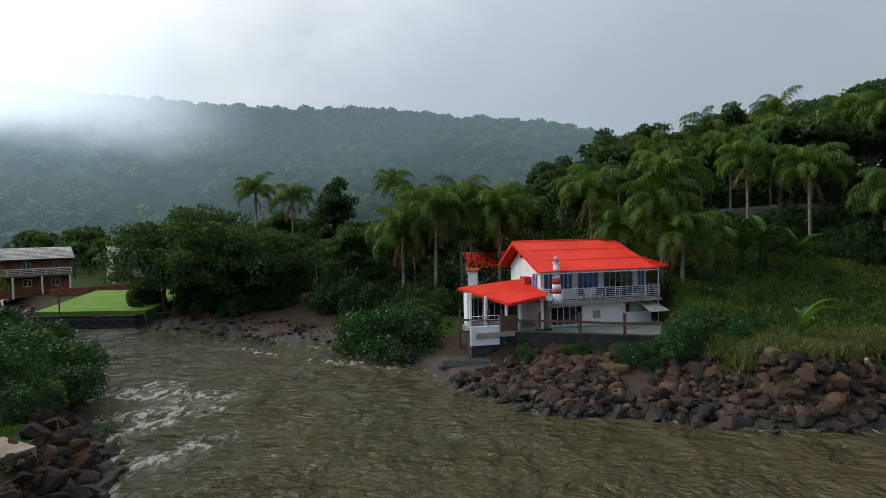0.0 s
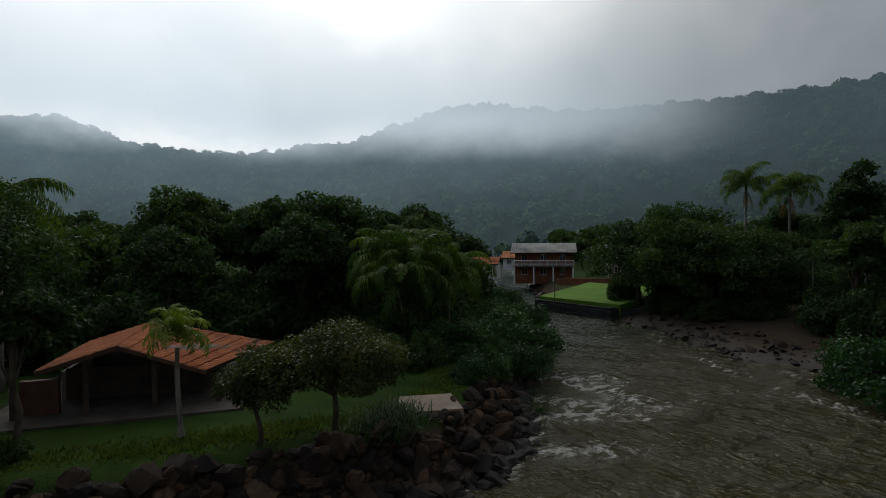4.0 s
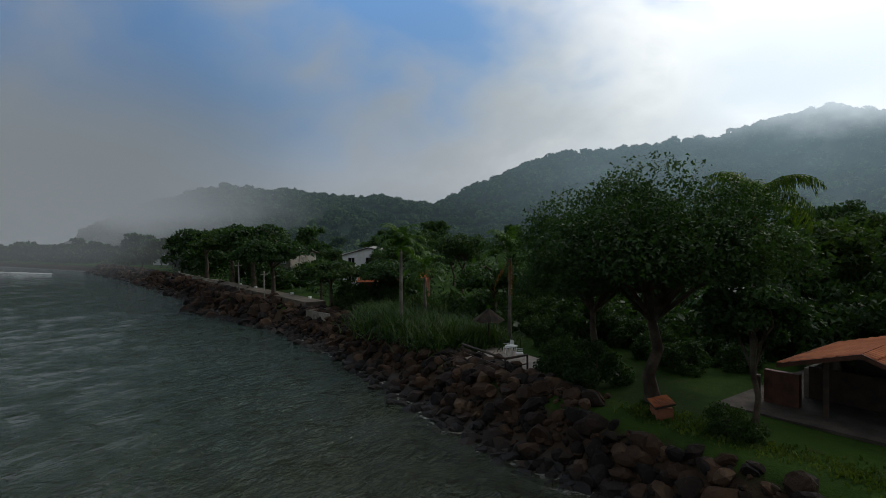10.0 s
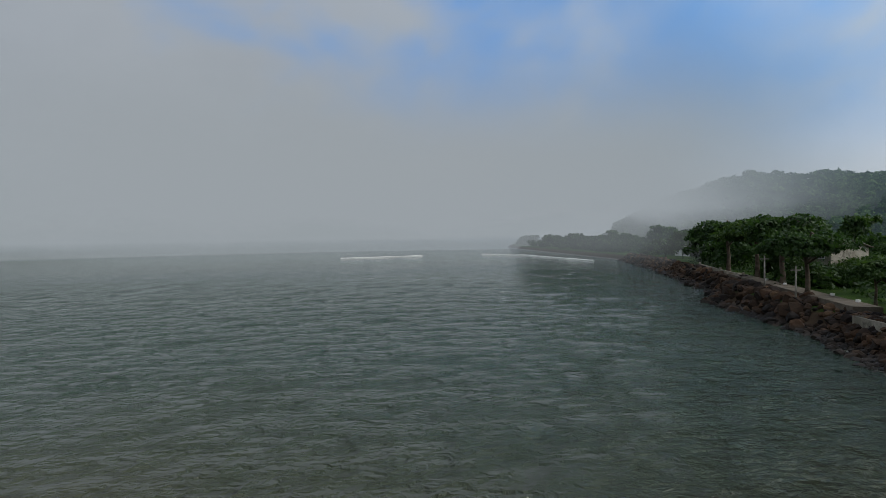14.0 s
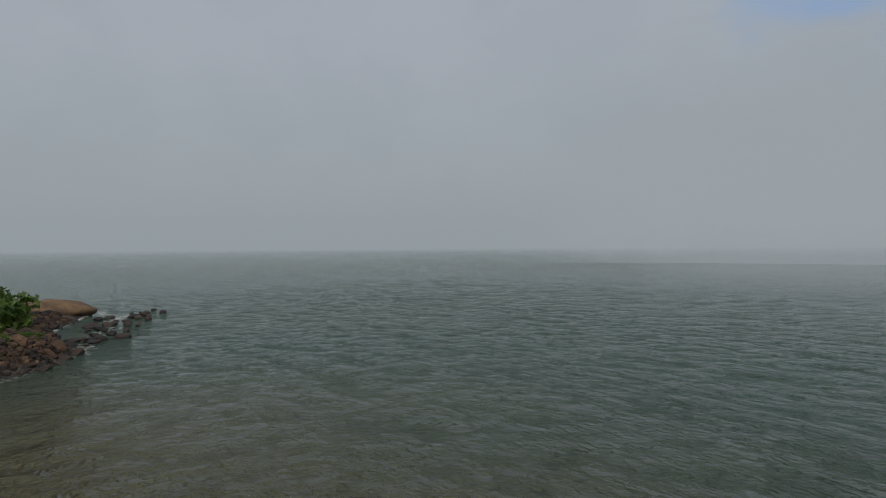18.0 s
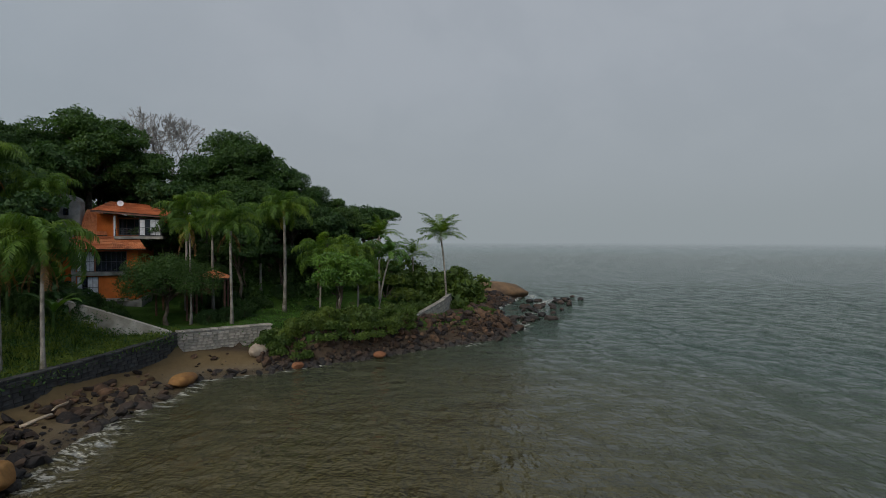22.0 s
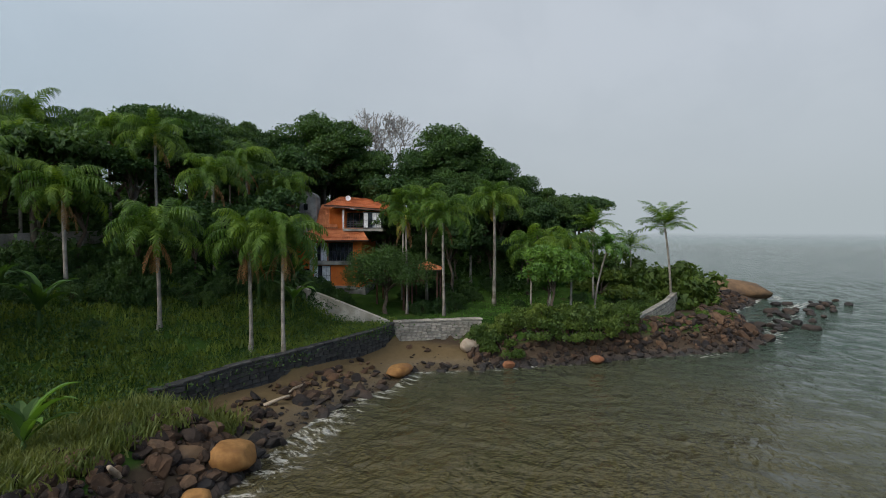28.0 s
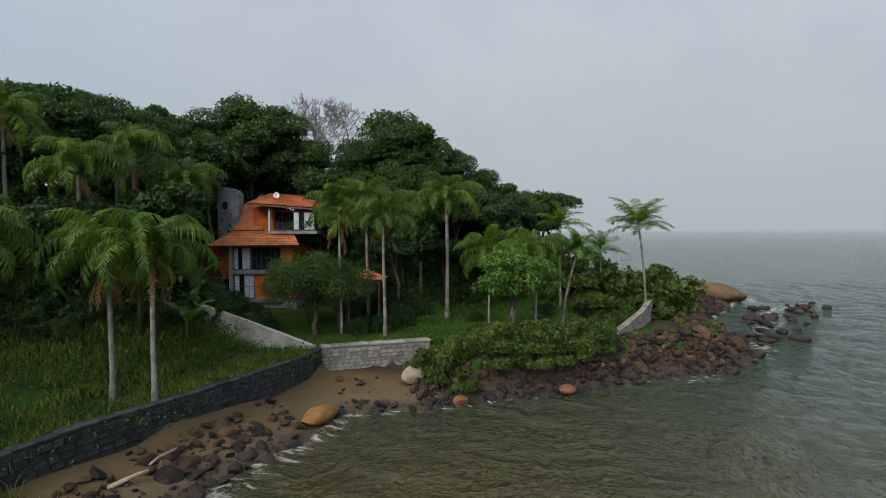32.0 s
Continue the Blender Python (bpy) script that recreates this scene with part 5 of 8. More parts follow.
    # flat pale box in place of the white air-conditioning unit
    part("wall_picture", box("wall_picture", (4.1, 0.86, G + 0.55), (4.75, 0.896, G + 1.15), PALE_ROCK, 0.01), ob, "small pale air-conditioning unit on the white wall")
    # balcony rail
    rail_run(ob, (0.0, 0.05, F), (9.5, 0.05, F), 1.0, 6, 1.18, WHITE_METAL)
    rail_run(ob, (9.5, 0.05, F), (9.5, 1.6, F), 1.0, 6, 1.5, WHITE_METAL)
    rail_run(ob, (0.0, 0.05, F), (-0.1, 1.5, F), 1.0, 6, 1.5, WHITE_METAL)
    for x in (9.45,):
        part("roof_post", tube("roof_post", [(x, 0.12, F), (x, 0.12, E - 0.2)], [0.045, 0.045], WHITE_METAL, 8), ob)
    part("downpipe", tube("downpipe", [(9.55, 0.3, G), (9.55, 0.3, E - 0.1)], [0.04, 0.04], WHITE_METAL, 7), ob)
    # pale awning at the side door
    aw = part("awning", slab_between("awning", ((8.0, -0.9, F - 0.95), (9.7, -0.9, F - 0.95)), ((9.5, 0.8, F - 0.45), (8.2, 0.8, F - 0.45)), surface("awning_sheet", (0.42, 0.42, 0.30), (0.60, 0.60, 0.46), 1.0, 0.5, 0.002), 0.03), ob, "pale yellowish awning over the side door")
    for k in range(4):
        x = 8.05 + k * 0.53
        part("awning_rib", tube("awning_rib", [(x, -0.9, F - 0.93), (x + 0.03, 0.8, F - 0.43)], [0.02, 0.02], WHITE_METAL, 5), aw)
    # annex with its own lower red roof
    part("annex_roof", slab_between("annex_roof", ((-5.95, 4.7, 5.66), (-3.15, 0.1, 4.78)), ((-0.02, -0.2, 5.35), (-0.3, 5.6, 6.05)), RED_ROOF, 0.07), ob, "flat red sheet roof of the annex")
    part("annex_fascia", slab_between("annex_fascia", ((-5.95, 4.7, 5.46), (-3.15, 0.1, 4.58)), ((-3.15, 0.1, 4.72), (-5.95, 4.7, 5.60)), RED_ROOF, 0.04), ob)
    part("annex_fascia", slab_between("annex_fascia", ((-3.15, 0.1, 4.58), (-0.02, -0.2, 5.15)), ((-0.02, -0.2, 5.29), (-3.15, 0.1, 4.72)), RED_ROOF, 0.04), ob)
    part("annex_wall", box("annex_wall", (-5.45, 4.5, G), (0.0, 4.7, 5.35), WHITE), ob)
    part("annex_wall", box("annex_wall", (-5.5, 3.4, G), (-5.3, 4.5, 5.3), WHITE), ob)
    part("foundation", box("foundation", (-6.0, 0.52, 0.5), (-0.65, 4.6, G - 0.31), MORTAR, 0.03), ob)
    part("annex_floor", box("annex_floor", (-5.7, 0.2, G - 0.3), (0.0, 4.5, G + 0.06), TERRACE), ob)
    for x, y, top in ((-5.3, 3.2, 5.35), (-4.4, 2.0, 5.15), (-3.2, 0.6, 4.75), (-2.2, 0.5, 4.9), (-0.4, 0.4, 5.1)):
        part("annex_post", box("annex_post", (x - 0.09, y - 0.09, G), (x + 0.09, y + 0.09, top), WHITE), ob)
    window(ob, -5.1, -3.9, G + 0.2, 4.8, 4.5, 3, WHITE_METAL, WINDOW_GLASS)
    window(ob, -3.5, -0.6, G + 0.2, 4.8, 4.5, 5, WHITE_METAL, WINDOW_GLASS)
    part("annex_parapet", box("annex_parapet", (-6.1, 0.35, G - 0.9), (-3.85, 0.5, G + 0.55), WHITE, 0.02), ob)
    part("annex_gate", box("annex_gate", (-3.75, 0.25, G - 0.3), (-2.4, 0.4, G + 1.25), BROWN_WOOD, 0.01), ob, "red-brown wooden gate panel")
    rail_run(ob, (-6.1, 0.42, G + 0.55), (-3.85, 0.42, G + 0.55), 0.75, 2, 1.3, WHITE_METAL)
    return ob


white_house()
terrace = tagged(new("terrace", box("terrace", (3.2, 48.6, -0.2), (7.4, 51.3, 0.8), MORTAR, 0.3)), "rough concrete landing below the annex", "terrace", kind="structure")
terrace.matrix_basis = pose(0, 0, 0)
seawall = tagged(new("wall_terrace", box("wall_terrace", (0, 0, 0), (12.4, 0.35, 2.0), STONE_DARK, 0.03)), "dark stone retaining wall below the terrace", "wall", kind="structure")
seawall.matrix_basis = pose(7.7, 50.75, 0.62, 0, 0, -13.2)


tagged(new("pavement", slab_between("pavement", ((8.0, 51.1, 2.63), (19.6, 48.4, 2.63)), ((21.0, 54.0, 2.63), (11.5, 51.9, 2.63)), TERRACE, 0.7)), "paved strip between the white house and its fence", "paving", kind="structure")


def lighthouse():
    ob = thing("ornamental_lighthouse", "small white ornamental lighthouse with two red bands on the balcony", "ornament", pose(12.2, 51.0, 4.66))
    hs, rs = [0, 0.75, 1.05, 1.45, 1.85, 2.15, 3.0], [0.40, 0.36, 0.345, 0.325, 0.305, 0.29, 0.22]
    for k in range(6):
        part("band" if k % 2 else "shaft", tube("shaft", [(0, 0, hs[k]), (0, 0, hs[k + 1])], [rs[k], rs[k + 1]], RED_PAINT if k in (1, 3) else WHITE, 16), ob, "red painted band" if k in (1, 3) else "")
    part("gallery", tube("gallery", [(0, 0, 3.0), (0, 0, 3.08)], [0.30, 0.30], WHITE, 14), ob)
    part("lantern", tube("lantern", [(0, 0, 3.08), (0, 0, 3.4)], [0.17, 0.15], PALE_ROCK, 10), ob)
    part("cap", tube("cap", [(0, 0, 3.4), (0, 0, 3.55)], [0.2, 0.02], WHITE, 10), ob)
    return ob


lighthouse()


def fence():
    pts = [(4.8, 51.2), (7.0, 51.0), (8.0, 50.9), (10.8, 50.35), (13.65, 49.6), (16.65, 48.85), (19.75, 48.15)]
    ob = thing("fence", "red-brown wooden post-and-rail fence along the terrace", "fence")
    for x, y in pts:
        p = part("post", box("post", (x - 0.1, y - 0.1, 1.2), (x + 0.1, y + 0.1, 4.1), BROWN_WOOD, 0.015), ob)
        part("post_cap", box("post_cap", (x - 0.13, y - 0.13, 4.103), (x + 0.13, y + 0.13, 4.15), BROWN_WOOD), p)
    for (ax, ay), (bx, by) in zip(pts, pts[1:]):
        for z in (2.45, 3.35):
            a, b = Vector((ax, ay, z)), Vector((bx, by, z))
            d = (b - a).normalized() * 0.1
            n = Vector((-d.y, d.x, 0)).normalized() * 0.04
            part("rail", slab_between("rail", (a + d - n, b - d - n), (b - d - n + Vector((0, 0, 0.17)), a + d - n + Vector((0, 0, 0.17))), BROWN_WOOD, 0.07), ob)
        pn = part("pane", slab_between("pane", (Vector((ax, ay, 2.66)), Vector((bx, by, 2.66))), (Vector((bx, by, 3.32)), Vector((ax, ay, 3.32))), CLEAR, 0.01), ob, "clear glass infill panel")
        pn.visible_shadow = False
    return ob


fence()


def lounge_chair(x, y, turn):
    ob = thing("chair", "dark woven garden chair on the balcony", "chair", pose(x, y, 4.66, 0, 0, turn), "chairs on the balcony")
    part("seat", box("seat", (-0.28, -0.28, 0.38), (0.28, 0.28, 0.44), BLACK_METAL, 0.02), ob)
    part("backrest", slab_between("backrest", ((-0.28, 0.26, 0.45), (0.28, 0.26, 0.45)), ((0.28, 0.42, 0.95), (-0.28, 0.42, 0.95)), BLACK_METAL, 0.05), ob)
    for lx in (-0.25, 0.25):
        for ly in (-0.25, 0.25):
            part("leg", tube("leg", [(lx, ly, 0), (lx, ly, 0.38)], [0.025, 0.025], BLACK_METAL, 6), ob)
        part("armrest", box("armrest", (lx - 0.03, -0.26, 0.6), (lx + 0.03, 0.28, 0.64), BLACK_METAL, 0.01), ob)
    return ob


for x, y, a in ((14.3, 52.6, 160), (15.6, 52.9, 200), (16.5, 53.1, 150), (18.6, 53.8, 190)):
    lounge_chair(x, y, a)


def dish(label, x, y, z, r, turn, mount):
    ob = thing("satellite_dish", label, "dish", pose(x, y, z, 0, 0, turn))
    verts, faces, n = [(0, 0, 0)], [], 16
    for ring in (0.5, 1.0):
        for k in range(n):
            t = 2 * math.pi * k / n
            verts.append((r * ring * math.cos(t), -0.25 * r * ring * ring, r * ring * math.sin(t)))
    faces = [(0, 1 + k, 1 + (k + 1) % n) for k in range(n)] + [(1 + k, 1 + n + k, 1 + n + (k + 1) % n, 1 + (k + 1) % n) for k in range(n)]
    part("bowl", mesh_from("bowl", verts, faces, WHITE_METAL, True), ob)
    part("feed_arm", tube("feed_arm", [(0, 0, -r * 0.9), (0, -r * 0.9, 0)], [0.02, 0.02], WHITE_METAL, 5), ob)
    part("mast", tube("mast", [(0, 0.05, -mount), (0, 0.05, 0.05)], [0.03, 0.03], BLACK_METAL, 6), ob)
    return ob


dish("small white satellite dish on the corner of the annex", 11.6, 50.7, 5.2, 0.32, 20, 0.5)

# ---- stone walls ----
def block_mesh(name, w, d, h, mat, seed):
    """A rough-hewn block with chamfered, uneven edges, its face towards -y."""
    r = np.random.default_rng(seed)
    bm = bmesh.new()
    bmesh.ops.create_cube(bm, size=1.0)
    for v in bm.verts:
        v.co = Vector((v.co.x * w, v.co.y * d, v.co.z * h)) + Vector(r.uniform(-0.025, 0.025, 3))
    bmesh.ops.bevel(bm, geom=bm.edges[:], offset=0.03, segments=1, affect="EDGES")
    me = bpy.data.meshes.new(name)
    bm.to_mesh(me)
    bm.free()
    me.materials.append(mat)
    return me


def stone_wall(name, label, pts, tops, depth, thick, core, stone, rows_h, width, seed, parts_from=0):
    """A wall along plan points with heights: a core, a coping, and stones set in its seaward face."""
    r = np.random.default_rng(seed)
    verts, faces = [], []
    for k, ((x, y), t) in enumerate(zip(pts, tops)):
        a, b = pts[max(k - 1, 0)], pts[min(k + 1, len(pts) - 1)]
        d = Vector((b[0] - a[0], b[1] - a[1], 0)).normalized()
        n = Vector((d.y, -d.x, 0))
        p = Vector((x, y, 0))
        for off, z in ((0.0, t - depth), (0.0, t), (-thick, t), (-thick, t - depth)):
            verts.append(p + n * off + Vector((0, 0, z)))
    for k in range(len(pts) - 1):
        i = 4 * k
        for s in range(4):
            faces.append((i + s, i + (s + 1) % 4, i + 4 + (s + 1) % 4, i + 4 + s))
    faces += [(0, 3, 2, 1), tuple(4 * len(pts) - 4 + s for s in range(4))]
    wall = tagged(new(name, mesh_from(name, verts, faces, core)), label, "wall", kind="structure")
    blocks = [block_mesh("stone", width * f, 0.16, rows_h * 0.86, stone, seed + k) for k, f in enumerate((0.72, 0.88, 1.0, 1.15))]
    caps = [block_mesh("coping_stone", width * 1.5, thick + 0.14, 0.16, stone, seed + 20 + k) for k in range(3)]
    for (a, b, ta, tb) in zip(pts, pts[1:], tops, tops[1:]):
        L, turn = math.hypot(b[0] - a[0], b[1] - a[1]), math.degrees(math.atan2(b[1] - a[1], b[0] - a[0]))
        n = Vector((b[1] - a[1], a[0] - b[0], 0)).normalized()
        rows = int(depth * 0.9 / rows_h)
        for row in range(rows):
            u = r.uniform(0, 0.3)
            while u < L - 0.1:
                k = r.integers(4)
                w = width * (0.72, 0.88, 1.0, 1.15)[k]
                t = (u + w / 2) / L
                z = ta + (tb - ta) * t - 0.12 - rows_h * (row + 0.5)
                x, y = a[0] + (b[0] - a[0]) * t, a[1] + (b[1] - a[1]) * t
                if z > ground_z(x + n.x * 0.5, y + n.y * 0.5) - 0.25:
                    part("stone", blocks[k], wall, "", pose(x + n.x * r.uniform(-0.01, 0.035), y + n.y * r.uniform(-0.01, 0.035), z, r.uniform(-2, 2), r.uniform(-3, 3), turn))
                u += w + 0.04
        u = 0.0
        while u < L:
            t = min(1, (u + width * 0.75) / L)
            part("coping_stone", caps[r.integers(3)], wall, "", pose(a[0] + (b[0] - a[0]) * t - n.x * thick / 2, a[1] + (b[1] - a[1]) * t - n.y * thick / 2, ta + (tb - ta) * t + 0.06 + r.uniform(-.02, .02), 0, 0, turn + r.uniform(-1, 1)))
            u += width * 1.55
    return wall


WX = [34.6, 36, 41, 47, 54, 58, 60.2]
stone_wall("wall_cove", "dark stone sea wall behind the little beach", [(x, float(wall_line(x))) for x in WX], [2.75, 2.95, 3.1, 3.12, 3.1, 3.1, 3.1], 2.3, 0.5, MORTAR, STONE_DARK, 0.36, 0.66, 401)
stone_wall("wall_garden", "pale rubble-stone garden wall above the beach", [(60.2, 47.2), (63.3, 43.6), (66.2, 40.2)], [3.2, 3.2, 3.2], 3.3, 0.95, MORTAR_PALE, STONE_PALE, 0.30, 0.5, 402)
stone_wall("wall_point", "low pale stone wall at the edge of the point's garden", [(72.6, 25.6), (79, 24.6), (86, 23.6), (95.5, 23.0)], [3.3, 3.5, 3.7, 3.9], 2.6, 0.5, MORTAR_PALE, STONE_PALE, 0.42, 0.75, 403)
steep = [(56.0, 56.3), (57.4, 53.4), (58.8, 50.4), (59.9, 47.8)]
tops = [7.0, 5.8, 4.5, 3.4]
verts, faces = [], []
for (x, y), t in zip(steep, tops):
    verts += [(x, y, t - 3.4), (x, y, t), (x + 0.45, y, t), (x + 0.45, y, t - 3.4)]
for k in range(3):
    faces += [(4 * k + s, 4 * k + (s + 1) % 4, 4 * k + 4 + (s + 1) % 4, 4 * k + 4 + s) for s in range(4)]
faces += [(0, 3, 2, 1), (12, 13, 14, 15)]
tagged(new("wall_stairs", mesh_from("wall_stairs", verts, faces, PLASTER_WORN)), "stained, peeling plaster wall that climbs to the orange house", "wall", kind="structure")
tagged(new("wall_clearing", poly_wall("wall_clearing", [(30, 9.0), (47, 9.8), (47, 12.6), (40, 12.4), (30, 11.9)], 71.6, 71.95, CONCRETE)), "long weathered concrete wall above the clearing", "wall", kind="structure")


# ---- tiles ----
def tiled_roof(parent, low_a, low_b, high_b, high_a, mat, label="", tile=0.26, row=0.42):
    """A tiled slope: barrel tiles in rows, each row stepped over the one below, in one sheet; and its thickness."""
    a, b, c, d = (Vector(v) for v in (low_a, low_b, high_b, high_a))
    up = (b - a).cross(d - a).normalized()
    n = max(3, int((b - a).length / tile)) * 4
    m = max(2, int((d - a).length / row))
    verts, faces = [], []
    for j in range(m):
        for e in (0, 1):
            s = (j + e * 1.06) / m
            lift = 0.05 * (1 - e)
            for i in range(n + 1):
                t = i / n
                verts.append(a.lerp(b, t).lerp(d.lerp(c, t), min(s, 1.0)) + up * (0.05 * abs(math.sin(math.pi * i / 4)) + lift))
        o = j * 2 * (n + 1)
        for i in range(n):
            faces.append((o + i, o + i + 1, o + n + 2 + i, o + n + 1 + i))
            if j < m - 1:
                faces.append((o + n + 1 + i, o + n + 2 + i, o + 2 * n + 3 + i, o + 2 * n + 2 + i))
    ob = part("roof", mesh_from("roof", verts, faces, mat), parent, label)
    part("roof_deck", slab_between("roof_deck", (a - up * 0.03, b - up * 0.03), (c - up * 0.03, d - up * 0.03), DARK_WOOD, 0.1), ob)
    return ob


# ---- the orange house on the headland ----
def orange_house():
    ob = thing("house", "orange three-storey house with clay tile roofs and a concrete chimney tower", "house", pose(69.2, 65.5, 0, 0, 0, -67.5))
    G = 4.2
    part("plinth", box("plinth", (-3.4, 0.3, 2.0), (7.0, 9.0, 5.2), CONCRETE), ob)
    part("wall", box("wall", (-3.5, 1.2, 5.2), (0.0, 9.0, 11.6), ORANGE), ob)
    part("wall", box("wall", (0.0, 0.2, 5.2), (6.6, 9.0, 11.4), ORANGE), ob)
    part("column", box("column", (-0.35, -0.05, 2.6), (0.05, 0.35, 11.3), CONCRETE, 0.02), ob)
    part("floor_band", box("floor_band", (0.05, -0.1, 8.1), (5.6, 0.195, 8.55), CONCRETE, 0.02), ob)
    part("floor_band", box("floor_band", (0.05, -0.1, 5.0), (5.6, 0.195, 5.35), CONCRETE, 0.02), ob)
    window(ob, 0.15, 2.0, 8.6, 11.0, 0.2, 4, BLACK_METAL, WINDOW_GLASS, curtain=True, bars=1)
    window(ob, 2.1, 5.4, 8.6, 11.0, 0.2, 6, BLACK_METAL, WINDOW_GLASS, bars=1)
    window(ob, 0.15, 2.4, 5.4, 8.0, 0.2, 4, BLACK_METAL, WINDOW_GLASS, curtain=True, bars=1)
    for x0 in (-3.0, -1.6):
        part("arch", poly_wall("arch", [(x0, 5.6)] + [(x0 + 0.55 - 0.55 * math.cos(t * math.pi / 8), 7.0 + 0.5 * math.sin(t * math.pi / 8)) for t in range(9)] + [(x0 + 1.1, 5.6)], 1.14, 1.196, WINDOW_GLASS), ob, "dark arched opening")
    tiled_roof(ob, (-2.4, -1.1, 11.25), (7.8, -1.1, 11.3), (6.2, 1.9, 12.85), (-0.3, 1.9, 12.85), TILE, "orange clay tiles of the middle roof")
    tiled_roof(ob, (-3.8, 9.0, 11.3), (-2.4, -1.1, 11.25), (-0.3, 1.9, 12.85), (-0.3, 8.0, 12.9), TILE)
    # top storey
    part("wall", box("wall", (1.7, 2.2, 11.4), (3.9, 9.0, 15.6), ORANGE), ob)
    part("wall", box("wall", (3.9, 2.6, 12.6), (9.1, 9.0, 15.2), ORANGE), ob)
    part("balcony", box("balcony", (3.9, 0.7, 12.5), (9.3, 2.6, 12.85), CONCRETE, 0.02), ob)
    part("corner_post", box("corner_post", (3.86, 0.8, 12.85), (4.06, 1.0, 15.35), CURTAIN), ob)
    window(ob, 4.0, 6.6, 12.95, 15.0, 2.6, 3, BROWN_WOOD, WINDOW_GLASS, sill=False)
    part("bay", box("bay", (6.6, 0.85, 12.86), (9.1, 2.59, 15.05), BLACK_METAL), ob)
    window(ob, 6.65, 9.05, 12.95, 14.95, 0.85, 4, BLACK_METAL, WINDOW_GLASS, curtain=True, bars=1, sill=False)
    rail_run(ob, (4.05, 0.8, 12.85), (6.6, 0.8, 12.85), 0.9, 3, 0.8, BLACK_METAL)
    tiled_roof(ob, (1.6, 0.2, 15.95), (9.9, 0.2, 15.3), (9.6, 8.0, 16.9), (1.6, 8.0, 17.5), TILE, "orange clay tiles of the top roof")
    tiled_roof(ob, (-0.6, 1.9, 12.95), (2.9, 1.9, 12.95), (1.7, 4.4, 16.2), (0.0, 4.4, 16.2), TILE)
    part("fascia", slab_between("fascia", ((1.6, 0.16, 15.75), (9.9, 0.16, 15.1)), ((9.9, 0.16, 15.28), (1.6, 0.16, 15.93)), BROWN_WOOD, 0.05), ob)
    tower = part("chimney_tower", poly_wall("chimney_tower", [(-2.5, 8.0), (-0.15, 8.0), (-0.15, 17.1), (-0.5, 17.55), (-1.2, 17.85), (-2.5, 17.95)], 2.4, 4.2, CONCRETE), ob, "tall weathered concrete chimney tower")
    part("opening", box("opening", (-1.9, 2.36, 15.4), (-1.35, 2.397, 16.2), WINDOW_GLASS), tower)
    part("antenna", tube("antenna", [(-2.0, 3.0, 17.9), (-2.0, 3.0, 19.2)], [0.025, 0.015], BLACK_METAL, 5), tower)
    for x in (-2.9, -2.6):
        part("pipe", tube("pipe", [(x, 5, 12), (x, 5, 15.0)], [0.06, 0.06], CONCRETE, 6), ob)
    return ob


orange_house()
dish("white satellite dish on the tiled roof of the orange house", 73.8, 63.1, 17.0, 0.36, -50, 1.0)


def tiled_hut(label, x, y, z, half, rise, posts, turn):
    """A garden shelter: four posts under a hipped tile roof."""
    ob = thing("garden_shelter", label, "shelter", pose(x, y, 0, 0, 0, turn))
    top = Vector((0, 0, z + rise))
    cs = [Vector((sx * half, sy * half, z)) for sx, sy in ((-1, -1), (1, -1), (1, 1), (-1, 1))]
    for k in range(4):
        a, b = cs[k], cs[(k + 1) % 4]
        tiled_roof(ob, a, b, top + (b - a) * 0.02, top - (b - a) * 0.02, TILE)
        part("post", box("post", (a.x * 0.8 - 0.1, a.y * 0.8 - 0.1, posts), (a.x * 0.8 + 0.1, a.y * 0.8 + 0.1, z - 0.05), BROWN_WOOD), ob)
    return ob


tiled_hut("garden shelter with a hipped clay tile roof", 71.4, 49.6, 7.9, 1.9, 0.9, 2.9, 20)
tiled_hut("tiled garden shelter half hidden by a tree", 69.2, 53.0, 7.4, 2.0, 0.9, 3.2, 20)


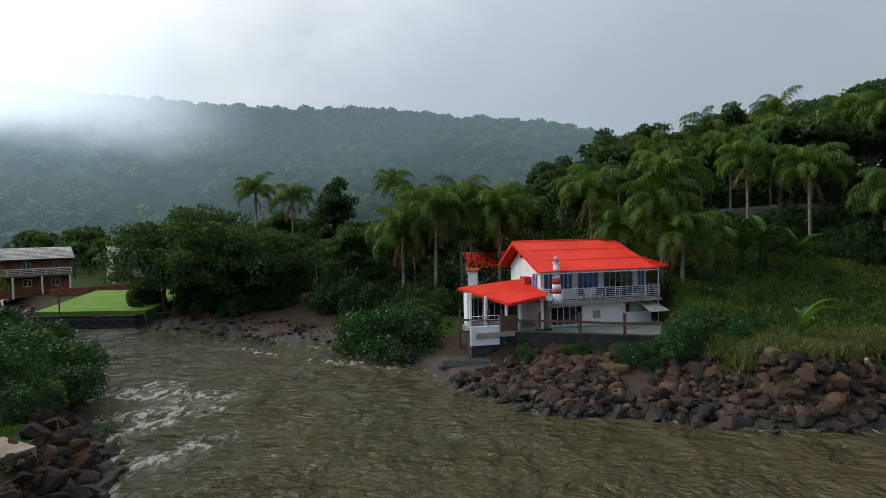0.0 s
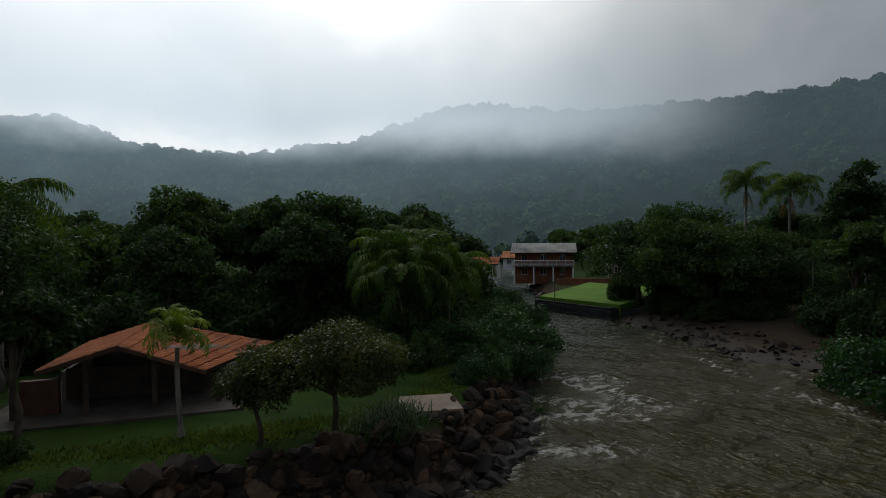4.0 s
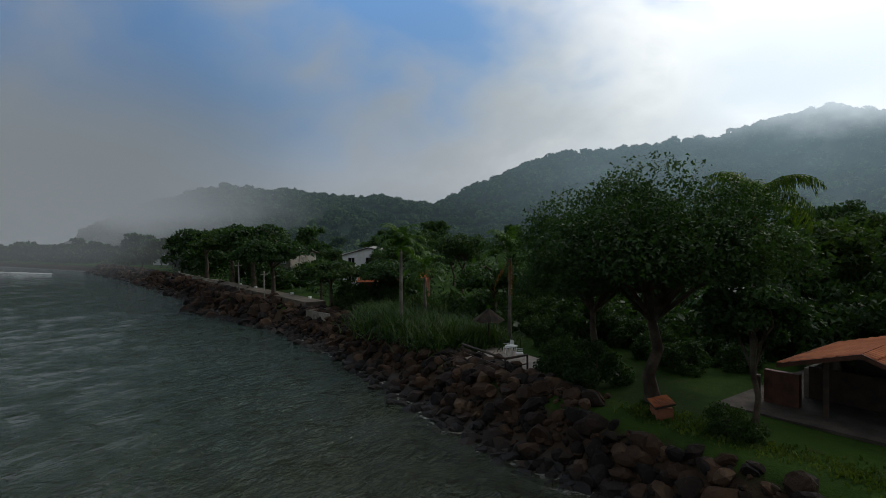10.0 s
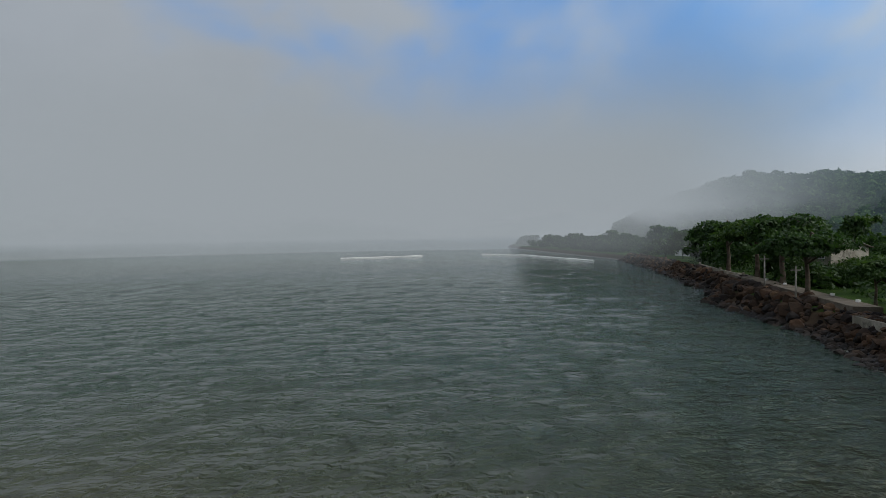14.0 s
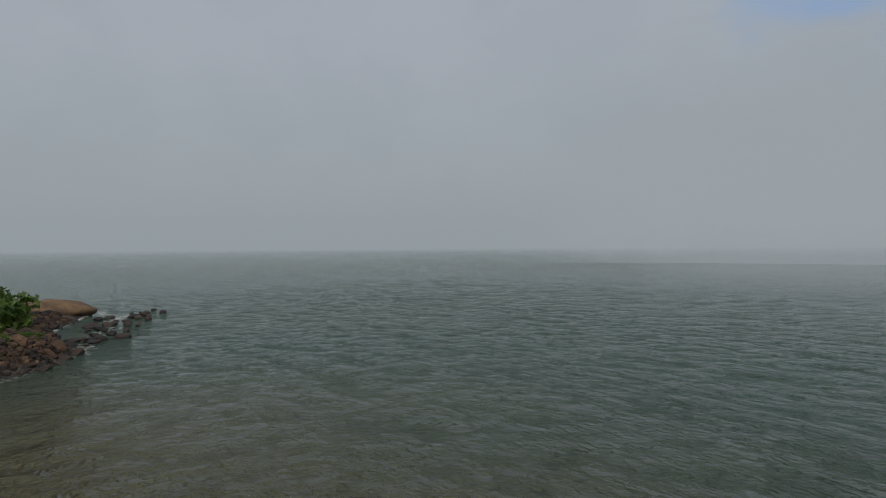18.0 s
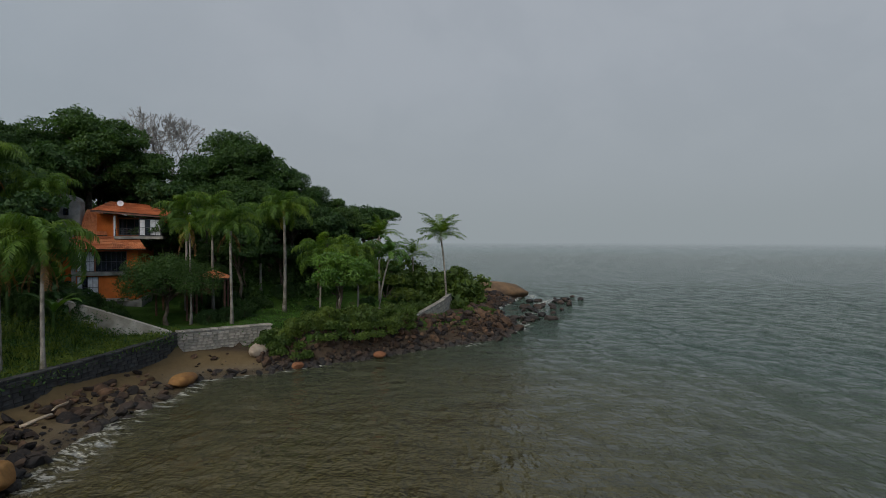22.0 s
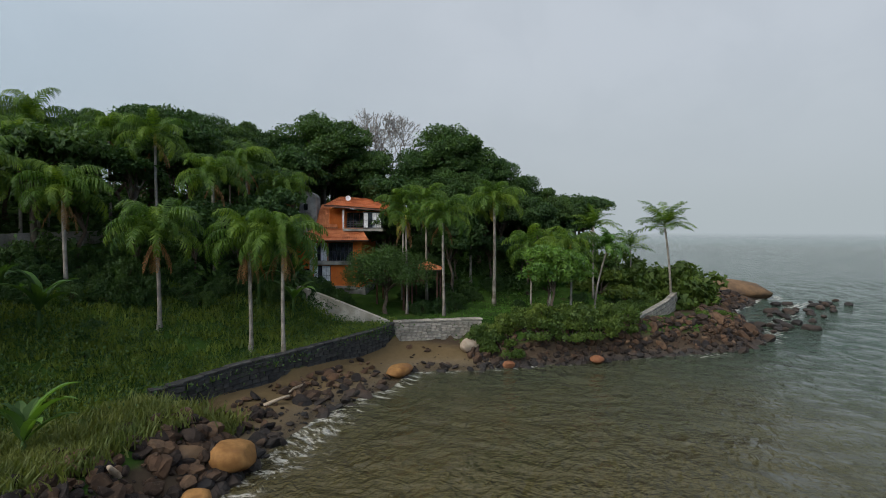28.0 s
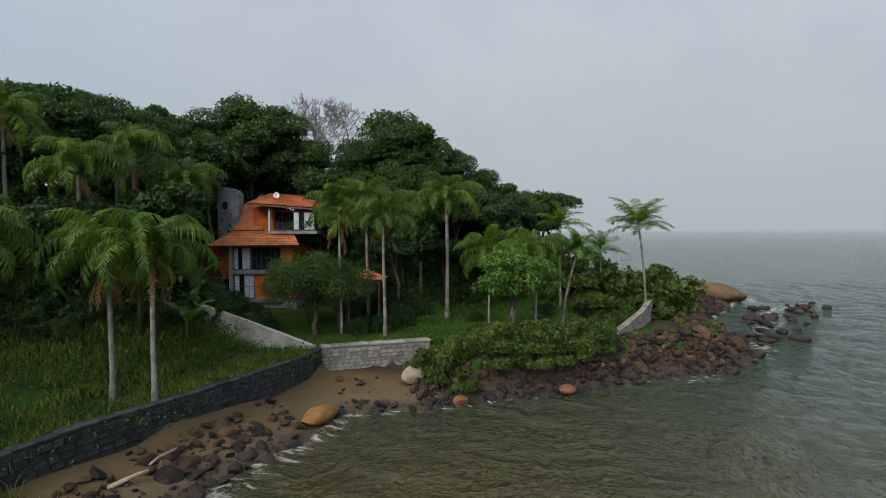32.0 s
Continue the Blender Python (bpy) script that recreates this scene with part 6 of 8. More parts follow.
# ---- further houses ----
def plain_house(label, x, y, turn, w, d, z, storeys, wall, roof, rise, wins, over=0.5, balcony=False, ridge_along=True, lower=None, group=""):
    """A gabled house: walls by storey, windows, a roof of two slopes; a balcony where one is seen."""
    ob = thing("house", label, "house", pose(x, y, 0, 0, 0, turn), group)
    h = 2.7 * storeys
    for s in range(storeys):
        part("wall", box("wall", (0, 0, z - 0.8 + (s and 0.8) + 2.7 * s), (w, d, z + 2.7 * (s + 1)), lower if (lower and s == 0) else wall), ob)
        for k in range(wins):
            u = (k + 0.5) * w / wins
            window(ob, u - 0.55, u + 0.55, z + 2.7 * s + 0.9, z + 2.7 * s + 2.1, 0.0, 2, WHITE_METAL, WINDOW_GLASS)
    zt = z + h
    if ridge_along:
        tiled_roof(ob, (-over, -over * 1.8, zt - 0.25), (w + over, -over * 1.8, zt - 0.25), (w + over, d / 2, zt + rise), (-over, d / 2, zt + rise), roof, "", 0.35, 0.6)
        tiled_roof(ob, (w + over, d + over, zt - 0.2), (-over, d + over, zt - 0.2), (-over, d / 2, zt + rise), (w + over, d / 2, zt + rise), roof, "", 0.35, 0.6)
        for xx in (0.0, w - 0.15):
            part("gable", poly_wall("gable", [(0, zt), (d, zt), (d / 2, zt + rise - 0.1)], xx, xx + 0.15, wall, "x"), ob)
    else:
        tiled_roof(ob, (-over, d + over, zt - 0.2), (-over, -over, zt - 0.2), (w / 2, -over, zt + rise), (w / 2, d + over, zt + rise), roof, "", 0.35, 0.6)
        tiled_roof(ob, (w + over, -over, zt - 0.2), (w + over, d + over, zt - 0.2), (w / 2, d + over, zt + rise), (w / 2, -over, zt + rise), roof, "", 0.35, 0.6)
        for yy in (0.0, d - 0.15):
            part("gable", poly_wall("gable", [(0, zt), (w, zt), (w / 2, zt + rise - 0.1)], yy, yy + 0.15, wall), ob)
    if balcony:
        part("balcony", box("balcony", (-0.3, -1.9, z + 2.55), (w + 0.3, -0.003, z + 2.75), CONCRETE), ob)
        rail_run(ob, (-0.2, -1.8, z + 2.75), (w + 0.2, -1.8, z + 2.75), 0.95, 3, 1.6, WHITE_METAL, 0.05, 0.05)
        for k in range(4):
            u = 0.0 + k * w / 3
            part("pillar", box("pillar", (u - 0.12, -1.75, z - 0.8), (u + 0.12, -1.5, z + 2.55), WHITE), ob)
    return ob


plain_house("two-storey brick house with pale grey roof and balcony", -68, 86, 43, 10.8, 8, 2.2, 2, BRICK_WALL, GREY_ROOF, 1.5, 3, 0.8, True)
plain_house("brownish house with a dark grey roof beside the brick house", -60, 104, 43, 10, 8, 2.2, 2, PLASTER_WORN, GREY_ROOF, 1.3, 3)
plain_house("low grey house with an orange tile roof among trees", -19, 104, 8, 9.5, 7, 2.4, 1, PLASTER_WORN, TILE_OLD, 1.6, 3, 0.7, ridge_along=False)
plain_house("small tiled shed on the river bank", -27, 84.5, 20, 5.0, 4.0, 1.9, 1, CONCRETE, TILE_OLD, 0.8, 1)
plain_house("house with a red roof among the palms behind the white house", 5.5, 73, 10, 8, 6, 3.4, 1, WHITE, RED_ROOF, 1.5, 3)
plain_house("low house with a reddish roof beside the river", -84, 86, 40, 7, 6, 2.2, 1, WHITE, TILE_OLD, 1.2, 2)
plain_house("pale house with a red roof across the river", -96, 108, 42, 9, 7, 2.6, 1, WHITE, TILE, 1.4, 3)


def lawn_house():
    """The low house with the broad tiled roof and the open front on the western lawn."""
    r, s = Vector((-0.95, 0.31, 0)), Vector((0.31, 0.95, 0))
    ob = thing("house", "low open-fronted house with brown clay tile roof on the lawn", "house")
    A, Z, E2 = Vector((-20.0, 16.6, 0)), 5.4, 3.95
    R0, R1 = A + Vector((0, 0, Z)), A + r * 7.6 + Vector((0, 0, Z))
    e0, e1 = A + s * 3.7 + Vector((0, 0, E2)), A + r * 6.4 + s * 6.8 + Vector((0, 0, E2))
    f0, f1 = A - s * 3.2 + Vector((0, 0, E2 + 0.5)), A + r * 7.6 - s * 3.2 + Vector((0, 0, E2 + 0.5))
    tiled_roof(ob, e0, e1, R1, R0, TILE_OLD, "", 0.3, 0.45)
    tiled_roof(ob, f1, f0, R0, R1, TILE_OLD, "", 0.3, 0.45)
    part("verge", slab_between("verge", (e0 - Vector((0, 0, 0.18)), R0 - Vector((0, 0, 0.18))), (R0 + Vector((0, 0, 0.02)), e0 + Vector((0, 0, 0.02))), BROWN_WOOD, 0.06), ob)
    part("verge", slab_between("verge", (R0 - Vector((0, 0, 0.18)), f0 - Vector((0, 0, 0.18))), (f0 + Vector((0, 0, 0.02)), R0 + Vector((0, 0, 0.02))), BROWN_WOOD, 0.06), ob)
    part("patio", slab_between("patio", (A - s * 5.4 - r * 1.2 + Vector((0, 0, 2.36)), A + s * 5.4 - r * 1.2 + Vector((0, 0, 2.36))), (A + s * 5.4 + r * 10.5 + Vector((0, 0, 2.36)), A - s * 5.4 + r * 10.5 + Vector((0, 0, 2.36))), PATIO, 0.5), ob)
    def wall_at(p, q, top, mat, nm="wall", th=0.2):
        up = Vector((0, 0, 1))
        return part(nm, slab_between(nm, (p + up * 2.3, q + up * 2.3), (q + up * top, p + up * top), mat, th), ob)
    wall_at(A + r * 3.0 - s * 3.0, A + r * 3.0 + s * 4.0, 3.9, DARK_WOOD)
    wall_at(A + r * 7.4 - s * 3.0, A + r * 7.4 + s * 4.0, 3.9, CONCRETE)
    wall_at(A + r * 3.0 + s * 4.0, A + r * 7.4 + s * 4.0, 3.8, DARK_WOOD)
    wall_at(A + r * 3.0 - s * 3.0, A + r * 7.4 - s * 3.0, 3.8, CONCRETE)
    wall_at(A + r * 0.8 - s * 4.1, A + r * 0.8 - s * 2.6, 3.9, BROWN_WOOD, "pier", 0.3)
    for k in (-4.2, -1.4, 1.4, 4.2):
        p = A + r * 0.4 + s * k
        part("post", box("post", (p.x - 0.11, p.y - 0.11, 2.3), (p.x + 0.11, p.y + 0.11, 3.7 + 0.38 * (4.2 - abs(k))), DARK_WOOD), ob)
    return ob


lawn_house()
plain_house("small white house with a grey roof seen between trees", -72, 14, 95, 5.5, 5, 3.0, 2, WHITE, GREY_ROOF, 1.4, 2, ridge_along=False)
plain_house("low grey outbuilding behind the tiled house", -40, 9, 100, 8, 6, 2.4, 1, CONCRETE, GREY_ROOF, 0.8, 2)
plain_house("white two-storey house with a low gable near the promenade", -53.0, -48.5, 128, 8.5, 10, 2.6, 2, WHITE, GREY_ROOF, 1.0, 3, 0.2, ridge_along=False)
plain_house("low house with a dark red tile roof near the promenade", -42.0, -33.5, 120, 8, 7, 2.4, 1, BRICK_WALL, TILE_OLD, 1.2, 2)
plain_house("pale house behind garden walls on the promenade", -52, -72, 105, 9, 8, 2.6, 2, PLASTER_WORN, GREY_ROOF, 1.0, 3)
plain_house("small pale house by the far beach", -84, -175, 105, 9, 8, 2.6, 1, WHITE, GREY_ROOF, 1.2, 3)
plain_house("pale house among trees by the far promenade", -72, -130, 105, 9, 8, 2.6, 1, PLASTER_WORN, TILE_OLD, 1.2, 3)


def garden_wall(label, pts, z, h, mat, pillars=True):
    ob = thing("garden_wall", label, "wall")
    for (ax, ay), (bx, by) in zip(pts, pts[1:]):
        n = Vector((by - ay, ax - bx, 0)).normalized() * 0.1
        a, b = Vector((ax, ay, z)), Vector((bx, by, z))
        part("panel", slab_between("panel", (a + n, b + n), (b + n + Vector((0, 0, h)), a + n + Vector((0, 0, h))), mat, 0.2), ob)
    for x, y in pts if pillars else ():
        part("pillar", box("pillar", (x - 0.17, y - 0.17, z - 0.3), (x + 0.17, y + 0.17, z + h + 0.35), mat, 0.02), ob)
    return ob


garden_wall("white garden wall with pillars on the promenade", [(-36.5, -37), (-38.5, -43), (-40, -49), (-42, -56), (-44, -63)], 2.0, 1.0, WHITE)
garden_wall("low pale concrete wall at the corner of the promenade", [(-30.2, -26.5), (-31.0, -31.0), (-35.3, -29.6), (-38, -28.5)], 1.6, 1.1, PLASTER_WORN, False)
garden_wall("pale garden wall farther along the promenade", [(-46, -72), (-50, -86), (-56, -105)], 2.0, 1.3, PLASTER_WORN)


def pole(label, x, y, h, r, mat, arm=True):
    ob = thing("utility_pole", label, "pole", pose(x, y, ground_z(x, y)))
    part("shaft", tube("shaft", [(0, 0, -0.5), (0, 0, h)], [r, r * 0.75], mat, 8), ob)
    if arm:
        part("cross_arm", box("cross_arm", (-0.6, -0.04, h - 0.5), (0.6, 0.04, h - 0.38), mat), ob)
    return ob


pole("pale concrete pole on the promenade", -34.5, -43.4, 4.6, 0.11, CONCRETE)
pole("pale concrete pole on the promenade", -37.8, -54, 5.0, 0.11, CONCRETE)
pole("thin dark post on the river bank", -42.5, 69.5, 5.6, 0.08, DARK_WOOD, False)
pole("utility pole behind the brick house", -70, 118, 9.5, 0.14, CONCRETE)
EARTH_PATH = surface("earth_path", (0.10, 0.085, 0.065), (0.19, 0.16, 0.125), 0.7, 0.9, 0.02, 14)
tagged(new("pavement", slab_between("pavement", ((-33.4, -34, 2.2), (-47.2, -80, 2.2)), ((-49.6, -79, 2.2), (-35.6, -33, 2.2)), EARTH_PATH, 0.9)), "earthen promenade path behind the boulders", "path", kind="structure")

# ---- garden things on the western shore ----
tagged(new("slab", slab_between("slab", ((-12.2, 26.6, 2.38), (-10.9, 29.4, 2.38)), ((-13.1, 30.3, 2.41), (-14.2, 28.0, 2.41)), SLAB, 0.5)), "bare reddish concrete slab at the corner of the lawn", "slab", kind="structure")
deck = thing("deck", "small paved seat terrace with a dark wooden rail above the boulders", "terrace")
part("floor", slab_between("floor", ((-21.6, -4.2, 2.46), (-19.3, 0.4, 2.46)), ((-23.4, 1.6, 2.46), (-26.4, -4.6, 2.46)), TERRACE, 0.9), deck)
for a, b in (((-21.6, -4.1, 2.46), (-19.4, 0.3, 2.46)), ((-19.4, 0.3, 2.46), (-21.0, 0.9, 2.46))):
    rail_run(deck, a, b, 0.9, 1, 2.2, DARK_WOOD, 0.05, 0.06)


def garden_table(x, y, z):
    ob = thing("garden_table", "round white plastic garden table on the terrace", "table", pose(x, y, z))
    part("tabletop", tube("tabletop", [(0, 0, 0.70), (0, 0, 0.74)], [0.42, 0.42], PLASTIC_WHITE, 18), ob)
    for k in range(4):
        t = k * math.pi / 2 + 0.4
        part("leg", tube("leg", [(0.3 * math.cos(t), 0.3 * math.sin(t), 0.7), (0.36 * math.cos(t), 0.36 * math.sin(t), 0)], [0.03, 0.025], PLASTIC_WHITE, 6), ob)
    return ob


def garden_chair(x, y, z, turn):
    ob = thing("garden_chair", "white plastic garden chair on the terrace", "chair", pose(x, y, z, 0, 0, turn), "plastic garden chairs")
    part("seat", box("seat", (-0.24, -0.24, 0.40), (0.24, 0.24, 0.44), PLASTIC_WHITE, 0.015), ob)
    part("backrest", slab_between("backrest", ((-0.24, 0.24, 0.45), (0.24, 0.24, 0.45)), ((0.22, 0.34, 0.88), (-0.22, 0.34, 0.88)), PLASTIC_WHITE, 0.03), ob)
    for lx in (-0.22, 0.22):
        for ly in (-0.22, 0.22):
            part("leg", tube("leg", [(lx, ly, 0.4), (lx * 1.15, ly * 1.15, 0)], [0.025, 0.02], PLASTIC_WHITE, 6), ob)
        part("armrest", box("armrest", (lx - 0.03, -0.22, 0.62), (lx + 0.03, 0.26, 0.655), PLASTIC_WHITE, 0.01), ob)
    return ob


garden_table(-23.6, -1.6, 2.46)
garden_chair(-24.4, -2.3, 2.46, 60)
garden_chair(-23.2, -0.8, 2.46, -150)
thatch = thing("thatched_parasol", "dark thatched parasol on a wooden pole beside the terrace", "parasol", pose(-25.4, -4.4, 2.3))
part("pole", tube("pole", [(0, 0, 0), (0, 0, 2.4)], [0.07, 0.06], DARK_WOOD, 7), thatch)
part("canopy", mesh_from("canopy", [(0, 0, 3.0)] + [(1.15 * math.cos(t * math.pi / 9) * (1 + 0.05 * (t % 2)), 1.15 * math.sin(t * math.pi / 9), 2.05 + 0.06 * (t % 3)) for t in range(18)] + [(0, 0, 2.5)], [(0, 1 + t, 1 + (t + 1) % 18) for t in range(18)] + [(19, 1 + (t + 1) % 18, 1 + t) for t in range(18)], THATCH), thatch)
grill = thing("brick_barbecue", "small red-brown brick barbecue with a tiled top behind the boulders", "barbecue", pose(-17.4, 9.4, 2.2, 0, 0, 30) @ Matrix.Diagonal((0.7, 0.7, 0.65, 1)))
part("body", box("body", (-0.8, -0.5, 0), (0.8, 0.5, 0.9), BRICK_WALL, 0.02), grill)
tiled_roof(grill, (-0.95, -0.65, 0.95), (0.95, -0.65, 0.95), (0.95, 0.6, 1.3), (-0.95, 0.6, 1.3), TILE_OLD)

# ---- lawn across the river, with its low bank wall ----
LAWN = surface("mown_lawn", (0.085, 0.17, 0.012), (0.13, 0.24, 0.022), 0.5, 0.9, 0.03, 20)
tagged(new("lawn", slab_between("lawn", ((-46, 70.0, 1.85), (-32.5, 70.2, 1.85)), ((-33, 84.5, 2.85), (-49, 84.5, 2.85)), LAWN, 1.5)), "bright mown lawn across the river", "lawn", kind="structure")
stone_wall("wall_river", "low mossy stone bank wall along the river", [(-46, 69.2), (-40, 69.6), (-34, 69.4), (-31, 71.5)], [1.3, 1.25, 1.25, 1.3], 1.4, 0.5, MORTAR, STONE_DARK, 0.4, 0.9, 404)
garden_wall("brown garden wall below the brick house", [(-56, 84.5), (-48, 92), (-42, 97)], 2.0, 1.1, BRICK_WALL, False)
boat = thing("rowing_boat", "old grey wooden boat hauled up on the bank", "boat", pose(-12.5, 74.5, 1.75, 0, 8, 50))
prof = [(-1.9, 0.12, 0.5), (-1.2, 0.55, 0.35), (0, 0.7, 0.3), (1.2, 0.6, 0.33), (1.9, 0.4, 0.4)]
bv, bf = [], []
for x, wd, z in prof:
    bv += [(x, -wd, z + 0.3), (x, -wd * 0.6, 0.02), (x, wd * 0.6, 0.02), (x, wd, z + 0.3), (x, wd * 0.85, z + 0.3), (x, wd * 0.5, 0.1), (x, -wd * 0.5, 0.1), (x, -wd * 0.85, z + 0.3)]
for k in range(4):
    bf += [(8 * k + s, 8 * k + 8 + s, 8 * k + 8 + (s + 1) % 8, 8 * k + (s + 1) % 8) for s in range(8)]
part("hull", mesh_from("hull", bv, bf + [tuple(range(8)), tuple(range(39, 31, -1))], DRIFT), boat)
part("thwart", box("thwart", (-0.15, -0.55, 0.42), (0.15, 0.55, 0.46), DRIFT), boat)
tagged(new("slab", slab_between("slab", ((-7.5, 72.5, 2.4), (-3.0, 74.0, 2.5)), ((-4.5, 77.5, 2.7), (-8.6, 76.0, 2.6)), SLAB, 0.3)), "pale concrete slab among shrubs by the river", "slab", kind="structure")
lantern = thing("gate_pillar", "white pillar with a small tiled cap beside the house", "pillar", pose(5.8, 60.5, 2.6))
part("shaft", box("shaft", (-0.45, -0.45, 0), (0.45, 0.45, 3.9), WHITE, 0.02), lantern)
part("cap", box("cap", (-0.65, -0.65, 3.903), (0.65, 0.65, 4.1), TILE, 0.03), lantern)

# ---- trees and palms, space by space ----
DARK_LABEL = "dense dark green broad-leaved tree in the wood"
kinds = [tree("tree", DARK_LABEL, 1, 11, 4.6, 7.5, 0.24, LEAF_DARK, 95, 30, 0.40),
         tree("tree", DARK_LABEL, 2, 12, 4.0, 8.5, 0.22, LEAF_MID, 95, 30, 0.38),
         tree("tree", DARK_LABEL, 3, 9.5, 5.2, 6.2, 0.26, LEAF_DARK, 100, 30, 0.40),
         tree("tree", DARK_LABEL, 4, 13, 3.6, 9.0, 0.22, LEAF_MID, 90, 30, 0.38)]
palm_kinds = [far_palm("queen palm with hanging fronds in the wood", 9, 81, QUEEN_FRONDS), far_palm("queen palm with hanging fronds in the wood", 12, 82, QUEEN_FRONDS)]
used = set()


def plant(ob, x, y, scale=1.0, turn=None, tall=1.0, group="", label="", z=None, lean=0.0, lean_way=0.0):
    """Puts a plant, or a copy of it if it stands already."""
    m = put(ob, x, y, scale, rng.uniform(0, 360) if turn is None else turn, z, tall, lean, lean_way)
    if ob.name in used:
        ob = copy_thing(ob, m)
    else:
        used.add(ob.name)
        ob.matrix_basis = m
    used.add(ob.name)
    return tagged(ob, label, "", group)


def wood(region, count, gap, pick, lo, hi, group, seed):
    """Trees spread over a region, not nearer to one another than gap."""
    r = np.random.default_rng(seed)
    (x0, x1), (y0, y1), test = region
    spots = []
    for _ in range(count * 40):
        x, y = r.uniform(x0, x1), r.uniform(y0, y1)
        if len(spots) >= count:
            break
        if not test(x, y) or any((x - a) ** 2 + (y - b) ** 2 < gap * gap for a, b in spots):
            continue
        spots.append((x, y))
        plant(pick[r.integers(len(pick))], x, y, r.uniform(lo, hi), r.uniform(0, 360), r.uniform(0.85, 1.2), group)


def on_east(x, y, least):
    return shore_at(x, y, EAST) > least


def on_west(x, y, least):
    return shore_at(x, y, WEST) > least


def headland(x, y):
    if x < 24 and y < 68:
        return False
    if x < 38 and y < 73 or x < 46 and y < 65:
        return False
    if x < 62 and y < 54 + (62 - x) * 0.35:
        return False
    if 60 < x < 79 and y < 66 and not (x > 76 and y > 47):
        return False
    return on_east(x, y, 16 if x > 84 else 14)


WOOD = "trees of the headland wood"
wood(((20, 122), (40, 120), headland), 128, 4.2, kinds, 0.85, 1.2, WOOD, 5)
wood(((24, 112), (46, 100), headland), 24, 5.0, palm_kinds, 0.7, 0.9, "palms of the headland wood", 6)
wood(((-14, 26), (66, 110), lambda x, y: y > 70 and on_east(x, y, 9)), 40, 4.3, kinds, 0.7, 1.05, "trees behind the white house", 8)
wood(((-14, 24), (64, 92), lambda x, y: y > 66 and on_east(x, y, 10)), 17, 4.5, palm_kinds, 0.75, 1.0, "palms behind the white house", 9)
wood(((-60, 12), (86, 175), lambda x, y: on_east(x, y, 10) and y > 100 - 0.15 * x), 44, 6.5, kinds, 0.75, 1.15, "trees behind the river", 10)
wood(((-40, 10), (84, 130), lambda x, y: on_east(x, y, 12) and not (-30 < x < -6 and y < 96)), 16, 6, palm_kinds, 0.9, 1.2, "palms behind the river", 14)
wood(((-110, -30), (12, 75), lambda x, y: on_west(x, y, 7) and x < -36 - 0.12 * (y - 20)), 55, 5.6, kinds, 0.75, 1.12, "trees behind the tiled house", 12)
wood(((-120, -34), (-90, 12), lambda x, y: on_west(x, y, 15) and x < -40 + 0.25 * min(y, 0)), 36, 7, kinds, 0.6, 0.85, "trees behind the promenade", 13)


def far_woods(label, region, count, gap, seed, sink=0.0):
    """Trees too far off to count, their leaves and trunks in one object."""
    r = np.random.default_rng(seed)
    (x0, x1), (y0, y1), test = region
    spots, qs = [], []
    base, _ = crown_mesh("far_crown", 900, 5.0, 9.0, 1.5, 60, 8, 0.85, LEAF_DARK)
    co = np.empty(len(base.vertices) * 3, np.float32)
    base.vertices.foreach_get("co", co)
    co = co.reshape(-1, 3)
    for _ in range(count * 30):
        x, y = r.uniform(x0, x1), r.uniform(y0, y1)
        if len(spots) >= count:
            break
        if test(x, y) and not any((x - a) ** 2 + (y - b) ** 2 < gap * gap for a, b in spots):
            spots.append((x, y))
            t, s = r.uniform(0, 6.28), r.uniform(0.8, 1.3)
            m = np.array([[math.cos(t), -math.sin(t), 0], [math.sin(t), math.cos(t), 0], [0, 0, r.uniform(0.9, 1.25)]]) * s
            qs.append((co @ m.T + [x, y, ground_z(x, y) - sink]).reshape(-1, 3, 3))
            w = 0.25
            z0 = ground_z(x, y)
            qs.append(np.array([[[x - w, y, z0], [x + w, y, z0], [x, y, z0 + 7]], [[x, y - w, z0], [x, y + w, z0], [x, y, z0 + 7]]]))
    bpy.data.meshes.remove(base)
    return tagged(new("far_woods", tris_mesh("far_woods", np.concatenate(qs), LEAF_DARK)), label, "woods", kind="stuff")


far_woods("dark far woods at the foot of the mountain", ((-330, -60), (-330, 260), lambda x, y: on_west(x, y, 30) and (x < -105 or y < -100) and math.hypot(x, y) < 330), 150, 9, 15)
far_woods("dark far woods behind the river", ((-150, 60), (150, 260), lambda x, y: on_east(x, y, 15)), 80, 10, 16)
far_woods("woods behind the houses on the river", ((-210, -30), (108, 210), lambda x, y: on_east(x, y, 14)), 120, 8, 18)
far_woods("trees along the far promenade and beach", ((-130, -45), (-440, -90), lambda x, y: on_west(x, y, 7) and not on_west(x, y, 45)), 150, 5, 17, 4.2)

# ---- single palms and trees that stand out ----
QL = "tall queen palm with hanging fronds"
q1 = palm(QL + " above the beach wall", 8.7, 501, count=18, dry=4, gold=1)
plant(q1, 45.4, 48.0, 1.0, 30)
plant(palm("queen palm with withered fronds above the beach wall", 8.4, 502, count=15, dry=6, gold=1), 45.0, 51.1, 1.0)
plant(palm("queen palm with a ragged trunk on the slope", 7.2, 503, count=17, dry=5), 40.2, 55.4)
plant(palm(QL + " in the garden", 10.2, 504, count=15, dry=1, spread=0.95), 66.9, 45.0, 1.04)
plant(palm("very tall queen palm with a golden crownshaft in the garden", 12.6, 505, count=17, radius=0.22, dry=0, gold=1, spread=1.15), 77.0, 43.0)
plant(palm("slim palm with dry fronds in the garden", 7.2, 506, count=12, dry=4, gold=1, radius=0.14), 75.5, 33.0)
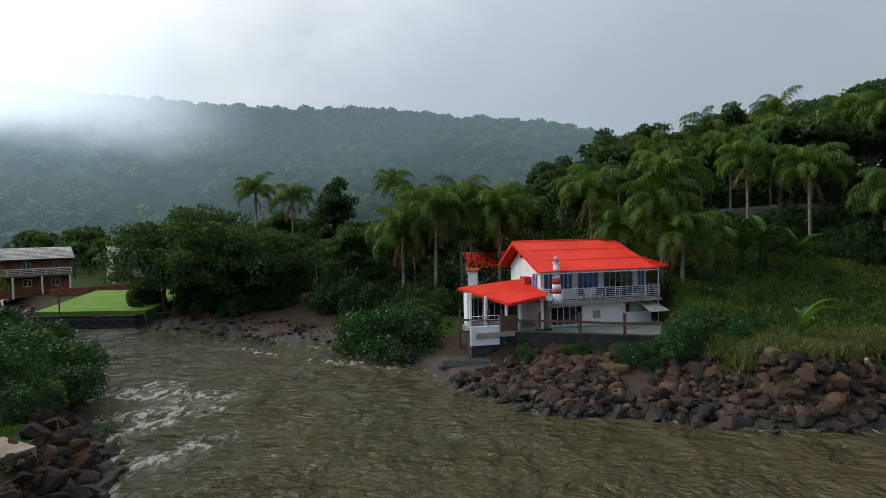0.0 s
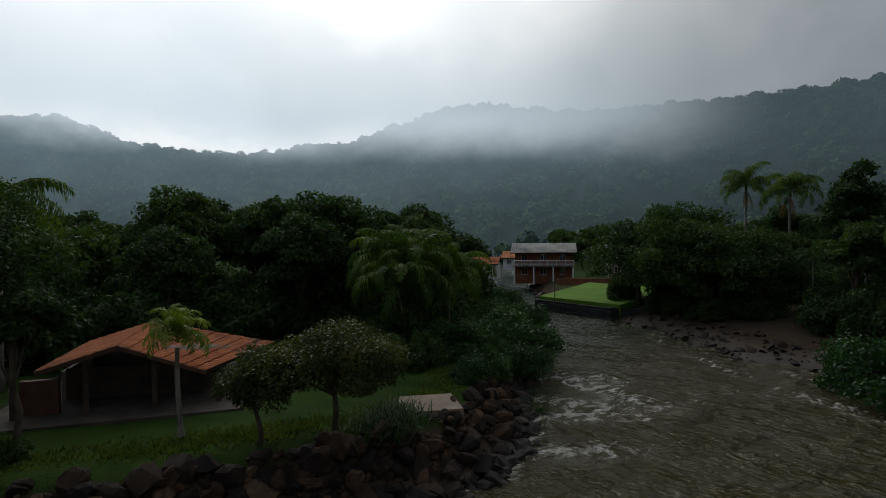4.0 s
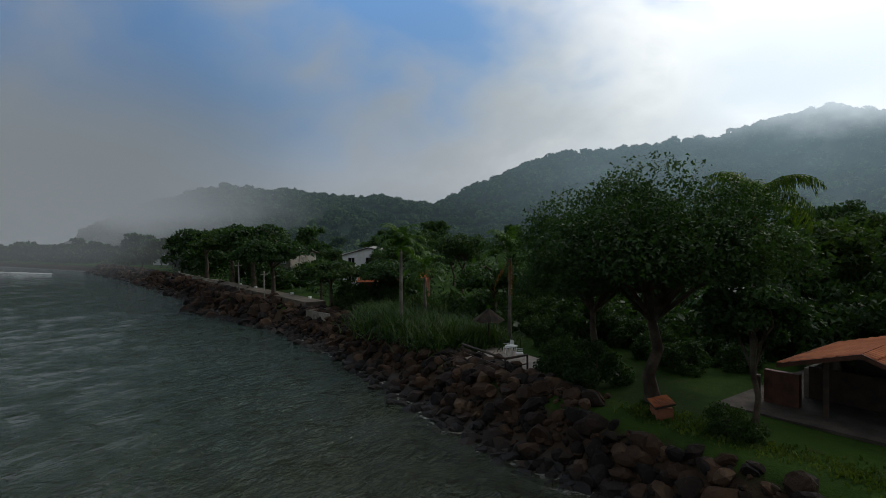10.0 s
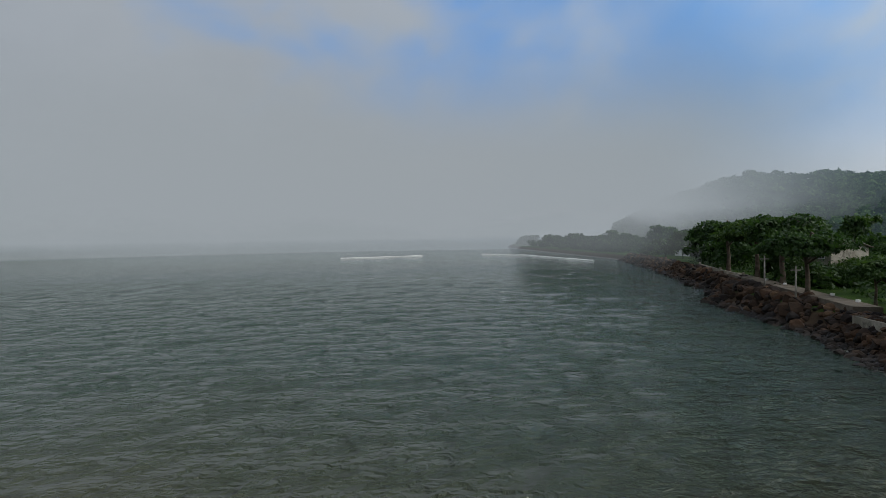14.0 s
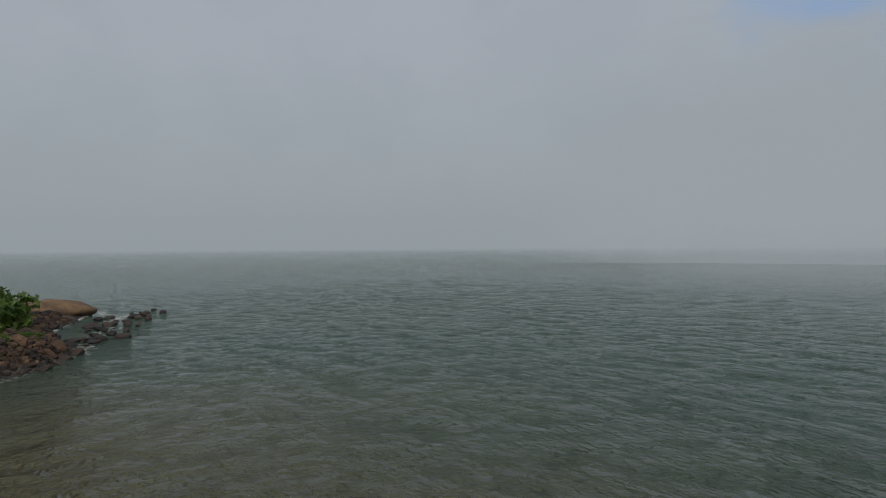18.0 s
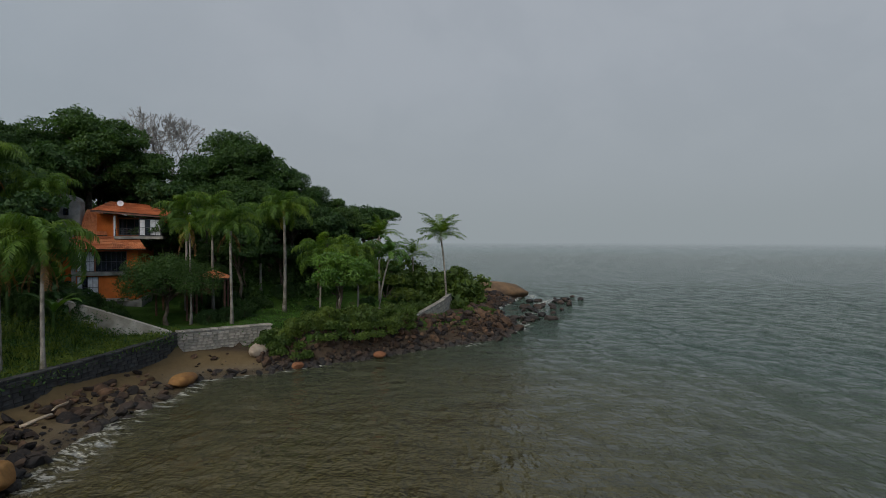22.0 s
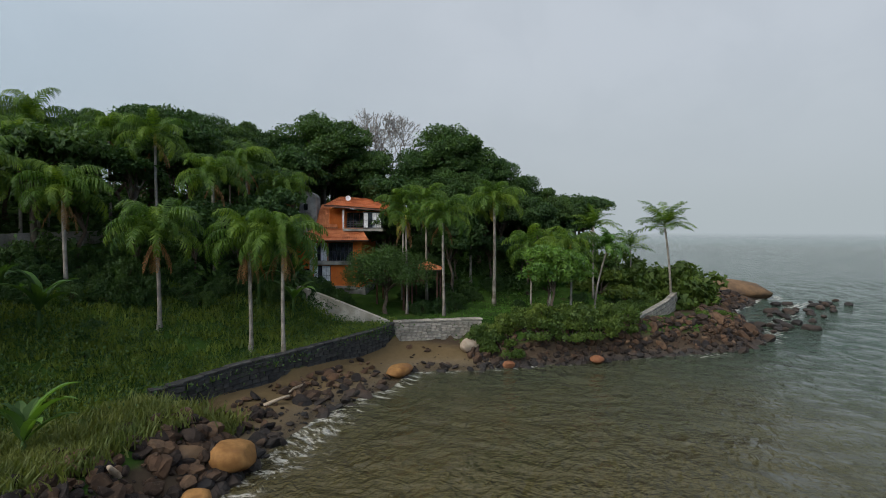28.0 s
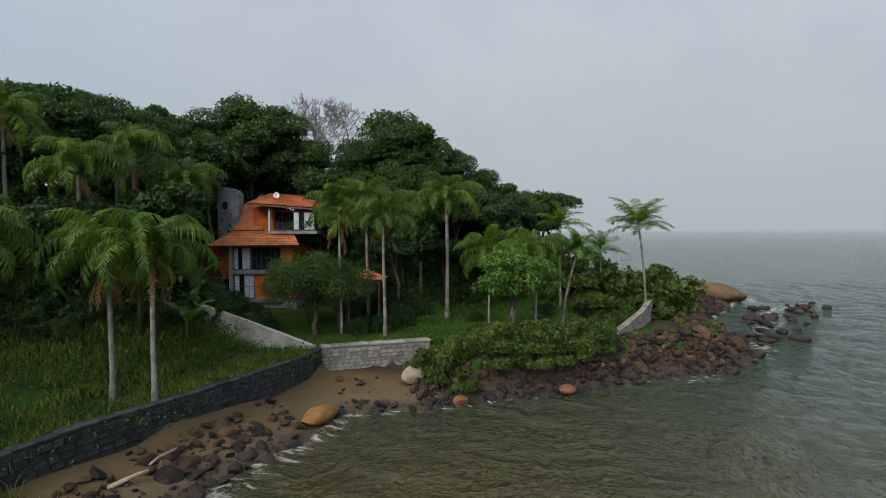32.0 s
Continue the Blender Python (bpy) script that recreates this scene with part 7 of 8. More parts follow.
plant(palm("slim palm in the garden", 7.0, 507, count=11, dry=2, radius=0.12), 71.8, 36.5)
plant(palm("young leaning palm with bright fronds in the garden", 7.2, 508, fronds=YOUNG_FRONDS, count=14, lean=1.4, dry=0, spread=1.2, radius=0.13), 76.7, 30.5, 1.0, -50)
plant(palm("coconut palm with wide fronds on the point", 11.3, 509, fronds=COCO_FRONDS, count=16, lean=1.0, dry=0, shaft=False, radius=0.17, spread=1.2), 94.3, 23.6, 1.0, 100)
plant(palm("coconut palm with wide fronds on the point", 9.4, 510, fronds=COCO_FRONDS, count=12, lean=-0.8, dry=0, shaft=False), 98.0, 29.5, 0.85)
plant(palm("palm with wide fronds behind the garden", 10.8, 511, fronds=COCO_FRONDS, count=14, dry=1, shaft=False), 88.0, 33.0, 0.9)
for k, (x, y, h) in enumerate([(71.8, 53.2, 11.0), (73.2, 50.6, 12.0), (80, 47.5, 9.5), (83, 37.5, 7.5), (58.5, 60, 9.5), (55, 62, 10.5), (49.5, 60.5, 9.5), (37.9, 63.2, 7.2), (34.0, 67.0, 7.5), (48, 66.5, 11.0)]):
    plant(palm("queen palm with hanging fronds before the wood", h, 520 + k, count=14, dry=2 + k % 3, gold=k % 2), x, y)
for k, (x, y, h) in enumerate([(21.9, 56.6, 6.6), (22.8, 58.6, 7.6), (19.8, 60.2, 7.2), (17.4, 63.0, 7.4), (24.2, 60.5, 6.8), (23.2, 55.4, 3.6)]):
    plant(palm("bushy palm with dry hanging fronds beside the white house", h, 540 + k, count=17, dry=3, gold=k % 2), x, y, 1.05)
for k, (x, y, h) in enumerate([(35.1, 72.9, 8.0), (32.3, 74.0, 7.6), (37.5, 85.6, 9.8), (43.1, 77.5, 10.4), (47.5, 73.0, 9.8), (28, 77, 8.4), (40, 74, 8.8)]):
    plant(palm("tall queen palm above the concrete wall", h, 550 + k, count=14, dry=2), x, y)
for k, (x, y, h) in enumerate([(2.0, 64.8, 8.0), (4.6, 67.5, 8.5), (-1.5, 66.0, 7.0), (8.5, 64.5, 7.0)]):
    plant(palm("bushy palm with dry fronds near the annex", h, 560 + k, count=18, dry=4), x, y, 1.15)
for k, (x, y, h) in enumerate([(-28.4, 93, 13.5), (-20.6, 87.4, 12.0), (-7.3, 98.9, 13.5), (-3, 90, 10)]):
    plant(palm("tall palm behind the river bank", h, 570 + k, count=14, dry=2), x, y, 1.1)
plant(palm("slim queen palm with yellowing fronds before the orange house", 10.4, 531, count=9, dry=1, gold=2, spread=0.7, radius=0.13), 66.5, 49.5)
# western shore
plant(palm("small palm with bright green arching fronds on the lawn", 3.7, 580, fronds=BRIGHT_FRONDS, count=17, dry=0, radius=0.11, spread=0.62, shaft=False), -15.0, 18.3, 1.0)
plant(palm("tall palm behind the dark tree", 9.4, 581, count=13, dry=1, spread=0.95), -28.1, 11.9)
plant(palm("fan of stiff fronds on a slim palm near the hedge", 7.2, 582, fronds=YOUNG_FRONDS, count=14, dry=0, shaft=False), -27.4, -14.3)
plant(palm("short palm near the hedge", 4.6, 583, fronds=YOUNG_FRONDS, count=12, dry=0, shaft=False), -31.6, -15.0)
plant(palm("slim palm beside the terrace", 6.6, 584, fronds=YOUNG_FRONDS, count=12, dry=1, shaft=False), -28.2, -4.2)
for k, (x, y, h, ln) in enumerate([(-26.1, 34.8, 5.8, 0.3), (-24.9, 36.2, 5.0, -0.5), (-26.8, 37.0, 6.4, 0.6), (-23.6, 34.0, 4.4, 0.8), (-25.2, 39.0, 4.8, -0.6)]):
    plant(palm("clump palm with arching bright fronds and thin stems", h, 590 + k, count=15, dry=0, radius=0.07, lean=ln, shaft=False, spread=1.05), x, y)

BIG = tree("tree", "large dense dark tree on the lawn with a forked trunk", 601, 11.5, 7.0, 8.0, 0.33, LEAF_DARK, 200, 130, 0.17, limbs=34)
plant(BIG, -19.5, 8.6, 1.0, 20)
plant(BIG, -26.5, 2.8, 0.8, 140)
plant(tree("tree", "small lawn tree with broad leathery leaves and red tints", 602, 3.9, 2.3, 2.7, 0.11, LEAF_TINTED, 80, 80, 0.115, limbs=16), -12.5, 20.6, 1.0)
plant(tree("tree", "spreading low lawn tree with broad leathery leaves", 603, 4.5, 3.6, 3.0, 0.14, LEAF_TINTED, 140, 96, 0.115, limbs=24), -11.7, 23.5, 1.0)
plant(tree("tree", "dark slender tree before the tiled house", 613, 7.6, 2.6, 5.4, 0.14, LEAF_DARK, 80, 50, 0.2, limbs=14), -16.6, 13.2, 1.0)
TALL = tree("tree", "tall spreading tree behind the tiled house", 604, 14.5, 5.6, 11.0, 0.32, LEAF_DARK, 120, 36, 0.42, limbs=20)
for x, y, s in ((-46.7, 24.2, 0.95), (-38.5, 34.7, 0.96), (-50.6, 27.0, 0.95), (-42.5, 37.4, 0.95), (-36.0, 39.0, 0.85), (-44.5, 30.0, 0.9), (-33.5, 30.5, 0.78), (-43.8, 48.1, 0.92), (-38, 44, 0.8), (-36, 21, 0.7)):
    plant(TALL, x, y, s)
PROM = tree("tree", "wide flat-topped almond tree on the promenade", 605, 9.5, 5.5, 5.0, 0.28, LEAF_DARK, 100, 34, 0.42, "umbrella", 14)
for x, y, s in ((-38.5, -47, 1.1), (-43, -58, 1.3), (-47, -70, 1.25), (-34.5, -31.0, 0.72), (-51, -85, 1.3), (-41, -40, 0.55), (-39.5, -27.0, 0.7), (-49, -31, 0.9), (-36.5, -24, 0.7), (-34, -9, 0.7)):
    plant(PROM, x, y, s)
# river side
BAMBOO = tree("tree", "dense drooping dark tree on the river bank", 606, 12.0, 6.2, 13.2, 0.3, LEAF_MID, 190, 46, 0.30, limbs=18)
for x, y, s in ((-32.5, 74.0, 1.08), (-27.0, 73.0, 1.0), (-29.5, 78.5, 1.15), (-22.0, 73.5, 0.9), (-19.5, 78.0, 0.85)):
    plant(BAMBOO, x, y, s)
plant(tree("tree", "tall dark conifer-like tree with two bare trunks", 607, 19.5, 4.8, 14.5, 0.34, LEAF_DARK, 130, 40, 0.40, limbs=16), -17.5, 98.0, 1.0)
# headland
PINE = tree("tree", "large old tree on the crest of the headland", 608, 14.5, 6.4, 11.5, 0.36, LEAF_DARK, 150, 84, 0.28, limbs=22)
PINES = [PINE, tree("tree", "large old tree on the crest of the headland", 618, 14.5, 5.6, 11.0, 0.34, LEAF_MID, 130, 84, 0.28, limbs=22), tree("tree", "large old tree on the crest of the headland", 628, 14.8, 6.0, 9.0, 0.34, LEAF_DARK, 90, 110, 0.28, limbs=26)]
for x, y, top in ((87.0, 58.9, 27.0), (89.2, 54.8, 29.0), (91.1, 50.5, 24.6), (93.1, 45.4, 21.2), (94.2, 41.7, 18.8), (82.0, 66.4, 25.5), (65.0, 82.0, 30.6), (56.5, 79.5, 27.4), (47.5, 80.8, 24.5), (38.0, 85.0, 23.6), (28.5, 88.5, 23.8), (78.3, 70.9, 30.4), (73.5, 75.5, 29.6), (69.6, 79.3, 31.0),
                  (61.2, 85.3, 28.2), (24.4, 89.5, 23.4), (33.0, 87.2, 24.2), (43.0, 83.2, 22.4), (52.0, 78.0, 25.3), (57.5, 74.5, 26.0), (64.5, 76.5, 27.2), (84, 52.5, 22.0), (88.5, 46.5, 20.5), (98, 50, 19.5), (104, 55, 20.0), (110, 57, 17.5), (97, 57, 23.0)):
    plant(PINES[int(x * 7 + y) % 3], x, y, (top - ground_z(x, y)) / (15.0, 14.3, 13.6)[int(x * 7 + y) % 3])
plant(tree("tree", "flat-topped umbrella-shaped tree on the point", 609, 12.5, 5.2, 3.4, 0.25, LEAF_DARK, 90, 36, 0.34, "umbrella", 14), 108.0, 38.0, max(1.0, (19.6 - ground_z(108, 38)) / 12.2))
plant(tree("tree", "feathery spreading tree before the orange house", 610, 7.2, 5.4, 5.6, 0.22, LEAF_MID, 190, 70, 0.15, limbs=34), 65.4, 51.6, 1.1)
plant(tree("tree", "light green garden tree with rounded leaves", 611, 5.8, 2.9, 4.4, 0.12, LEAF_FRESH, 90, 44, 0.2, limbs=18), 70.0, 33.6, 1.55)
plant(tree("tree", "light green garden tree with rounded leaves", 612, 5.4, 2.6, 3.8, 0.13, LEAF_FRESH, 70, 34, 0.22, limbs=12), 75.5, 35.6, 1.0)


def bare_tree(label, x, y, h, spread, seed):
    """A leafless crown of fine twigs."""
    r = np.random.default_rng(seed)
    verts, faces = [], []
    def grow(p, d, L, rad, depth):
        nonlocal verts, faces
        e = p + d * L
        v2, f2 = tube_data([p, p.lerp(e, 0.5) + Vector(r.normal(size=3) * L * 0.05), e], [rad, rad * 0.85, rad * 0.65], 4, len(verts))
        verts, faces = verts + v2, faces + f2
        if depth:
            for _ in range(5 if depth == 6 else 3):
                nd = (d + Vector(r.normal(size=3)) * spread + Vector((0, 0, 0.12))).normalized()
                grow(e, nd, h * 0.17 if depth == 6 else L * r.uniform(0.66, 0.84), max(0.04, rad * 0.62), depth - 1)
    ob = thing("bare_tree", label, "tree", pose(x, y, ground_z(x, y) - 0.3))
    grow(Vector((0, 0, 0)), Vector((0, 0, 1)), h * 0.56, 0.28, 6)
    part("trunk", mesh_from("trunk", verts, faces, GREY_BARK), ob)
    return ob


bare_tree("leafless grey tree above the wood", 94.5, 69.3, 21.0, 0.6, 701)
bare_tree("leafless grey tree on the slope of the point", 103, 46, 10.5, 0.42, 702)

# ---- bananas, shrubs and undergrowth ----
for k, (x, y, h, n) in enumerate([(29.0, 57.6, 2.0, 14), (31.0, 58.6, 2.2, 14), (33.0, 57.0, 1.6, 12), (26.4, 45.0, 0.8, 9), (50.5, 55.8, 2.4, 12), (56, 56.5, 2.2, 12), (52.5, 53.5, 1.8, 8)]):
    plant(banana("broad-leaved banana plant on the grassy slope", h, n, 710 + k), x, y, 1.25 if n > 9 else 1.15)
SEA = shrub("large glossy sea-grape bush at the water's edge", 720, 5.6, 3.6, 4.2, LEAF_SHINY, 150, 60, 0.24)
plant(SEA, -1.6, 55.2, 1.0, 150, z=0.2)
for x, y, s in ((19.6, 45.6, 0.46), (17.4, 46.2, 0.38), (21.8, 46.2, 0.44), (23.8, 47.4, 0.34), (20.8, 48.5, 0.36)):
    plant(SEA, x, y, s, tall=1.2, label="dark green leafy shrub before the white house", group="shrubs before the white house")
for x, y, s in ((9.6, 48.6, 0.22), (13.2, 48.4, 0.2), (15.0, 48.6, 0.13)):
    plant(SEA, x, y, s, tall=1.4, label="small light shrub on the terrace wall", group="shrubs before the white house")
for x, y, s in ((-18.8, 39.2, 0.58), (-22.0, 42.0, 0.75), (-25.4, 45.0, 0.75), (-30.5, 50.0, 0.7), (-36.6, 55, 0.65), (-17.0, 36.0, 0.42), (-20.5, 36.4, 0.6), (-15.6, 33.6, 0.32)):
    plant(SEA, x, y, s, label="leafy dark green shrub on the river bank", group="shrubs of the river bank")
HEDGE = shrub("tangled shrub", 721, 2.3, 1.7, 1.8, LEAF_HEDGE, 60, 40, 0.2)
for k, (x, y, s) in enumerate([(63.5, 37.6, 1.1), (65.5, 35.0, 1.0), (67.5, 32.4, 0.9), (70.0, 30.0, 1.0), (72.5, 28.2, 1.0), (81.0, 19.6, 0.6), (84.5, 17.6, 0.6), (87.0, 17.0, 0.5), (84.5, 27.0, 0.9), (89, 26.0, 1.0), (66, 39, 0.9), (64.6, 36.2, 1.2), (66.4, 33.4, 1.2), (68.8, 31.2, 1.2), (71.4, 29.0, 1.1), (73.4, 26.6, 1.0), (64.0, 39.0, 1.0), (67.0, 36.0, 0.9), (62.4, 36.2, 0.95), (64.6, 33.4, 1.0), (66.6, 31.0, 1.0), (68.8, 28.8, 1.0), (71.0, 27.0, 0.9)]):
    plant(HEDGE, x, y, s, label="tangled green shrub at the edge of the garden", group="shrubs of the garden")
for x, y, s in ((96.5, 25.0, 1.8), (113, 22, 2.0), (100, 26, 3.3), (105, 24, 3.1), (97, 31, 2.6), (108, 29, 2.4), (92, 33, 2.2), (103, 34, 2.8), (111, 25, 1.8)):
    plant(HEDGE, x, y, s, label="dark rounded shrub on the point", group="shrubs of the point")
BUSH = shrub("dense dark bush on the slope", 722, 2.6, 2.0, 3.0, LEAF_DARK, 90, 52, 0.19)
for x, y, s in ((-20.8, 5.0, 0.85), (-22.0, 2.4, 0.75), (-16.6, 12.4, 0.55), (-33, -10, 0.9), (-31.5, 0, 0.9)):
    plant(BUSH, x, y, s, label="dark shrub on the lawn", group="shrubs on the lawn", tall=1.0)

r = np.random.default_rng(77)
spots = []
while len(spots) < 62:
    x, y = r.uniform(34, 62), r.uniform(54, 70)
    low = np.interp(x, [34, 40, 47, 55, 62], [61.5, 59.5, 57.0, 55.5, 54.8])
    if low < y < low + 9 and all((x - a) ** 2 + (y - b) ** 2 > 3.2 for a, b in spots):
        spots.append((x, y))
        plant(BUSH, x, y, r.uniform(0.55, 1.0), tall=r.uniform(0.8, 1.3), group="bushes of the slope")
for k, (x, y) in enumerate([(43, 62.5), (47.5, 60.5), (51.5, 59.5), (55.5, 62.0), (45.5, 66), (53.5, 66.5)]):
    plant(kinds[k % 4], x, y, 0.52 + 0.05 * (k % 3), group="trees of the slope")
for x, y, s in ((70.0, 47.0, 0.6), (71.8, 45.8, 0.55), (68.6, 48.6, 0.6), (73.8, 47.0, 0.7), (69.2, 46.4, 0.8), (67.6, 48.4, 0.7), (73.5, 52.8, 1.0), (75.5, 50.0, 1.1), (78, 47.6, 1.0),
                (80.5, 44.8, 0.9), (83, 42.0, 1.0), (86, 39.6, 1.0), (89, 36.6, 1.0), (84.5, 45.5, 1.3), (88, 42.6, 1.3), (91, 39, 1.2), (76.5, 46.0, 0.7), (79.6, 40.6, 0.5), (94, 35, 1.1), (86, 34.5, 0.6), (90.5, 30.8, 0.7)):
    plant(BUSH, x, y, s, label="dark bush between the garden and the wood", group="bushes of the garden")
for k, (x, y) in enumerate([(76.0, 52.0), (79.5, 49.5), (82.0, 45.5), (85.0, 42.0), (87.5, 38.5), (91, 35.5), (80.0, 54.0), (95, 32.5)]):
    plant(kinds[k % 4], x, y, 0.55 + 0.06 * (k % 3), group="trees behind the garden")
for x, y, s in ((-39.0, -29.5, 0.7), (-41.5, -28.5, 0.8), (-37.8, -32.5, 0.7), (-44.5, -28.0, 0.9), (-27, 8, 0.8), (-30, 6, 0.9), (-29, 11, 0.7), (-33, 10, 1.0), (-36, 14, 1.0), (-26.5, 0.5, 0.6), (-29, -1, 0.8), (-33, 3, 1.0), (-35, -4, 1.0), (-37, 7, 1.1)):
    plant(BUSH, x, y, s, label="dark bush at the back of the lawn", group="bushes behind the lawn")
for x, y, s in ((26.5, 56.4, 0.5), (28.0, 52.5, 0.35), (24.5, 53.0, 0.55), (25.8, 50.4, 0.4), (31.5, 55.0, 0.3), (24.6, 56.8, 0.7), (36.5, 57.0, 0.35), (33.8, 53.8, 0.28), (27.5, 60.5, 0.5), (26.0, 63.0, 0.6)):
    plant(BUSH, x, y, s, tall=0.8, label="low dark bush in the long grass", group="bushes of the slope")


def blade_plant(name, label, seed, count, length, width, mat, spread=0.6, category="plant"):
    """A clump of long pointed blades that arch outwards."""
    r = np.random.default_rng(seed)
    q = []
    for _ in range(count):
        a, e = r.uniform(0, 2 * math.pi), r.uniform(0.5, 1.45)
        o = np.array([r.normal() * spread, r.normal() * spread, 0])
        L, s = length * r.uniform(0.6, 1.1), np.array([-math.sin(a), math.cos(a), 0]) * width / 2
        p = o
        for k in range(3):
            d = np.array([math.cos(a) * math.cos(e), math.sin(a) * math.cos(e), math.sin(e)])
            p2 = p + d * L / 3
            t0, t1 = 1 - k / 3.2, 1 - (k + 1) / 3.2
            q.append([p - s * t0, p + s * t0, p2 + s * t1, p2 - s * t1])
            p, e = p2, e - 0.45
    ob = thing(name, label, category)
    part("blade_clump", quads_mesh("blade_clump", q, mat), ob)
    return ob


PANDAN = blade_plant("screw_pine", "spiky screw-pine clump forming a hedge above the boulders", 730, 620, 2.1, 0.10, LEAF_MID, 1.2)
r = np.random.default_rng(3)
for k in range(26):
    t = k / 25
    plant(PANDAN, -24.0 - 7.0 * t + r.uniform(-2.2, 1.0), -5.5 - 15.0 * t + r.uniform(-1, 1), r.uniform(0.8, 1.1), tall=1.15, z=2.1 + r.uniform(0, 0.5), group="hedge of screw pines")
for x, y in ((-12.0, 26.4), (-11.3, 25.4), (-16.0, 39.0), (-14.2, 36.6)):
    plant(PANDAN, x, y, 0.5, label="small spiky plant beside the slab", group="spiky plants")


def undergrowth(name, label, spots, size, leaves, mat, seed, height):
    """Low leafy cover of the woods and banks, in one sheet of leaves."""
    r = np.random.default_rng(seed)
    c = np.array([(x, y, ground_z(x, y)) for x, y in spots])
    pts = np.repeat(c, leaves, 0) + r.normal(size=(len(c) * leaves, 3)) * [1.3, 1.3, 0] + np.stack([np.zeros(len(c) * leaves)] * 2 + [np.abs(r.normal(size=len(c) * leaves)) * np.repeat(height * r.uniform(0.5, 1.2, len(c)), leaves)], 1)
    return tagged(new(name, quads_mesh(name, leaf_quads(pts, size, r, 0.3), mat)), label, "undergrowth", kind="stuff")


def scatter(n, xr, yr, test, seed):
    r, out = np.random.default_rng(seed), []
    for _ in range(n * 30):
        if len(out) >= n:
            break
        x, y = r.uniform(*xr), r.uniform(*yr)
        if test(x, y):
            out.append((x, y))
    return out


def thicket(label, spots, lo, hi):
    """Bushes that grow into one another, in one mesh."""
    foliage = next(o for o in BUSH.children if o.name.startswith("foliage")).data
    co = np.empty(len(foliage.vertices) * 3, np.float32)
    foliage.vertices.foreach_get("co", co)
    co, tris = co.reshape(-1, 3), []
    for x, y in spots:
        t, k = rng.uniform(0, 6.28), rng.uniform(lo, hi)
        m = np.array([[math.cos(t), -math.sin(t), 0], [math.sin(t), math.cos(t), 0], [0, 0, rng.uniform(0.9, 1.3)]]) * k
        tris.append((co @ m.T + [x, y, ground_z(x, y) - 0.05]).reshape(-1, 3, 3))
    return tagged(new("thicket", tris_mesh("thicket", np.concatenate(tris), LEAF_DARK)), label, "bushes", kind="stuff")


for region, count, lo, hi, seed, lab, grp in (
        (((-30, 6), (74, 104), lambda x, y: on_east(x, y, 7) and not (-24 < x < -8 and y < 84) and not (2 < x < 15 and y < 82) and not (-23 < x < -6 and 100 < y)), 46, 1.0, 1.8, 61, "dense dark bush behind the river bank", "bushes behind the river bank"),
        (((-64, -30), (13, 62), lambda x, y: on_west(x, y, 6) and x < -30 - 0.1 * y), 58, 1.1, 2.0, 62, "dense dark bush behind the tiled house", "bushes behind the tiled house"),
        (((-60, -29), (-75, 10), lambda x, y: on_west(x, y, 9) and not (-56 < x < -36 and -58 < y < -26)), 46, 0.9, 1.7, 63, "dense dark bush in the gardens behind the promenade", "bushes behind the promenade"),
        (((-42, -30.5), (-30, -3), lambda x, y: on_west(x, y, 6.5) and x < -27 + 0.3 * y + 4), 26, 0.5, 1.1, 66, "dark bush behind the hedge of screw pines", "bushes behind the hedge"),
        (((97, 116), (42, 66), lambda x, y: on_east(x, y, 5)), 16, 1.6, 2.8, 64, "dark bush below the crest of the headland", "bushes of the headland"),
        (((-36, -17), (71.5, 77), lambda x, y: on_east(x, y, 1.8)), 20, 0.8, 1.4, 69, "dark bush below the drooping trees of the bank", "bushes behind the river bank"),
        (((-30, -16.5), (31, 47), lambda x, y: on_west(x, y, 5)), 22, 0.6, 1.2, 67, "dark bush below the palms by the river", "bushes of the river bank"),
        (((-4, 4.6), (56.5, 65), lambda x, y: on_east(x, y, 3.5) and y > 58 - 0.5 * x), 12, 0.6, 1.1, 68, "dark bush beside the annex", "bushes near the annex"),
        (((-12, 3), (66, 76), lambda x, y: on_east(x, y, 6)), 14, 0.9, 1.5, 65, "dark bush near the annex", "bushes near the annex")):
    spots = scatter(count, region[0], region[1], region[2], seed)
    if count < 24:
        for x, y in spots:
            plant(BUSH, x, y, rng.uniform(lo, hi), tall=rng.uniform(0.9, 1.3), label=lab, group=grp)
    else:
        thicket(lab.replace("bush", "thicket of bushes"), spots, lo, hi)
undergrowth("undergrowth", "dark leafy undergrowth below the headland trees", scatter(620, (20, 118), (40, 100), headland, 21), 0.42, 46, LEAF_DARK, 22, 1.9)
undergrowth("undergrowth", "dark leafy undergrowth behind the white house", scatter(200, (-12, 32), (63, 95), lambda x, y: on_east(x, y, 12) and not (8 < x < 22 and y < 64), 23), 0.42, 46, LEAF_DARK, 24, 1.8)
undergrowth("undergrowth", "leafy undergrowth behind the river bank", scatter(260, (-62, 8), (74, 130), lambda x, y: on_east(x, y, 9) and not (-50 < x < -32 and y < 84) and not (x < -44 and y < 108) and not (-24 < x < -8 and y < 92), 25), 0.45, 44, LEAF_DARK, 26, 2.2)
undergrowth("undergrowth", "dark undergrowth behind the tiled house", scatter(300, (-100, -30), (20, 70), lambda x, y: on_west(x, y, 5) and x < -33, 27), 0.45, 44, LEAF_DARK, 28, 2.2)
undergrowth("undergrowth", "dark garden growth behind the promenade", scatter(430, (-110, -30), (-130, 12), lambda x, y: on_west(x, y, 8), 29), 0.45, 40, LEAF_DARK, 30, 2.4)


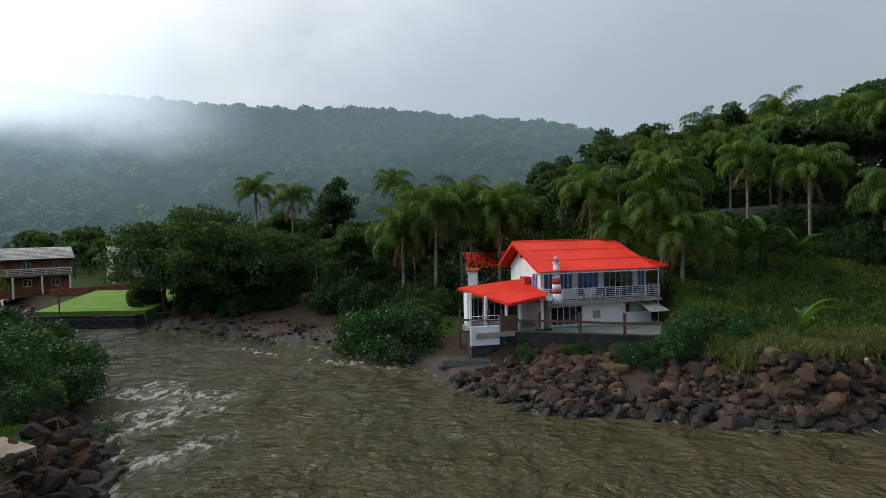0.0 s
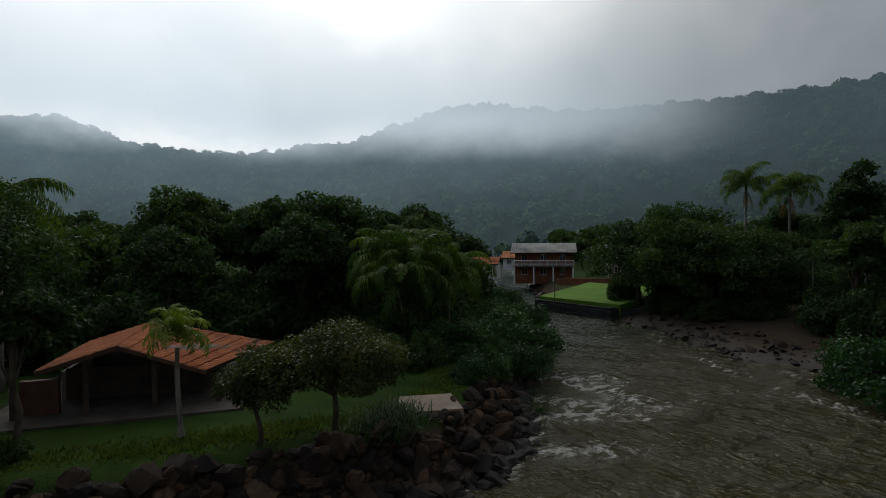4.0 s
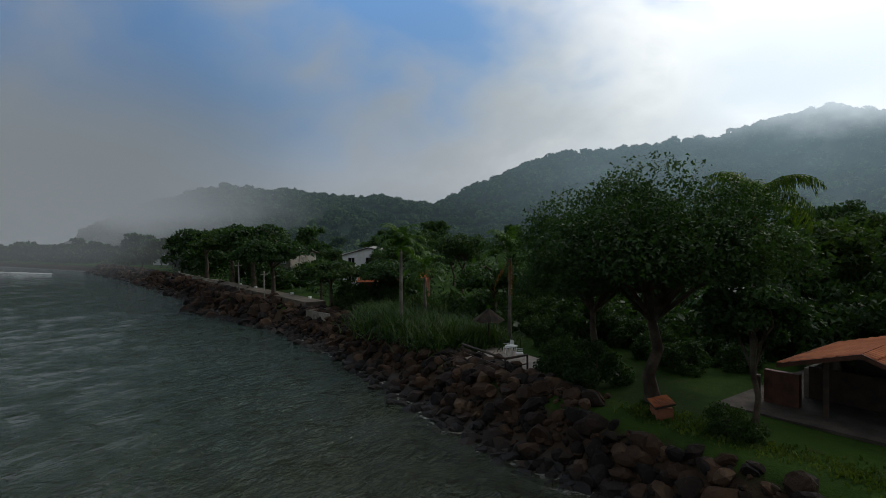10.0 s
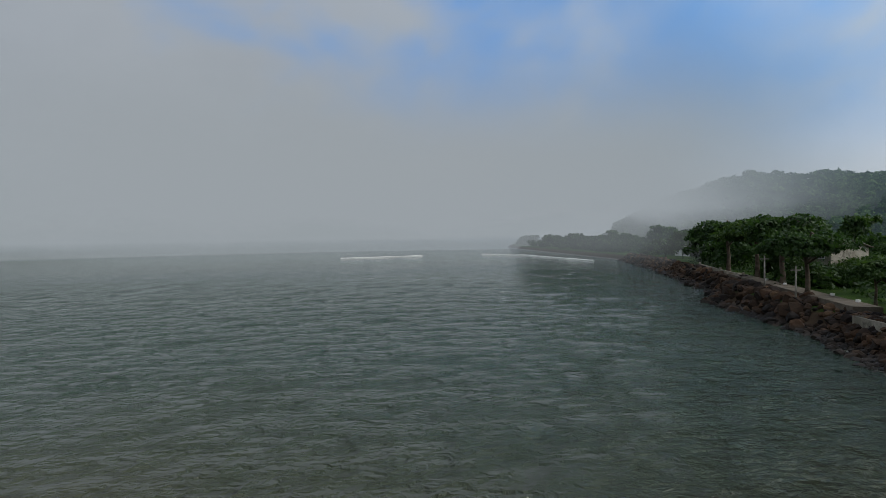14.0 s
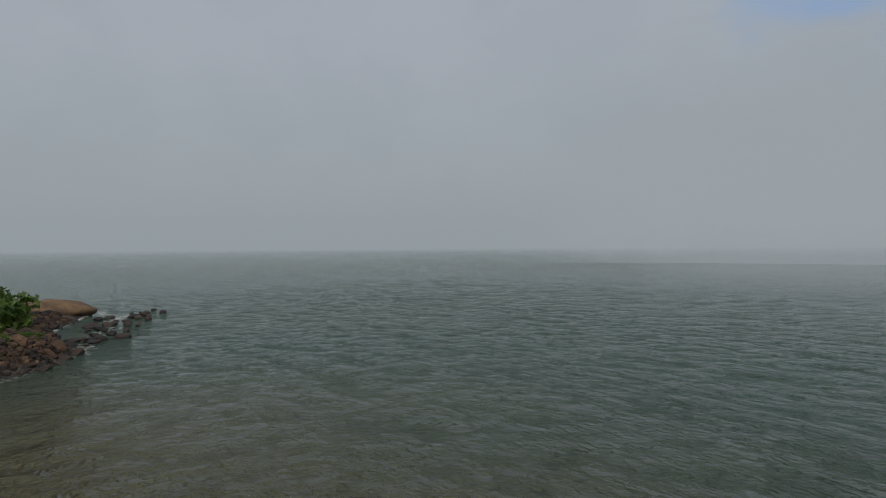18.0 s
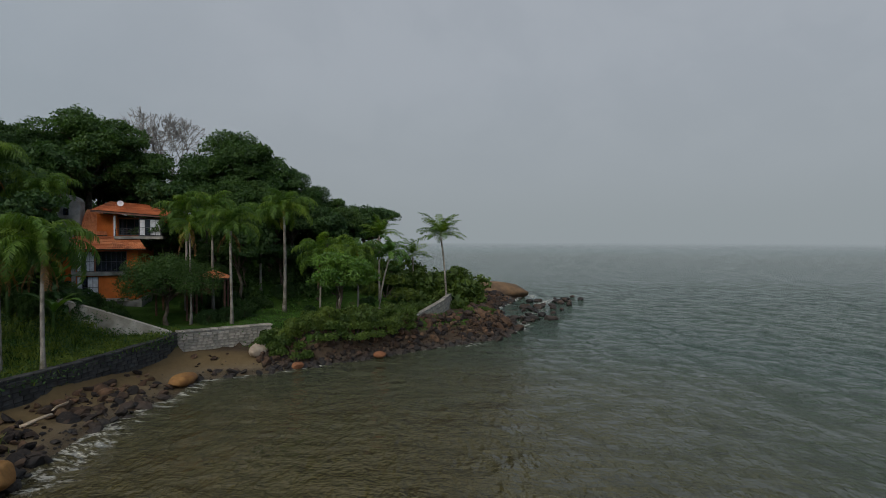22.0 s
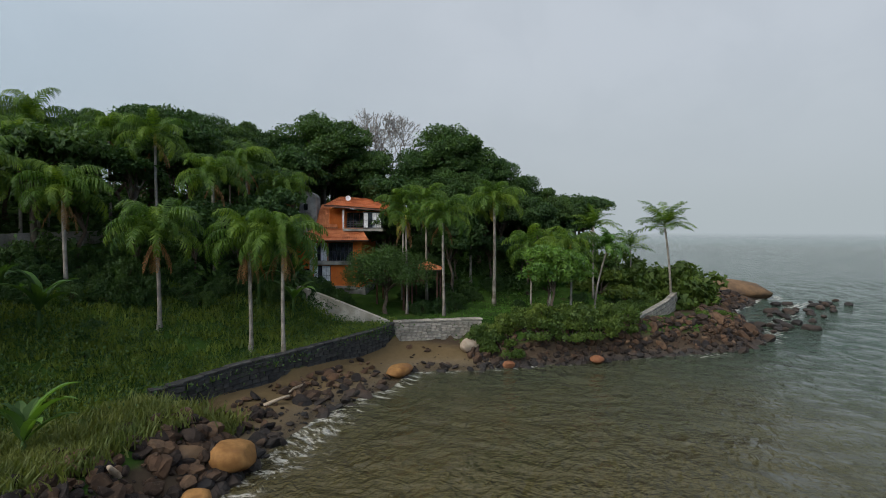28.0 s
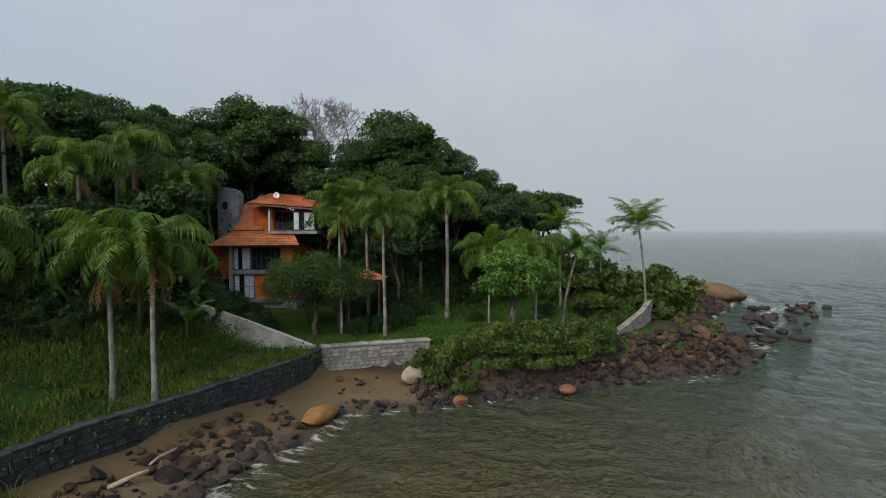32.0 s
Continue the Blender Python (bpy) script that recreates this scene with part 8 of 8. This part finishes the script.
def grass(name, label, spots, per, height, mat, seed, width=0.05):
    r = np.random.default_rng(seed)
    c = np.repeat(np.array([(x, y, ground_z(x, y)) for x, y in spots]), per, 0)
    n = len(c)
    p = c + np.concatenate([r.normal(size=(n, 2)) * 0.45, np.zeros((n, 1))], 1)
    a = r.uniform(0, 2 * np.pi, n)
    s = np.stack([np.cos(a), np.sin(a), np.zeros(n)], 1) * width
    h = height * r.uniform(0.5, 1.2, n)[:, None]
    lean = r.normal(size=(n, 3)) * [0.35, 0.35, 0]
    tip = p + ([0, 0, 1] + lean) * h
    mid = p + ([0, 0, 0.6] + lean * 0.35) * h
    q = np.concatenate([np.stack([p - s, p + s, mid + s * 0.8, mid - s * 0.8], 1), np.stack([mid - s * 0.8, mid + s * 0.8, tip + s * 0.1, tip - s * 0.1], 1)])
    return tagged(new(name, quads_mesh(name, q, mat)), label, "grass", kind="stuff")


clearing = lambda x, y: on_east(x, y, 5.5) and not headland(x, y) and not (x < 22.5 and y > 47) and not (34 < x < 63 and y < wall_line(x) + 0.6)
grass("grass_long", "long green grass on the slope beside the white house", scatter(2300, (21, 62), (43, 72), clearing, 31), 22, 0.42, GRASS, 32)
grass("grass_long", "yellowish long grass at the top of the boulders", scatter(420, (21, 37), (41.5, 47.5), lambda x, y: on_east(x, y, 3.2) and not on_east(x, y, 8.5), 33), 30, 0.75, GRASS_DRY, 34)
undergrowth("weeds", "creeping weeds on the grassy slope", scatter(420, (21, 62), (46, 72), clearing, 35), 0.14, 90, LEAF_MID, 36, 0.3)
GARDEN_GRASS = leafy("garden_grass", (0.036, 0.095, 0.012), (0.10, 0.19, 0.03), 0.6)
grass("grass_long", "short green grass of the headland garden", scatter(1100, (64, 100), (24, 46), lambda x, y: on_east(x, y, 3.5), 37), 16, 0.16, GARDEN_GRASS, 38)
grass("grass_long", "tufts along the edge of the western lawn", scatter(260, (-22, -9), (8, 34), lambda x, y: on_west(x, y, 3.6) and not on_west(x, y, 4.8), 39), 20, 0.16, GRASS, 40)
